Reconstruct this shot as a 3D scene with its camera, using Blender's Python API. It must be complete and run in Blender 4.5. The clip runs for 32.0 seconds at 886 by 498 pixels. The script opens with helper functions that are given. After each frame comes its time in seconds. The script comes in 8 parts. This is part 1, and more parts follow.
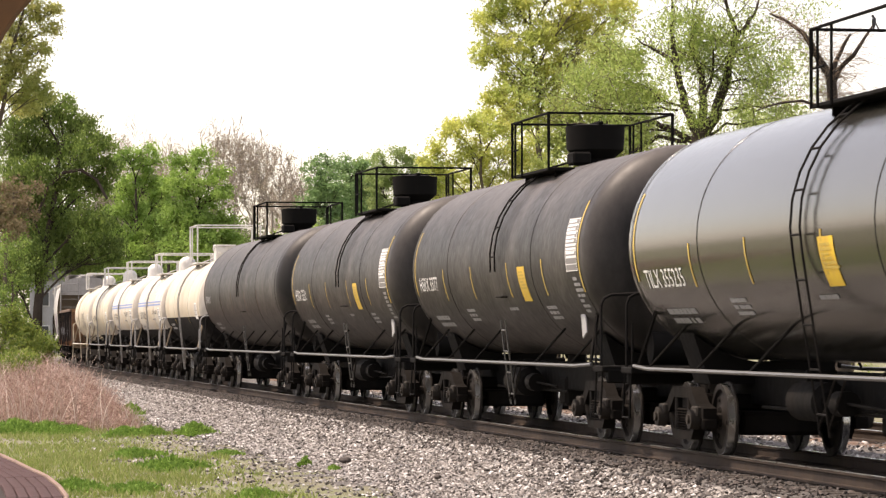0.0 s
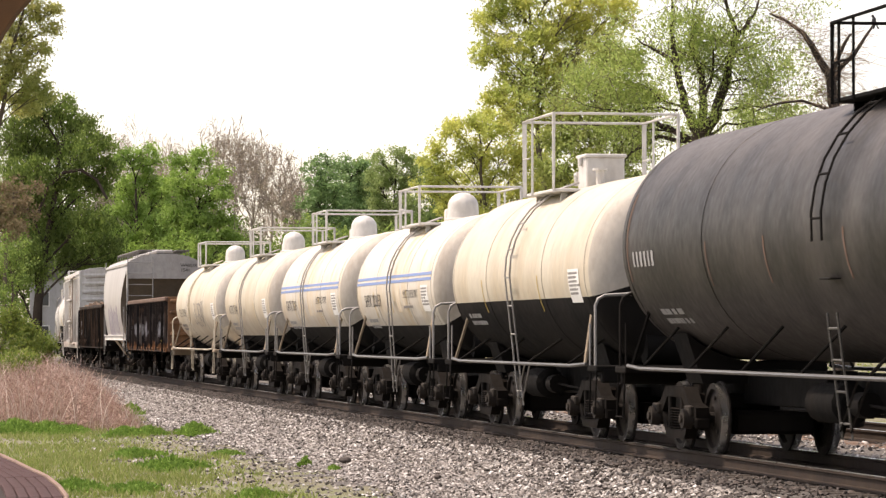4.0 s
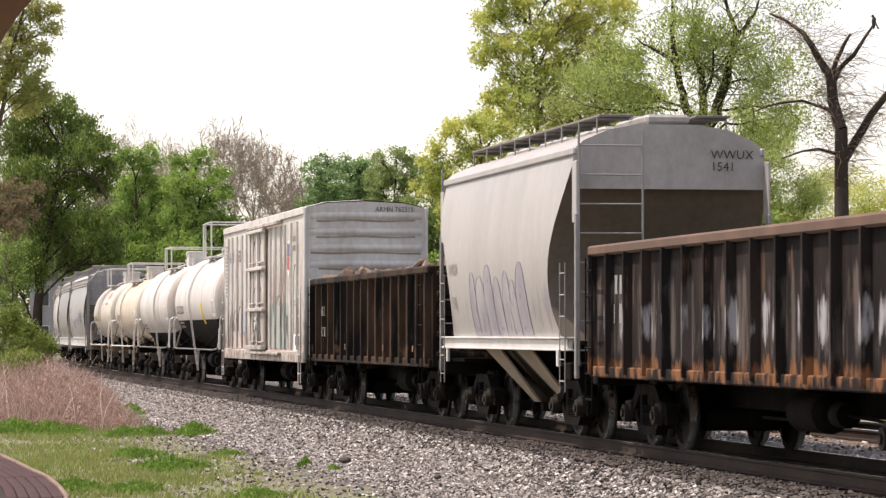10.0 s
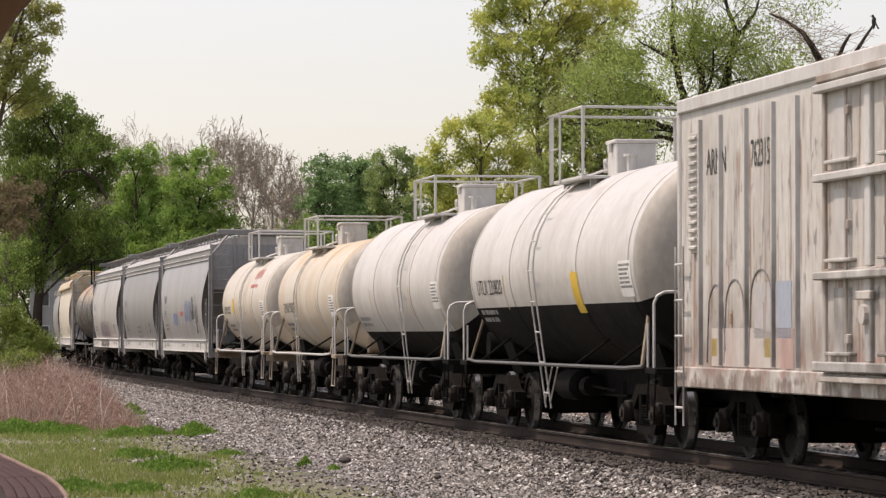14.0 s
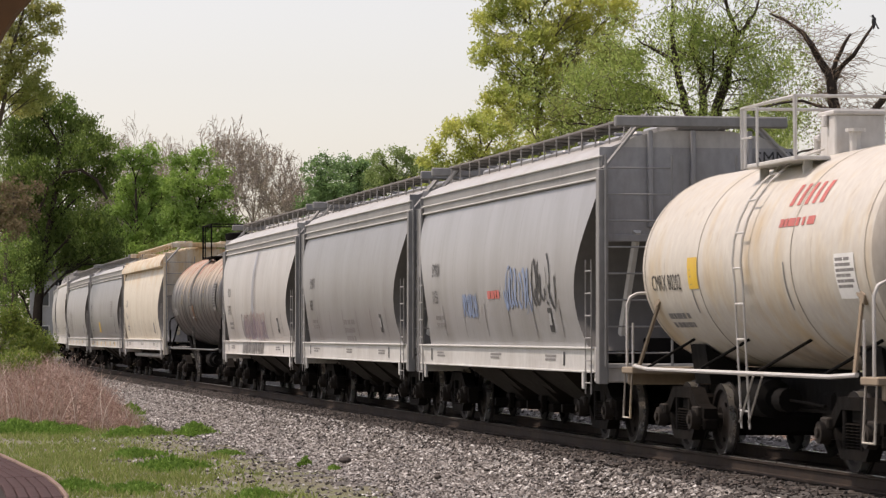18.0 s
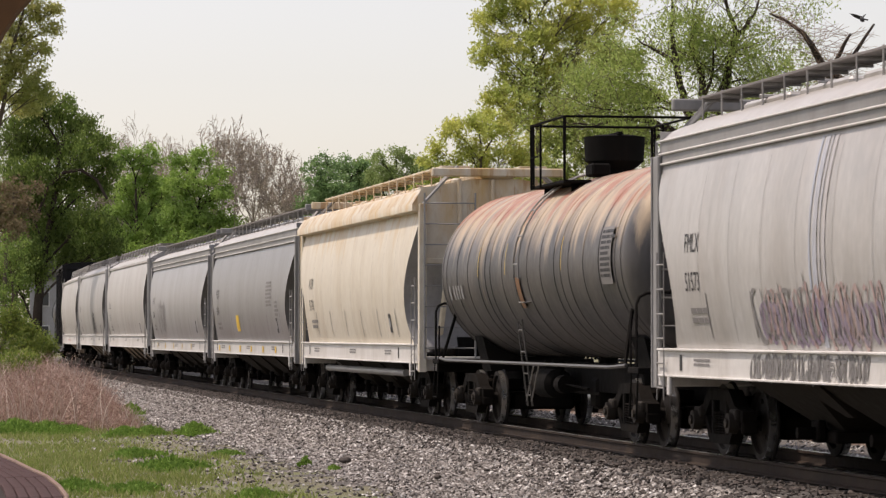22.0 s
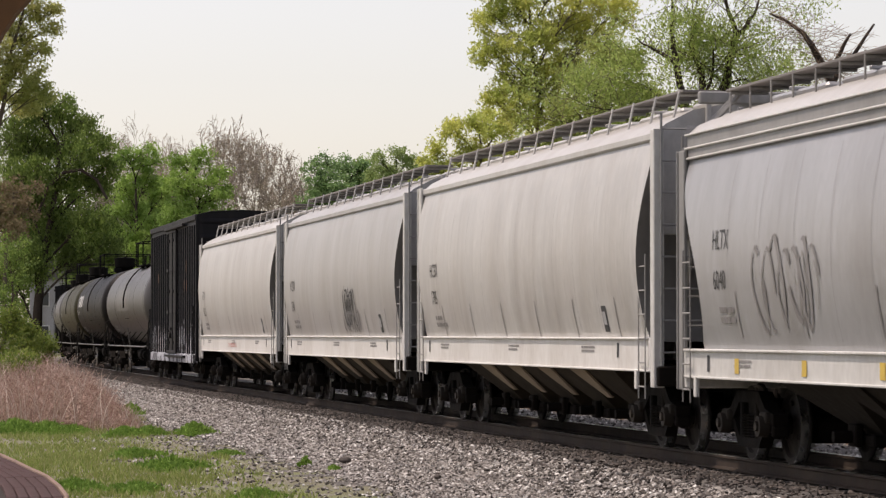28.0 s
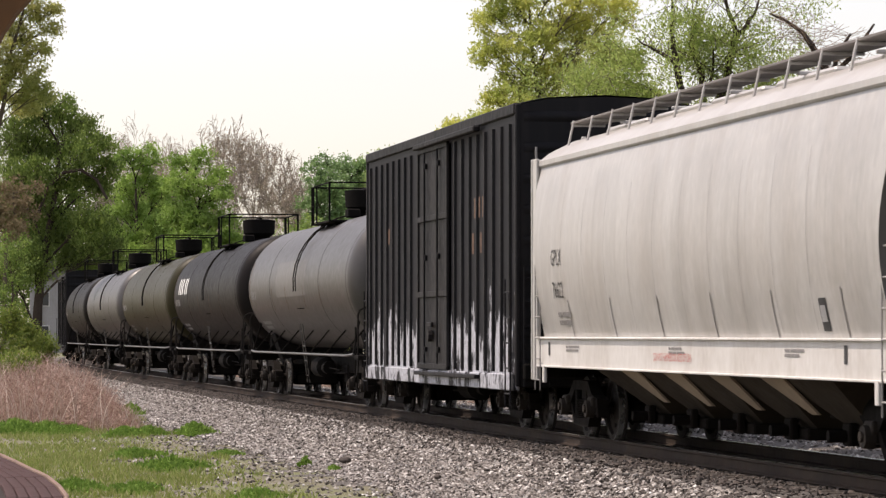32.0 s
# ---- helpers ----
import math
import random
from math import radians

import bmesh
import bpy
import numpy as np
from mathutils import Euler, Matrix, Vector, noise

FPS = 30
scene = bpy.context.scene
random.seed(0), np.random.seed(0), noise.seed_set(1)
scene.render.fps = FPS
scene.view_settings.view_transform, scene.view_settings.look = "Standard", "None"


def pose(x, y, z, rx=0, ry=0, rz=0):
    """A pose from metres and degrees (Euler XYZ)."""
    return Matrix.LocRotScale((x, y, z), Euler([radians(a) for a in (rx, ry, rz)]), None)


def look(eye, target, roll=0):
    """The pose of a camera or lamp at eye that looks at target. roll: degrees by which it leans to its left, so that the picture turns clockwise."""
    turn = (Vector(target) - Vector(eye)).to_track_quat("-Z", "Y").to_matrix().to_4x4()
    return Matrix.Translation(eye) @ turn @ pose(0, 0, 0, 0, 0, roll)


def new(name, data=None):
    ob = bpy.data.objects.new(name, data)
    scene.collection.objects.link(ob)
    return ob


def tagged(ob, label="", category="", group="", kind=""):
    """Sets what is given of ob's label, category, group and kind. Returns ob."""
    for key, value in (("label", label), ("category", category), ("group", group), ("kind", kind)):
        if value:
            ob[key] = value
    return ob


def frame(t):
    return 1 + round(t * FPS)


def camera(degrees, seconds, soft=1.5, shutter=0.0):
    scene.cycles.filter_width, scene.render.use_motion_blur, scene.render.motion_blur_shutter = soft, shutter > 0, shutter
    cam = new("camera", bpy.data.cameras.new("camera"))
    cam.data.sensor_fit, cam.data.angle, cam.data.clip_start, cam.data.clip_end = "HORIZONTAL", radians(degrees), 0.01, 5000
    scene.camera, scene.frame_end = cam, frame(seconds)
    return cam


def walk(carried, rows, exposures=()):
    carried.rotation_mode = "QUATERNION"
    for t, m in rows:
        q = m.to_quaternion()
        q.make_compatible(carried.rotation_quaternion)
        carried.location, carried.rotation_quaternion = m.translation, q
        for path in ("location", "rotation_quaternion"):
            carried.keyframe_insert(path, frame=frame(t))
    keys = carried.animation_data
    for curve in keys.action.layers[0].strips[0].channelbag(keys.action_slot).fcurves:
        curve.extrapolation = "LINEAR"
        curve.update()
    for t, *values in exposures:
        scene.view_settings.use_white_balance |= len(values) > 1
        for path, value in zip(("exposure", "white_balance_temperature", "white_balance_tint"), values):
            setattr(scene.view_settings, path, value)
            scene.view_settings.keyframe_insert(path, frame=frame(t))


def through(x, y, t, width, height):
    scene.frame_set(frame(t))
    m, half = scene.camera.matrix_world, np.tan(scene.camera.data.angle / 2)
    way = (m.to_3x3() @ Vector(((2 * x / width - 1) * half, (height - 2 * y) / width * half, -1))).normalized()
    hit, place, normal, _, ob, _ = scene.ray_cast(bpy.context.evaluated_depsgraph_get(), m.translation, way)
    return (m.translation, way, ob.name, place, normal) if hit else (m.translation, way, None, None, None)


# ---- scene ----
# ---- camera: stands still on the platform ----
cam = camera(14.775, 32.0, soft=1.3, shutter=0.1)
EYE = 1.55
STAND = look((0, 0, EYE), (0, 100, EYE + 100 * 0.02488))
walk(cam, [(0, STAND), (32, STAND)], exposures=[(t, e, 7600 if t < 6 else 7200, 20) for t, e in ((0, 1.04), (3.5, 0.96), (6, 0.4), (7.5, 0.4), (9, 0.62), (10, 0.74), (11.5, 0.66), (13, 0.34), (14.5, 0.26), (17, 0.2), (25, 0.2), (28, 0.24), (30, 0.24), (31, 0.3), (32, 0.48))])

# ---- world and sun ----
SUN_DIR = Vector((-0.47, 0.12, 0.87)).normalized()
world = bpy.data.worlds.new("hazy_sky")
scene.world = world
world.use_nodes = True
wn = world.node_tree.nodes
sky = wn.new("ShaderNodeTexSky")
sky.sky_type = "NISHITA"
sky.sun_disc = False
sky.sun_elevation = math.asin(SUN_DIR.z)
sky.sun_rotation = math.atan2(SUN_DIR.x, SUN_DIR.y)
sky.air_density, sky.dust_density, sky.ozone_density = 1.0, 1.3, 1.0
wn["Background"].inputs["Strength"].default_value = 0.148
haze = wn.new("ShaderNodeHueSaturation")
haze.inputs["Saturation"].default_value = 0.54
world.node_tree.links.new(sky.outputs[0], haze.inputs["Color"])
world.node_tree.links.new(haze.outputs[0], wn["Background"].inputs["Color"])
sun = new("sun", bpy.data.lights.new("sun", "SUN"))
sun.data.energy, sun.data.angle, sun.data.color = 2.95, radians(0.8), (1.0, 0.95, 0.86)
sun.matrix_world = look(SUN_DIR * 200, (0, 0, 0))

# ---- the railway's line ----
# s in metres along the main track, growing towards the camera; straight near the platform, a wide curve beyond
S_MIN, S_MAX, S_STEP = -560.0, 700.0, 1.0
S_N = int((S_MAX - S_MIN) / S_STEP) + 1


def bend(s):
    return -7.95e-4 * min(1.0, max(0.0, (24.3 - s) / 30 + 0.5))


def trace():
    head = [0.0] * S_N
    for i in range(1, S_N):
        a, b = S_MIN + (i - 1) * S_STEP, S_MIN + i * S_STEP
        head[i] = head[i - 1] + (bend(a) + bend(b)) / 2 * S_STEP
    at = int((100 - S_MIN) / S_STEP)
    off = 2.97034 - head[at]
    head = [h + off for h in head]
    xs, ys = [0.0] * S_N, [0.0] * S_N
    for i in range(1, S_N):
        h = (head[i - 1] + head[i]) / 2
        xs[i], ys[i] = xs[i - 1] + math.sin(h) * S_STEP, ys[i - 1] + math.cos(h) * S_STEP
    dx, dy = 0.334 - xs[at], 67.236 - ys[at]
    return [x + dx for x in xs], [y + dy for y in ys], head


LINE_X, LINE_Y, LINE_H = trace()
S_GRID = np.linspace(S_MIN, S_MAX, S_N)


def on_line(s, side=0.0):
    """Place on the ground beside the track; side > 0 lies towards the platform."""
    h = float(np.interp(s, S_GRID, LINE_H))
    return (float(np.interp(s, S_GRID, LINE_X)) + side * math.cos(h), float(np.interp(s, S_GRID, LINE_Y)) - side * math.sin(h))


# ---- mesh building ----
class Shape:
    """Collects corners and faces for one mesh."""

    def __init__(self):
        self.v, self.f, self.m = [], [], []

    def add(self, verts, faces, mat=0):
        n = len(self.v)
        self.v.extend(verts)
        self.f.extend([tuple(i + n for i in f) for f in faces])
        self.m.extend([mat] * len(faces))
        return self

    def box(self, c, s, bevel=0.008, rot=None, mat=0):
        hx, hy, hz = s[0] / 2, s[1] / 2, s[2] / 2
        b = min(bevel, hx * 0.6, hy * 0.6, hz * 0.6)
        vs, idx = [], {}
        for sx in (-1, 1):
            for sy in (-1, 1):
                for sz in (-1, 1):
                    for ax in range(3):
                        p = [sx * hx, sy * hy, sz * hz]
                        for k in range(3):
                            if k != ax:
                                p[k] -= (sx, sy, sz)[k] * b
                        idx[(sx, sy, sz, ax)] = len(vs)
                        vs.append(p)
        fs = []
        for ax in range(3):
            o = [k for k in range(3) if k != ax]
            for sg in (-1, 1):
                loop = []
                for a, c2 in ((-1, -1), (1, -1), (1, 1), (-1, 1)):
                    key = [0, 0, 0]
                    key[ax], key[o[0]], key[o[1]] = sg, a, c2
                    loop.append(idx[(*key, ax)])
                flip = (sg > 0) == (ax == 1)
                fs.append(tuple(reversed(loop)) if flip else tuple(loop))
        for ax in range(3):
            o = [k for k in range(3) if k != ax]
            for a in (-1, 1):
                for c2 in (-1, 1):
                    k0, k1 = [0, 0, 0], [0, 0, 0]
                    k0[ax], k1[ax] = -1, 1
                    k0[o[0]] = k1[o[0]] = a
                    k0[o[1]] = k1[o[1]] = c2
                    fs.append((idx[(*k0, o[0])], idx[(*k1, o[0])], idx[(*k1, o[1])], idx[(*k0, o[1])]))
        for sx in (-1, 1):
            for sy in (-1, 1):
                for sz in (-1, 1):
                    fs.append(tuple(idx[(sx, sy, sz, a)] for a in range(3)))
        pts = [Vector(p) for p in vs]
        if rot is not None:
            pts = [rot @ p for p in pts]
        c = Vector(c)
        return self.add([tuple(p + c) for p in pts], fs, mat)

    def tube(self, p0, p1, r0, r1=None, n=8, caps=True, mat=0):
        p0, p1 = Vector(p0), Vector(p1)
        r1 = r0 if r1 is None else r1
        d = (p1 - p0).normalized()
        u = d.orthogonal().normalized()
        w = d.cross(u)
        vs = []
        for p, r in ((p0, r0), (p1, r1)):
            for i in range(n):
                a = 2 * math.pi * i / n
                vs.append(tuple(p + (u * math.cos(a) + w * math.sin(a)) * r))
        fs = [(i, (i + 1) % n, n + (i + 1) % n, n + i) for i in range(n)]
        if caps:
            fs += [tuple(reversed(range(n))), tuple(range(n, 2 * n))]
        return self.add(vs, fs, mat)

    def pipe(self, pts, r, n=6, mat=0):
        """One bent tube through the points."""
        ps = [Vector(p) for p in pts]
        m = len(ps)
        dirs = [(b - a).normalized() for a, b in zip(ps, ps[1:])]
        u = dirs[0].orthogonal().normalized()
        vs = []
        for i, p in enumerate(ps):
            t = dirs[0] if i == 0 else (dirs[-1] if i == m - 1 else (dirs[i - 1] + dirs[i]))
            t = t.normalized() if t.length > 1e-6 else dirs[i]
            u = (u - t * u.dot(t)).normalized()
            w = t.cross(u)
            k = 1.0 if i in (0, m - 1) else 1.0 / max(0.5, t.dot(dirs[i]))
            for j in range(n):
                a = 2 * math.pi * j / n
                vs.append(tuple(p + (u * math.cos(a) + w * math.sin(a)) * r * min(k, 1.4)))
        fs = [(i * n + j, i * n + (j + 1) % n, (i + 1) * n + (j + 1) % n, (i + 1) * n + j) for i in range(m - 1) for j in range(n)]
        fs += [tuple(reversed(range(n))), tuple(range((m - 1) * n, m * n))]
        return self.add(vs, fs, mat)

    def grid(self, fn, nu, nv, mat=None, closed=False):
        """fn(u, v) gives a corner; mat(u, v) a material slot."""
        vs = [tuple(fn(i / nu, j / nv)) for i in range(nu + 1) for j in range(nv + 1)]
        n = len(self.v)
        self.v.extend(vs)
        for i in range(nu):
            for j in range(nv):
                a = n + i * (nv + 1) + j
                self.f.append((a, a + 1, a + nv + 2, a + nv + 1))
                self.m.append(mat((i + 0.5) / nu, (j + 0.5) / nv) if mat else 0)
        return self

    def prism(self, outline, y0, y1, axis="y", mat=0):
        """An outline of (a, b) pairs drawn out along an axis."""
        n = len(outline)
        put = {"y": lambda a, b, t: (a, t, b), "x": lambda a, b, t: (t, a, b), "z": lambda a, b, t: (a, b, t)}[axis]
        vs = [put(a, b, y0) for a, b in outline] + [put(a, b, y1) for a, b in outline]
        fs = [(i, (i + 1) % n, n + (i + 1) % n, n + i) for i in range(n)] + [tuple(reversed(range(n))), tuple(range(n, 2 * n))]
        return self.add(vs, fs, mat)

    def mesh(self, name, mats, angle=35):
        me = bpy.data.meshes.new(name)
        me.from_pydata(self.v, [], self.f)
        for m in mats if isinstance(mats, (list, tuple)) else [mats]:
            me.materials.append(m)
        if isinstance(mats, (list, tuple)) and len(mats) > 1:
            me.polygons.foreach_set("material_index", self.m)
        bm = bmesh.new()
        bm.from_mesh(me)
        bmesh.ops.recalc_face_normals(bm, faces=bm.faces)
        bm.to_mesh(me)
        bm.free()
        me.polygons.foreach_set("use_smooth", [True] * len(me.polygons))
        me.set_sharp_from_angle(angle=radians(angle))
        return me


def part(name, shape, mats, parent=None, label="", at=None):
    """One mesh object from a Shape or from a mesh that is shared."""
    ob = new(name, shape.mesh(name, mats) if isinstance(shape, Shape) else shape)
    if parent is not None:
        ob.parent = parent
    if at is not None:
        ob.matrix_basis = at
    if label:
        tagged(ob, label)
    return ob


def thing(name, label, category, group="", kind=""):
    ob = new(name)
    ob.empty_display_size = 0.2
    return tagged(ob, label, category, group, kind)


def fast_mesh(name, verts, quads, mat, smooth=False):
    """A mesh from arrays: verts (n, 3) and quads or triangles (m, k)."""
    me = bpy.data.meshes.new(name)
    k = quads.shape[1]
    me.vertices.add(len(verts))
    me.vertices.foreach_set("co", np.ascontiguousarray(verts, np.float32).ravel())
    me.loops.add(quads.size)
    me.loops.foreach_set("vertex_index", np.ascontiguousarray(quads, np.int32).ravel())
    me.polygons.add(len(quads))
    me.polygons.foreach_set("loop_start", np.arange(0, quads.size, k, dtype=np.int32))
    me.polygons.foreach_set("use_smooth", np.full(len(quads), smooth))
    me.update(calc_edges=True)
    me.materials.append(mat)
    return me


# ---- materials ----
def nodes_of(name):
    m = bpy.data.materials.new(name)
    m.use_nodes = True
    nt = m.node_tree
    return m, nt, nt.nodes["Principled BSDF"]


def link(nt, a, b):
    nt.links.new(a, b)


def noise_node(nt, coord, scale, detail=4.0, stretch=(1, 1, 1), rough=0.55):
    mp = nt.nodes.new("ShaderNodeMapping")
    mp.inputs["Scale"].default_value = stretch
    link(nt, coord, mp.inputs["Vector"])
    nz = nt.nodes.new("ShaderNodeTexNoise")
    nz.inputs["Scale"].default_value, nz.inputs["Detail"].default_value, nz.inputs["Roughness"].default_value = scale, detail, rough
    link(nt, mp.outputs[0], nz.inputs["Vector"])
    return nz.outputs["Fac"]


def ramp(nt, fac, lo, hi, a=(0, 0, 0, 1), b=(1, 1, 1, 1)):
    r = nt.nodes.new("ShaderNodeValToRGB")
    r.color_ramp.elements[0].position, r.color_ramp.elements[1].position = lo, hi
    r.color_ramp.elements[0].color, r.color_ramp.elements[1].color = a, b
    link(nt, fac, r.inputs[0])
    return r.outputs[0]


def mix(nt, fac, a, b, how="MIX"):
    x = nt.nodes.new("ShaderNodeMix")
    x.data_type, x.blend_type = "RGBA", how
    for sock, val in ((x.inputs[0], fac), (x.inputs[6], a), (x.inputs[7], b)):
        if isinstance(val, (int, float)):
            sock.default_value = val
        elif isinstance(val, (tuple, list)):
            sock.default_value = (*val[:3], 1)
        else:
            link(nt, val, sock)
    return x.outputs[2]


def weathered(name, base, rough=0.55, metal=0.0, dirt=(0.06, 0.05, 0.04), amount=0.5, streak=1.0, grain=0.12, bump=0.15, lo=0.45, hi=0.75, second=None, second_lo=0.58, spec=0.5):
    """Paint or metal with vertical grime streaks, fine mottling and soft dents, at real size."""
    m, nt, bs = nodes_of(name)
    tc = nt.nodes.new("ShaderNodeTexCoord").outputs["Object"]
    big = noise_node(nt, tc, 1.0, 5, (0.9, 0.9, 0.9 if streak == 0 else 0.12 + 0.2 / max(streak, 0.3)))
    fine = noise_node(nt, tc, 9.0, 6, (1, 1, 0.6))
    runs = noise_node(nt, tc, 5.0, 3, (1.0, 1.0, 0.07))
    m1 = mix(nt, ramp(nt, big, lo, hi), base, dirt)
    out = mix(nt, amount, base, m1)
    if streak > 0:
        out = mix(nt, mix(nt, 0.35 * streak * amount, (0, 0, 0), ramp(nt, runs, 0.52, 0.72)), out, dirt)
    if second:
        out = mix(nt, ramp(nt, noise_node(nt, tc, 1.7, 8, (1, 1, 0.8), 0.65), second_lo, second_lo + 0.07), out, second)
    out = mix(nt, grain, out, ramp(nt, fine, 0.3, 0.7), "OVERLAY")
    link(nt, out, bs.inputs["Base Color"])
    bs.inputs["Metallic"].default_value = metal
    bs.inputs["Specular IOR Level"].default_value = spec
    link(nt, ramp(nt, fine, 0.2, 0.8, (rough * 0.8,) * 3 + (1,), (min(1, rough * 1.2),) * 3 + (1,)), bs.inputs["Roughness"])
    bp = nt.nodes.new("ShaderNodeBump")
    bp.inputs["Strength"].default_value, bp.inputs["Distance"].default_value = bump, 0.03
    link(nt, mix(nt, 0.5, big, fine), bp.inputs["Height"])
    link(nt, bp.outputs[0], bs.inputs["Normal"])
    return m


def ground_mat(name, a, b, c, scale=3.0, rough=0.95, bump=0.6):
    m, nt, bs = nodes_of(name)
    tc = nt.nodes.new("ShaderNodeTexCoord").outputs["Object"]
    col = mix(nt, ramp(nt, noise_node(nt, tc, 0.35, 5), 0.42, 0.6), a, b)
    col = mix(nt, ramp(nt, noise_node(nt, tc, scale, 8, rough=0.7), 0.5, 0.66), col, c)
    link(nt, col, bs.inputs["Base Color"])
    bs.inputs["Roughness"].default_value = rough
    bp = nt.nodes.new("ShaderNodeBump")
    bp.inputs["Strength"].default_value, bp.inputs["Distance"].default_value = bump, 0.08
    link(nt, noise_node(nt, tc, scale * 3, 8, rough=0.7), bp.inputs["Height"])
    link(nt, bp.outputs[0], bs.inputs["Normal"])
    return m


def island_mat(name, cols, rough=0.9, through=0.0, patch=None, reach=0.45):
    """Colour by piece, for stones, leaves and blades that share a mesh; patch tints whole boughs."""
    m, nt, bs = nodes_of(name)
    geo = nt.nodes.new("ShaderNodeNewGeometry")
    r = nt.nodes.new("ShaderNodeValToRGB")
    els = r.color_ramp.elements
    while len(els) < len(cols):
        els.new(0.5)
    for i, c in enumerate(cols):
        els[i].position = i / max(1, len(cols) - 1)
        els[i].color = (*c, 1)
    link(nt, geo.outputs["Random Per Island"], r.inputs[0])
    col = r.outputs[0]
    if patch:
        tc = nt.nodes.new("ShaderNodeTexCoord").outputs["Object"]
        col = mix(nt, ramp(nt, noise_node(nt, tc, reach, 2), 0.42, 0.62, (0, 0, 0, 1), (0.7, 0.7, 0.7, 1)), col, patch)
    link(nt, col, bs.inputs["Base Color"])
    bs.inputs["Roughness"].default_value = rough
    bs.inputs["Specular IOR Level"].default_value = 0.25
    if through:
        tr = nt.nodes.new("ShaderNodeBsdfTranslucent")
        link(nt, col, tr.inputs["Color"])
        mx = nt.nodes.new("ShaderNodeMixShader")
        mx.inputs[0].default_value = through
        link(nt, bs.outputs[0], mx.inputs[1])
        link(nt, tr.outputs[0], mx.inputs[2])
        link(nt, mx.outputs[0], nt.nodes["Material Output"].inputs["Surface"])
    return m


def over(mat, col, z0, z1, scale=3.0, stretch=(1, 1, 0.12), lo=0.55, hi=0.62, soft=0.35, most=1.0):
    """Adds patches of another colour between two heights: rust, scraped metal, sprayed paint, sunlit tank tops."""
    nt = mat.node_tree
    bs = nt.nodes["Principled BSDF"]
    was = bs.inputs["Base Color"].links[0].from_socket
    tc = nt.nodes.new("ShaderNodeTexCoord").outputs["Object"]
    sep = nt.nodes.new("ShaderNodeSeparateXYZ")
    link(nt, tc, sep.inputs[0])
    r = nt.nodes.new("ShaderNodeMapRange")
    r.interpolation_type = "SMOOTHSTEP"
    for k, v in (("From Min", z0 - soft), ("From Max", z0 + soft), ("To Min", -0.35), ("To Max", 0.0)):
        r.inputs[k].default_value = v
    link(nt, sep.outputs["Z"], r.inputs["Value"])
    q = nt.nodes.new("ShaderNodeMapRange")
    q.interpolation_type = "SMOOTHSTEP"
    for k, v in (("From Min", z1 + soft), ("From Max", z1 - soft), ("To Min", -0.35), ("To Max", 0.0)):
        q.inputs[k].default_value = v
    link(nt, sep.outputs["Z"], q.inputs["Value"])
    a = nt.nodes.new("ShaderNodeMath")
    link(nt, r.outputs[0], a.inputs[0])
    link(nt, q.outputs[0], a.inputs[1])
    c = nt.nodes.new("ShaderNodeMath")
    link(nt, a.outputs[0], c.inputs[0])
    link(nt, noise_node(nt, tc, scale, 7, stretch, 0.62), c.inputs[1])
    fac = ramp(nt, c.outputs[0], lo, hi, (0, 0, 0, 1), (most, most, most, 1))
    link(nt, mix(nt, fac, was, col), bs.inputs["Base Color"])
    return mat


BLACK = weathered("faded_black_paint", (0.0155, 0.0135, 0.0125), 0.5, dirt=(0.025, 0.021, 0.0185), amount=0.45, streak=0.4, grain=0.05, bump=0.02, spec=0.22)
GREY_BLACK = weathered("faded_grey_black_paint", (0.055, 0.051, 0.05), 0.42, dirt=(0.032, 0.028, 0.026), amount=0.5, grain=0.08, bump=0.05)
OLIVE_DARK = weathered("dull_olive_black_paint", (0.03, 0.027, 0.012), 0.45, dirt=(0.04, 0.034, 0.018), amount=0.5, grain=0.05, bump=0.04, spec=0.12)
SOOT_BLACK = weathered("soot_black_paint", (0.009, 0.0072, 0.007), 0.5, dirt=(0.018, 0.014, 0.012), amount=0.5, grain=0.05, bump=0.04, spec=0.1)
BLACK_GLOSS = weathered("dark_olive_paint", (0.024, 0.023, 0.019), 0.17, dirt=(0.036, 0.032, 0.027), amount=0.35, streak=0.3, grain=0.03, bump=0.012)
FRAME_BLACK = weathered("grimy_frame", (0.008, 0.0075, 0.007), 0.85, dirt=(0.02, 0.016, 0.013), amount=0.5, spec=0.06)
UNDER = weathered("oily_iron", (0.007, 0.0062, 0.0055), 0.85, 0.0, dirt=(0.02, 0.015, 0.012), amount=0.6, spec=0.06)
WHEEL_STEEL = weathered("worn_wheel_steel", (0.013, 0.011, 0.01), 0.7, 0.0, dirt=(0.026, 0.02, 0.016), spec=0.15, amount=0.6, streak=0)
TREAD = weathered("bright_tread", (0.5, 0.49, 0.47), 0.28, 0.95, amount=0.1, streak=0)
BELLY = weathered("black_belly_paint", (0.012, 0.011, 0.0105), 0.85, dirt=(0.028, 0.024, 0.021), amount=0.6, spec=0.06)
# chute steel with its shade put into the colour
CHUTE_TAN = weathered("shaded_tan_chute", (0.045, 0.036, 0.027), 0.8, dirt=(0.02, 0.016, 0.012), amount=0.8, spec=0.1)
TRUCK_DUST = weathered("dusty_truck_iron", (0.032, 0.027, 0.0225), 0.8, dirt=(0.015, 0.012, 0.01), amount=0.9, lo=0.4, hi=0.6, streak=0, spec=0.15)
RAIL_WORN = weathered("worn_grey_pipe", (0.1, 0.096, 0.09), 0.4, 0.2, dirt=(0.06, 0.055, 0.05), amount=0.5, streak=0)
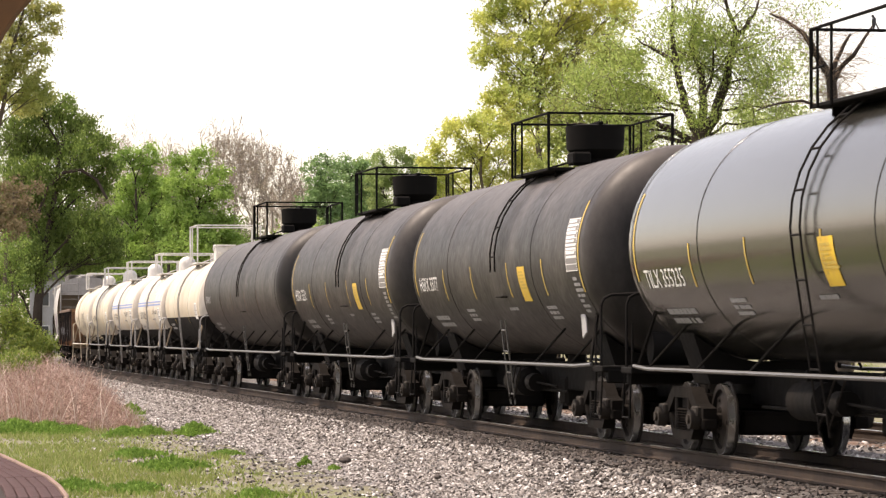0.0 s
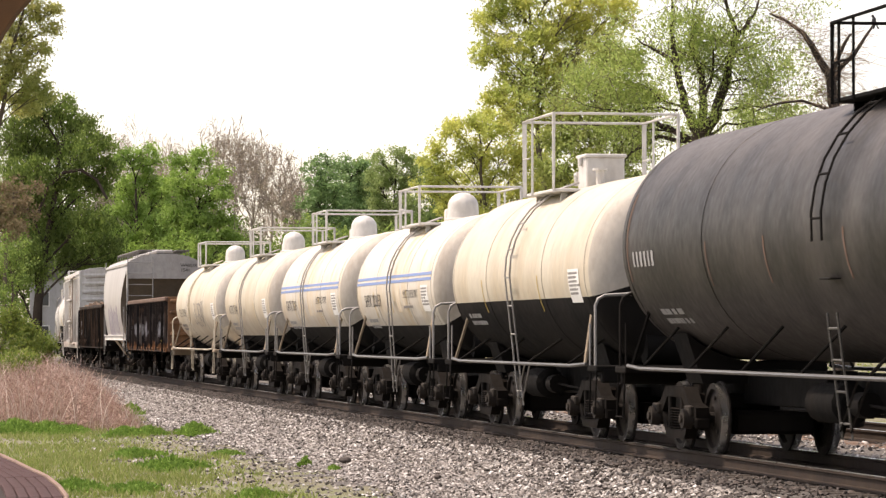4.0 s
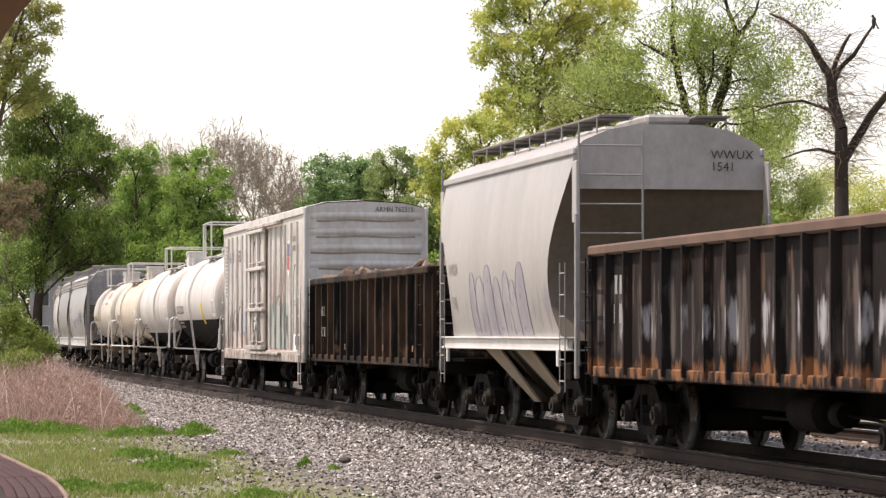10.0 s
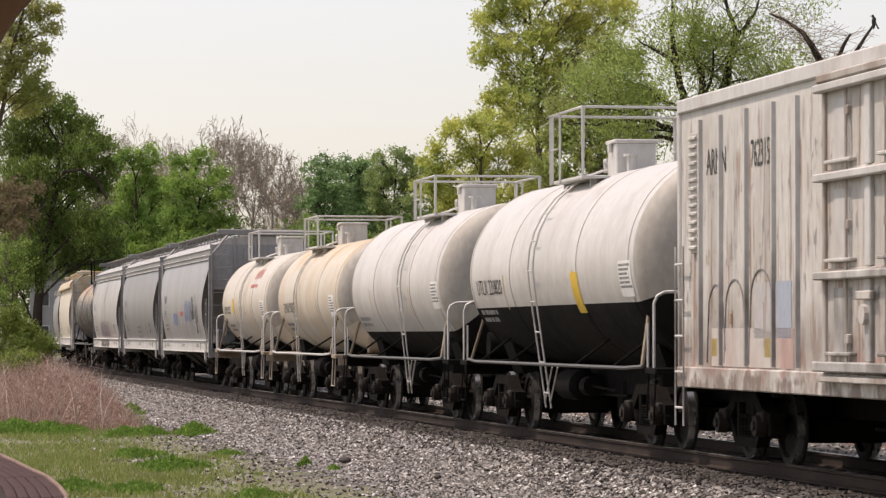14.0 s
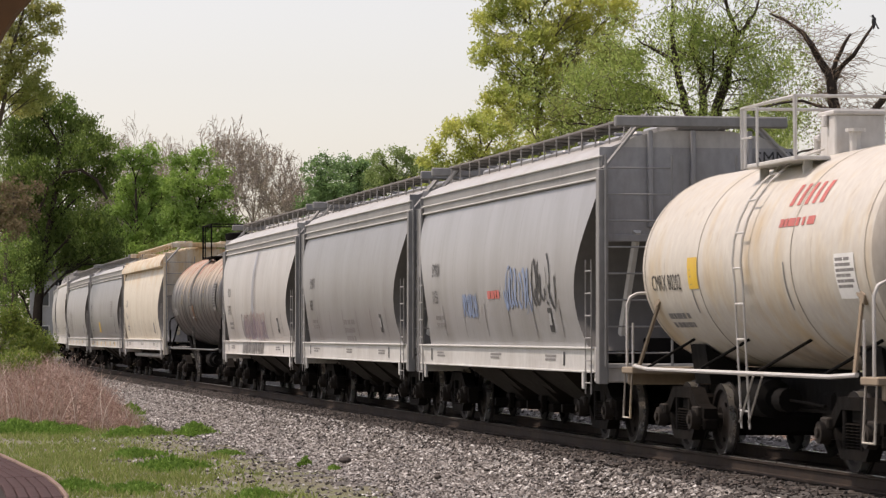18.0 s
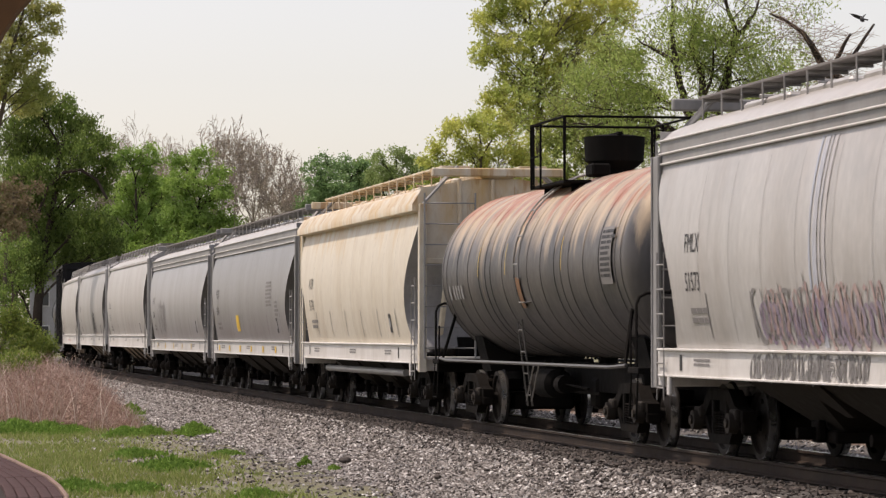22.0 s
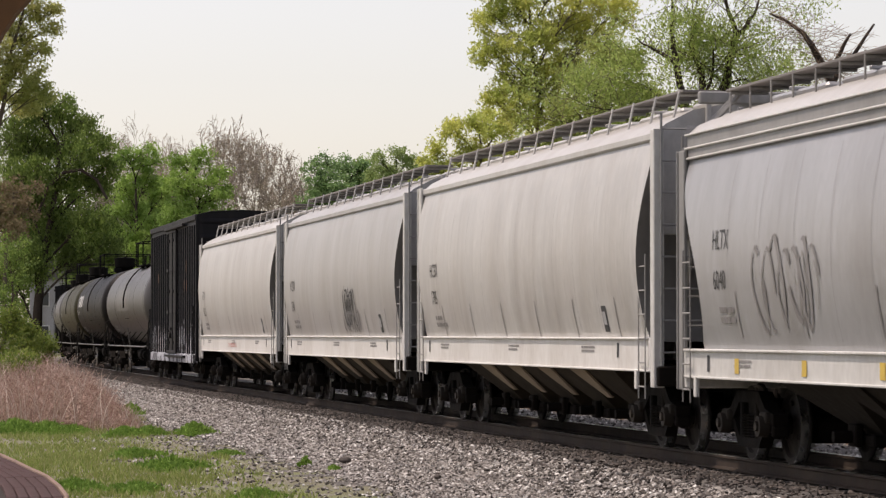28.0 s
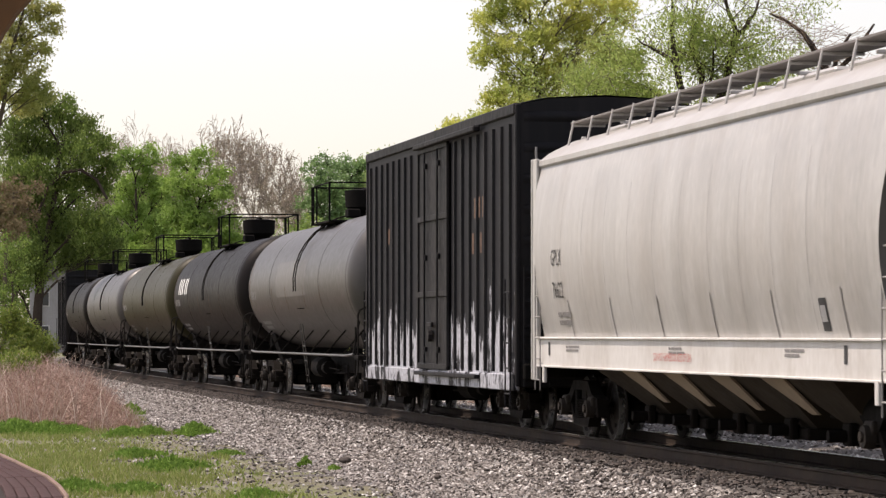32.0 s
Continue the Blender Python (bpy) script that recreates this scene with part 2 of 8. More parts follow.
PIPE_GREY = weathered("grey_galvanised", (0.27, 0.262, 0.25), 0.5, 0.0, dirt=(0.09, 0.08, 0.07), amount=0.5)
WHITE_OLD = weathered("aged_white_paint", (0.52, 0.47, 0.375), 0.5, dirt=(0.41, 0.325, 0.215), amount=0.75, lo=0.48, hi=0.7, bump=0.05)
WHITE_SLURRY = weathered("stained_white_paint", (0.56, 0.52, 0.455), 0.45, dirt=(0.5, 0.36, 0.18), amount=0.7, lo=0.55, hi=0.68, bump=0.04)
SEAM_GREY = weathered("faint_panel_seam", (0.22, 0.215, 0.21), 0.6, dirt=(0.32, 0.315, 0.31), amount=0.9)
SEAM = weathered("grimy_weld_seam", (0.3, 0.265, 0.22), 0.6, dirt=(0.42, 0.37, 0.3), amount=0.8, streak=0.5)
# white tank heads: mostly their shade put into the colour, plus some grime
SHADED_HEAD = weathered("shaded_grubby_head_paint", (0.4, 0.37, 0.325), 0.6, dirt=(0.26, 0.2, 0.15), amount=0.7, bump=0.04)
WHITE_CLEAN = weathered("clean_white_paint", (0.56, 0.545, 0.52), 0.42, dirt=(0.38, 0.35, 0.315), amount=0.6, bump=0.04)
CREAM_RUST = weathered("rust_stained_cream_paint", (0.56, 0.51, 0.43), 0.55, dirt=(0.47, 0.34, 0.19), amount=0.5, lo=0.45, hi=0.66, bump=0.05)
RUSTY_TANK = weathered("rusty_black_tank_paint", (0.03, 0.03, 0.034), 0.45, 0.0, dirt=(0.1, 0.09, 0.085), amount=0.7, lo=0.4, hi=0.66)
GREY_HOP = weathered("light_grey_hopper_paint", (0.3, 0.302, 0.312), 0.36, dirt=(0.19, 0.18, 0.175), amount=0.65, bump=0.06)
GREY_MID = weathered("mid_grey_hopper_paint", (0.225, 0.226, 0.233), 0.38, dirt=(0.14, 0.13, 0.125), amount=0.65, bump=0.06)
GREY_WARM = weathered("warm_grey_hopper_paint", (0.35, 0.345, 0.34), 0.4, dirt=(0.24, 0.215, 0.195), amount=0.6, bump=0.06)
GREY_WHITE = weathered("off_white_hopper_paint", (0.43, 0.42, 0.405), 0.4, dirt=(0.3, 0.27, 0.245), amount=0.6, bump=0.06)
TAN_RUST = weathered("rust_washed_tan_paint", (0.6, 0.55, 0.455), 0.5, dirt=(0.46, 0.385, 0.28), amount=0.5, lo=0.5, hi=0.7, bump=0.05)
SILL_WHITE = weathered("pale_sill_paint", (0.6, 0.585, 0.56), 0.5, dirt=(0.38, 0.34, 0.3), amount=0.5, streak=0.5, bump=0.04)
SILL_GREY = weathered("grey_sill_paint", (0.52, 0.515, 0.495), 0.5, dirt=(0.32, 0.295, 0.265), amount=0.5, streak=0.5, bump=0.04)
DARK_END = weathered("dark_slope_sheet", (0.13, 0.125, 0.12), 0.7, dirt=(0.07, 0.065, 0.06), amount=0.6)
CHUTE = weathered("dusty_brown_chute", (0.022, 0.018, 0.014), 0.85, dirt=(0.018, 0.015, 0.012), amount=0.7, spec=0.15)
# tan steel of platforms and braces; also colours the chutes' lit faces
BRACE_TAN = weathered("dusty_tan_and_lit_chute", (0.3, 0.24, 0.175), 0.75, dirt=(0.2, 0.16, 0.12), amount=0.6, spec=0.2)
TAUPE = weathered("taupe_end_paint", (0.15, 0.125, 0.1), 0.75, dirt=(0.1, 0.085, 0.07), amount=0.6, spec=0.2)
RUST_BLACK = weathered("rusty_black_gondola_paint", (0.014, 0.012, 0.012), 0.85, dirt=(0.05, 0.036, 0.03), amount=0.8, lo=0.5, hi=0.74, spec=0.08)
RUST_BROWN = weathered("brown_rust", (0.1, 0.06, 0.042), 0.85, dirt=(0.17, 0.095, 0.06), amount=0.9, streak=0.5)
RUST_ORANGE = weathered("orange_brown_rust", (0.2, 0.1, 0.045), 0.85, dirt=(0.07, 0.04, 0.028), amount=0.9, streak=0.6, lo=0.46, hi=0.66)
RUST_DARK = weathered("dark_gondola_paint", (0.0115, 0.0097, 0.009), 0.65, dirt=(0.075, 0.046, 0.03), amount=0.95, lo=0.47, hi=0.66, spec=0.06)
STAIN = weathered("ochre_run_stain", (0.5, 0.36, 0.17), 0.6, dirt=(0.62, 0.55, 0.45), amount=0.9, lo=0.42, hi=0.6)
GRIME = weathered("grime_line", (0.24, 0.2, 0.17), 0.8, dirt=(0.4, 0.38, 0.35), amount=0.9, streak=0)
SCRAP = weathered("scrap_iron", (0.2, 0.14, 0.1), 0.8, 0.3, dirt=(0.06, 0.05, 0.045), amount=0.9, streak=0)
REEFER = weathered("stained_white_car_paint", (0.57, 0.55, 0.51), 0.55, dirt=(0.36, 0.31, 0.255), amount=0.5, lo=0.42, hi=0.68, bump=0.06, second=(0.3, 0.15, 0.08), second_lo=0.66)
REEFER_END = weathered("grubby_white_end_paint", (0.56, 0.55, 0.53), 0.55, dirt=(0.3, 0.26, 0.22), amount=0.6, bump=0.06)
over(RUST_BLACK, (0.1, 0.06, 0.04), 1.7, 2.8, 5.0, (1, 1, 0.15), 0.58, 0.66, 0.3)
over(RUST_BLACK, (0.12, 0.1, 0.09), 1.1, 2.4, 4.0, (1, 1, 0.12), 0.5, 0.62, 0.3, 0.8)
over(RUST_BLACK, (0.33, 0.325, 0.34), 1.3, 2.1, 3.2, (1, 1, 0.16), 0.52, 0.6, 0.3)
over(RUST_BLACK, (0.2, 0.095, 0.045), 0.85, 1.35, 3.5, (1, 1, 0.35), 0.44, 0.56, 0.25)
over(RUST_DARK, (0.15, 0.09, 0.06), 0.9, 1.5, 4.0, (1, 1, 0.25), 0.54, 0.63, 0.3)
over(RUST_DARK, (0.2, 0.18, 0.165), 1.2, 2.3, 7.0, (1, 1, 0.08), 0.6, 0.67, 0.3, 0.4)
REEFER_TRIM = weathered("rust_edged_white_trim", (0.5, 0.47, 0.43), 0.6, dirt=(0.22, 0.16, 0.115), amount=0.8, lo=0.42, hi=0.64, bump=0.06)
over(REEFER, (0.27, 0.25, 0.23), 1.0, 4.3, 3.2, (1, 1, 0.1), 0.5, 0.64, 0.3, 0.45)
over(REEFER, (0.34, 0.22, 0.19), 0.9, 1.7, 3.5, (1, 1, 0.5), 0.42, 0.58, 0.5, 0.8)
over(REEFER, (0.4, 0.19, 0.15), 0.9, 1.45, 5.0, (1, 1, 0.5), 0.5, 0.58, 0.25, 0.7)
over(REEFER, (0.24, 0.13, 0.085), 1.0, 3.9, 5.5, (1, 1, 0.06), 0.54, 0.64, 0.3, 0.85)
over(REEFER, (0.16, 0.14, 0.13), 1.2, 3.9, 8.0, (1, 1, 0.3), 0.6, 0.65, 0.3, 0.8)
over(REEFER, (0.19, 0.145, 0.115), 0.6, 2.0, 1.8, (1, 1, 0.5), 0.34, 0.62, 0.7, 0.75)
over(REEFER_END, (0.1, 0.082, 0.068), 0.6, 2.5, 1.6, (1, 1, 0.5), 0.3, 0.6, 0.8, 0.8)
for paint in (REEFER, REEFER_TRIM):
    over(paint, (0.15, 0.1, 0.075), 0.6, 1.12, 4.0, (1, 1, 0.6), 0.42, 0.54, 0.15, 0.85)
    over(paint, (0.2, 0.11, 0.07), 1.0, 4.4, 6.0, (1, 1, 0.12), 0.58, 0.66, 0.3, 0.8)
HOP_SHORT = weathered("pale_warm_grey_hopper_paint", (0.37, 0.355, 0.34), 0.45, dirt=(0.25, 0.235, 0.22), amount=0.6, bump=0.06)
over(HOP_SHORT, (0.22, 0.2, 0.225), 1.5, 2.5, 3.0, (1, 1, 0.14), 0.5, 0.56, 0.5, 0.75)
# dusty tank tops, paled further so the colour carries their sunlit gradient
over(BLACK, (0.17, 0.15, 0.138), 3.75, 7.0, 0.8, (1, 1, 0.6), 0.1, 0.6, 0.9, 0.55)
over(RUSTY_TANK, (0.24, 0.22, 0.205), 3.0, 7.0, 1.2, (1, 0.5, 0.3), 0.25, 0.6, 0.5, 0.85)
over(RUSTY_TANK, (0.5, 0.385, 0.26), 2.95, 7.0, 2.5, (1, 0.5, 0.12), 0.3, 0.56, 0.6, 0.9)
over(RUSTY_TANK, (0.34, 0.125, 0.075), 3.15, 7.0, 1.5, (1, 0.6, 0.35), 0.44, 0.56, 0.5, 0.85)
for paint in (GREY_HOP, GREY_MID, GREY_WARM, GREY_WHITE):
    over(paint, (0.16, 0.155, 0.15), 1.3, 4.0, 1.1, (1, 1, 0.12), 0.46, 0.7, 0.3, 0.3)
    over(paint, (0.12, 0.11, 0.1), 1.3, 3.6, 5.0, (1, 1, 0.1), 0.6, 0.74, 0.3, 0.25)
over(TAN_RUST, (0.52, 0.34, 0.13), 3.15, 6.0, 2.0, (1, 1, 0.22), 0.42, 0.66, 0.9, 0.85)
over(TAN_RUST, (0.38, 0.21, 0.08), 3.5, 6.0, 5.0, (1, 1, 0.2), 0.52, 0.62, 0.5, 0.7)
over(CREAM_RUST, (0.5, 0.31, 0.12), 3.05, 7.0, 0.9, (1, 1, 0.5), 0.36, 0.6, 0.5, 0.8)
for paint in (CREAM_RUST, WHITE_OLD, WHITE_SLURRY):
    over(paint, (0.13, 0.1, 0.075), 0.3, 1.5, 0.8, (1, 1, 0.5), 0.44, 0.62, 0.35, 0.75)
    over(paint, (0.3, 0.22, 0.14), 1.4, 4.2, 6.0, (1, 1, 0.1), 0.62, 0.7, 0.3, 0.5)
over(WHITE_CLEAN, (0.33, 0.27, 0.21), 2.0, 4.2, 4.0, (1, 1, 0.1), 0.62, 0.72, 0.3, 0.6)
POST_GREY = weathered("mid_grey_post_paint", (0.24, 0.238, 0.235), 0.55, dirt=(0.12, 0.11, 0.1), amount=0.6, bump=0.05)
BOARD_GREY = weathered("galvanised_grating", (0.17, 0.155, 0.145), 0.7, dirt=(0.1, 0.09, 0.08), amount=0.6, streak=0)
BOX_BLACK = weathered("peeling_black_boxcar_paint", (0.009, 0.009, 0.0105), 0.6, dirt=(0.03, 0.026, 0.026), amount=0.7, spec=0.15)


def flaking(name, base, under, z_mid, z_soft):
    """Dark paint that has peeled to silver on the lower side, in ragged vertical flakes."""
    m, nt, bs = nodes_of(name)
    tc = nt.nodes.new("ShaderNodeTexCoord").outputs["Object"]
    sep = nt.nodes.new("ShaderNodeSeparateXYZ")
    link(nt, tc, sep.inputs[0])
    mr = nt.nodes.new("ShaderNodeMapRange")
    mr.inputs["From Min"].default_value, mr.inputs["From Max"].default_value = z_mid + z_soft, z_mid - z_soft
    mr.inputs["To Min"].default_value, mr.inputs["To Max"].default_value = 0.0, 0.62
    link(nt, sep.outputs["Z"], mr.inputs["Value"])
    flakes = noise_node(nt, tc, 2.4, 9, (1.0, 1.0, 0.5), 0.7)
    add = nt.nodes.new("ShaderNodeMath")
    add.operation = "MULTIPLY_ADD"
    link(nt, mr.outputs[0], add.inputs[0])
    add.inputs[1].default_value = 0.4
    link(nt, flakes, add.inputs[2])
    col = mix(nt, ramp(nt, add.outputs[0], 0.7, 0.74), base, under)
    fine = noise_node(nt, tc, 12, 5)
    col = mix(nt, 0.3, col, ramp(nt, fine, 0.3, 0.7), "OVERLAY")
    link(nt, col, bs.inputs["Base Color"])
    bs.inputs["Roughness"].default_value = 0.6
    bs.inputs["Specular IOR Level"].default_value = 0.15
    return m


BOX_FLAKE = flaking("flaking_black_boxcar_paint", (0.009, 0.009, 0.0115), (0.4, 0.41, 0.45), 2.15, 0.75)
YELLOW = weathered("yellow_decal", (0.7, 0.45, 0.03), 0.5, amount=0.3)
OCHRE = weathered("faded_yellow_mark", (0.55, 0.38, 0.06), 0.6, amount=0.3)
DECAL = weathered("white_decal", (0.8, 0.8, 0.78), 0.5, amount=0.25)
DECAL_GREY = weathered("faded_grey_decal", (0.3, 0.3, 0.3), 0.6, amount=0.3)
INK = weathered("black_lettering", (0.02, 0.02, 0.022), 0.6, amount=0.2)
INK_SOFT = weathered("faded_lettering", (0.2, 0.19, 0.185), 0.6, amount=0.2)
BLUE = weathered("faded_blue_stripe", (0.13, 0.22, 0.47), 0.5, dirt=(0.24, 0.29, 0.4), amount=0.4)
TEAL = weathered("pale_green_graffiti", (0.2, 0.34, 0.29), 0.6, dirt=(0.38, 0.36, 0.33), amount=0.9, lo=0.4, hi=0.62)
RED = weathered("red_lettering", (0.5, 0.12, 0.1), 0.6, amount=0.2)
SOFT_BLUE = weathered("blue_graffiti", (0.2, 0.27, 0.42), 0.6, amount=0.3)
INK_SOFT_BLUE = weathered("faded_navy", (0.09, 0.1, 0.17), 0.6, dirt=(0.4, 0.37, 0.34), amount=0.4)
FADED_RED = weathered("faded_red", (0.34, 0.23, 0.22), 0.6, dirt=(0.5, 0.45, 0.4), amount=0.4)
PINK_WASH = weathered("faded_pink_graffiti", (0.42, 0.27, 0.23), 0.6, dirt=(0.5, 0.46, 0.42), amount=1.0, lo=0.38, hi=0.6)
SPRAY_WASH = weathered("thin_grey_sprayed_wash", (0.25, 0.235, 0.265), 0.6, dirt=(0.42, 0.4, 0.39), amount=0.6, lo=0.45, hi=0.65)
RUST_RUN = weathered("orange_rust_run", (0.3, 0.14, 0.07), 0.7, dirt=(0.46, 0.42, 0.38), amount=1.0, lo=0.52, hi=0.7, streak=0.6)
PALE_SPRAY = weathered("pale_blue_sprayed_paint", (0.34, 0.38, 0.45), 0.6, dirt=(0.45, 0.42, 0.4), amount=0.9, lo=0.4, hi=0.6)
GREY_BLACK_LIGHT = weathered("grey_patch_paint", (0.11, 0.104, 0.1), 0.45, dirt=(0.08, 0.072, 0.066), amount=0.5)
MAUVE = weathered("purple_sprayed_paint", (0.22, 0.17, 0.24), 0.6, dirt=(0.36, 0.33, 0.32), amount=0.6)
RAIL_SIDE = weathered("rusted_rail", (0.03, 0.022, 0.018), 0.85, 0.0, dirt=(0.06, 0.042, 0.03), amount=0.8, streak=0, spec=0.15)
TIE = weathered("creosoted_tie", (0.035, 0.028, 0.023), 0.9, dirt=(0.07, 0.054, 0.043), amount=0.8, streak=0, bump=0.5)
TIE_RUSTY = weathered("sun_bleached_tie", (0.17, 0.11, 0.08), 0.9, dirt=(0.24, 0.16, 0.12), amount=0.8, streak=0, bump=0.5)
GRAVEL = ground_mat("gravel_bed", (0.1, 0.09, 0.082), (0.15, 0.135, 0.12), (0.05, 0.045, 0.04), 9.0)
STONES = island_mat("ballast_stones", [(0.022, 0.02, 0.018), (0.1, 0.087, 0.079), (0.28, 0.255, 0.235), (0.44, 0.41, 0.38), (0.15, 0.129, 0.117), (0.78, 0.75, 0.72)])
STONES_DARK = island_mat("dark_ballast_stones", [(0.035, 0.032, 0.03), (0.07, 0.06, 0.055), (0.12, 0.1, 0.09)])
SOIL = ground_mat("meadow_soil", (0.15, 0.14, 0.085), (0.14, 0.155, 0.06), (0.2, 0.18, 0.15), 2.0)
GRASS = island_mat("grass_blades", [(0.19, 0.25, 0.065), (0.25, 0.31, 0.085), (0.32, 0.36, 0.12), (0.38, 0.37, 0.19)], through=0.3)
WEED = island_mat("weed_leaves", [(0.11, 0.2, 0.035), (0.16, 0.28, 0.05), (0.22, 0.34, 0.07)], through=0.3)
DRY = island_mat("dry_bramble_stems", [(0.2, 0.115, 0.095), (0.31, 0.19, 0.155), (0.42, 0.28, 0.235), (0.55, 0.42, 0.35)], through=0.15)
CANE = island_mat("pale_bramble_canes", [(0.5, 0.38, 0.33), (0.6, 0.5, 0.43), (0.4, 0.28, 0.24)], through=0.1)

# ---- parts that many cars share ----
WHEELSETS = []


def wheel_shape():
    s = Shape()
    prof = [(0.0, 0.10), (0.09, 0.10), (0.10, 0.16), (0.075, 0.2), (0.06, 0.36), (0.10, 0.385), (0.10, 0.457), (0.01, 0.462), (-0.005, 0.485), (-0.03, 0.485), (-0.04, 0.44), (-0.04, 0.385), (0.02, 0.36), (0.0, 0.2), (-0.04, 0.16), (-0.03, 0.10), (0.0, 0.10)]
    n = 28
    for side in (-1, 1):
        s.grid(lambda u, v: (math.cos(u * 2 * math.pi) * prof[round(v * 16)][1], side * (0.70 + prof[round(v * 16)][0]), math.sin(u * 2 * math.pi) * prof[round(v * 16)][1]), n, 16, lambda u, v: 1 if 5.9 < v * 16 < 7.1 else 0)
    s.tube((0, -1.08, 0), (0, 1.08, 0), 0.085, n=10)
    for side in (-1, 1):
        for k in range(3):
            a = k * 2.1
            s.tube((0.27 * math.cos(a), side * 0.795, 0.27 * math.sin(a)), (0.27 * math.cos(a), side * 0.762, 0.27 * math.sin(a)), 0.03, n=6)
    return s.mesh("wheelset", [WHEEL_STEEL, TREAD])


def frame_shape(side):
    out = [(-1.17, 0.34), (-1.17, 0.6), (-0.8, 0.66), (-0.5, 0.86), (0.5, 0.86), (0.8, 0.66), (1.17, 0.6), (1.17, 0.34), (0.98, 0.34), (0.98, 0.5), (0.78, 0.5), (0.72, 0.36), (0.46, 0.2), (-0.46, 0.2), (-0.72, 0.36), (-0.78, 0.5), (-0.98, 0.5), (-0.98, 0.34)]
    s = Shape()
    y = side * 1.0
    top = [(-1.17, 0.46), (-1.17, 0.6), (-0.8, 0.66), (-0.5, 0.86), (0.5, 0.86), (0.8, 0.66), (1.17, 0.6), (1.17, 0.46), (0.72, 0.5), (0.4, 0.72), (-0.4, 0.72), (-0.72, 0.5)]
    s.prism(top, y - 0.09, y + 0.09)
    low = [(-0.8, 0.52), (-0.66, 0.52), (-0.42, 0.3), (0.42, 0.3), (0.66, 0.52), (0.8, 0.52), (0.48, 0.18), (-0.48, 0.18)]
    s.prism(low, y - 0.08, y + 0.08)
    for x in (-0.33, 0.33):
        s.box((x, y, 0.52), (0.12, 0.17, 0.5), 0.02)
    for x in (-1.17, 1.17):
        s.box((x * 0.985, y, 0.4), (0.1, 0.2, 0.14), 0.02)
    return s.mesh("side_frame", UNDER)


def spring_shape(side):
    """One coil spring, drawn as a ridged column."""
    s = Shape()
    prof = [(0.3 + 0.28 * i / 16, 0.085 if i % 2 else 0.055) for i in range(17)]
    s.grid(lambda u, v: (prof[round(v * 16)][1] * math.cos(u * 2 * math.pi), side * 1.02 + prof[round(v * 16)][1] * math.sin(u * 2 * math.pi), prof[round(v * 16)][0]), 10, 16)
    return s.mesh("spring", UNDER, 80)


TRUCK_MESH = {}


def truck_meshes():
    b = Shape()
    b.box((0, 0, 0.66), (0.42, 2.06, 0.22), 0.04)
    b.box((0, 0, 0.48), (0.36, 1.2, 0.2), 0.03)
    b.tube((0, 0, 0.76), (0, 0, 0.9), 0.2, n=14)
    b.box((0, 0, 0.4), (2.1, 1.1, 0.3), 0.05)
    for x in (-0.42, 0.42):
        b.box((x, 0, 0.42), (0.09, 1.7, 0.1), 0.02)
        for y in (-0.76, 0.76):
            b.box((x * 1.02, y, 0.45), (0.07, 0.11, 0.28), 0.02)
    cap = Shape()
    cap.tube((0, 0.0, 0), (0, 0.12, 0), 0.135, 0.125, n=14)
    cap.tube((0, 0.12, 0), (0, 0.15, 0), 0.06, n=8)
    cap.box((0, -0.02, 0.1), (0.3, 0.16, 0.14), 0.02)
    TRUCK_MESH.update(bolster=b.mesh("truck", UNDER), wheels=wheel_shape(), frame={-1: frame_shape(-1), 1: frame_shape(1)},
                      spring={-1: spring_shape(-1), 1: spring_shape(1)}, cap=cap.mesh("bearing_cap", TRUCK_DUST))


truck_meshes()


def put_truck(car, x):
    tr = part("truck", TRUCK_MESH["bolster"], None, car, at=pose(x, 0, 0))
    for side in (-1, 1):
        part("side_frame", TRUCK_MESH["frame"][side], None, tr)
        for sx in (-0.19, 0.0, 0.19):
            part("spring", TRUCK_MESH["spring"][side], None, tr, at=pose(sx, 0, 0))
        for ax in (-0.889, 0.889):
            part("bearing_cap", TRUCK_MESH["cap"], None, tr, at=pose(ax, side * 1.09, 0.457, 0, 0, 0 if side > 0 else 180))
    for ax in (-0.889, 0.889):
        WHEELSETS.append((part("wheelset", TRUCK_MESH["wheels"], None, tr, at=pose(ax, 0, 0.457)), ax))


def put_coupler(car, x_end, sgn):
    s = Shape()
    s.box((sgn * (x_end - 0.45), 0, 0.86), (0.8, 0.16, 0.18), 0.02)
    s.box((sgn * (x_end - 0.06), 0.05, 0.86), (0.26, 0.26, 0.24), 0.05)
    s.box((sgn * (x_end + 0.02), -0.07, 0.86), (0.16, 0.09, 0.3), 0.03)
    s.pipe([(sgn * (x_end - 0.4), -0.3, 0.8), (sgn * (x_end - 0.15), -0.32, 0.45), (sgn * (x_end + 0.05), -0.15, 0.42)], 0.025)
    part("coupler", s, UNDER, car)


def centre_sill(car, half, z=0.92):
    s = Shape()
    s.box((0, 0, z - 0.06), (half * 2, 0.4, 0.46), 0.02)
    part("centre_sill", s, FRAME_BLACK, car)


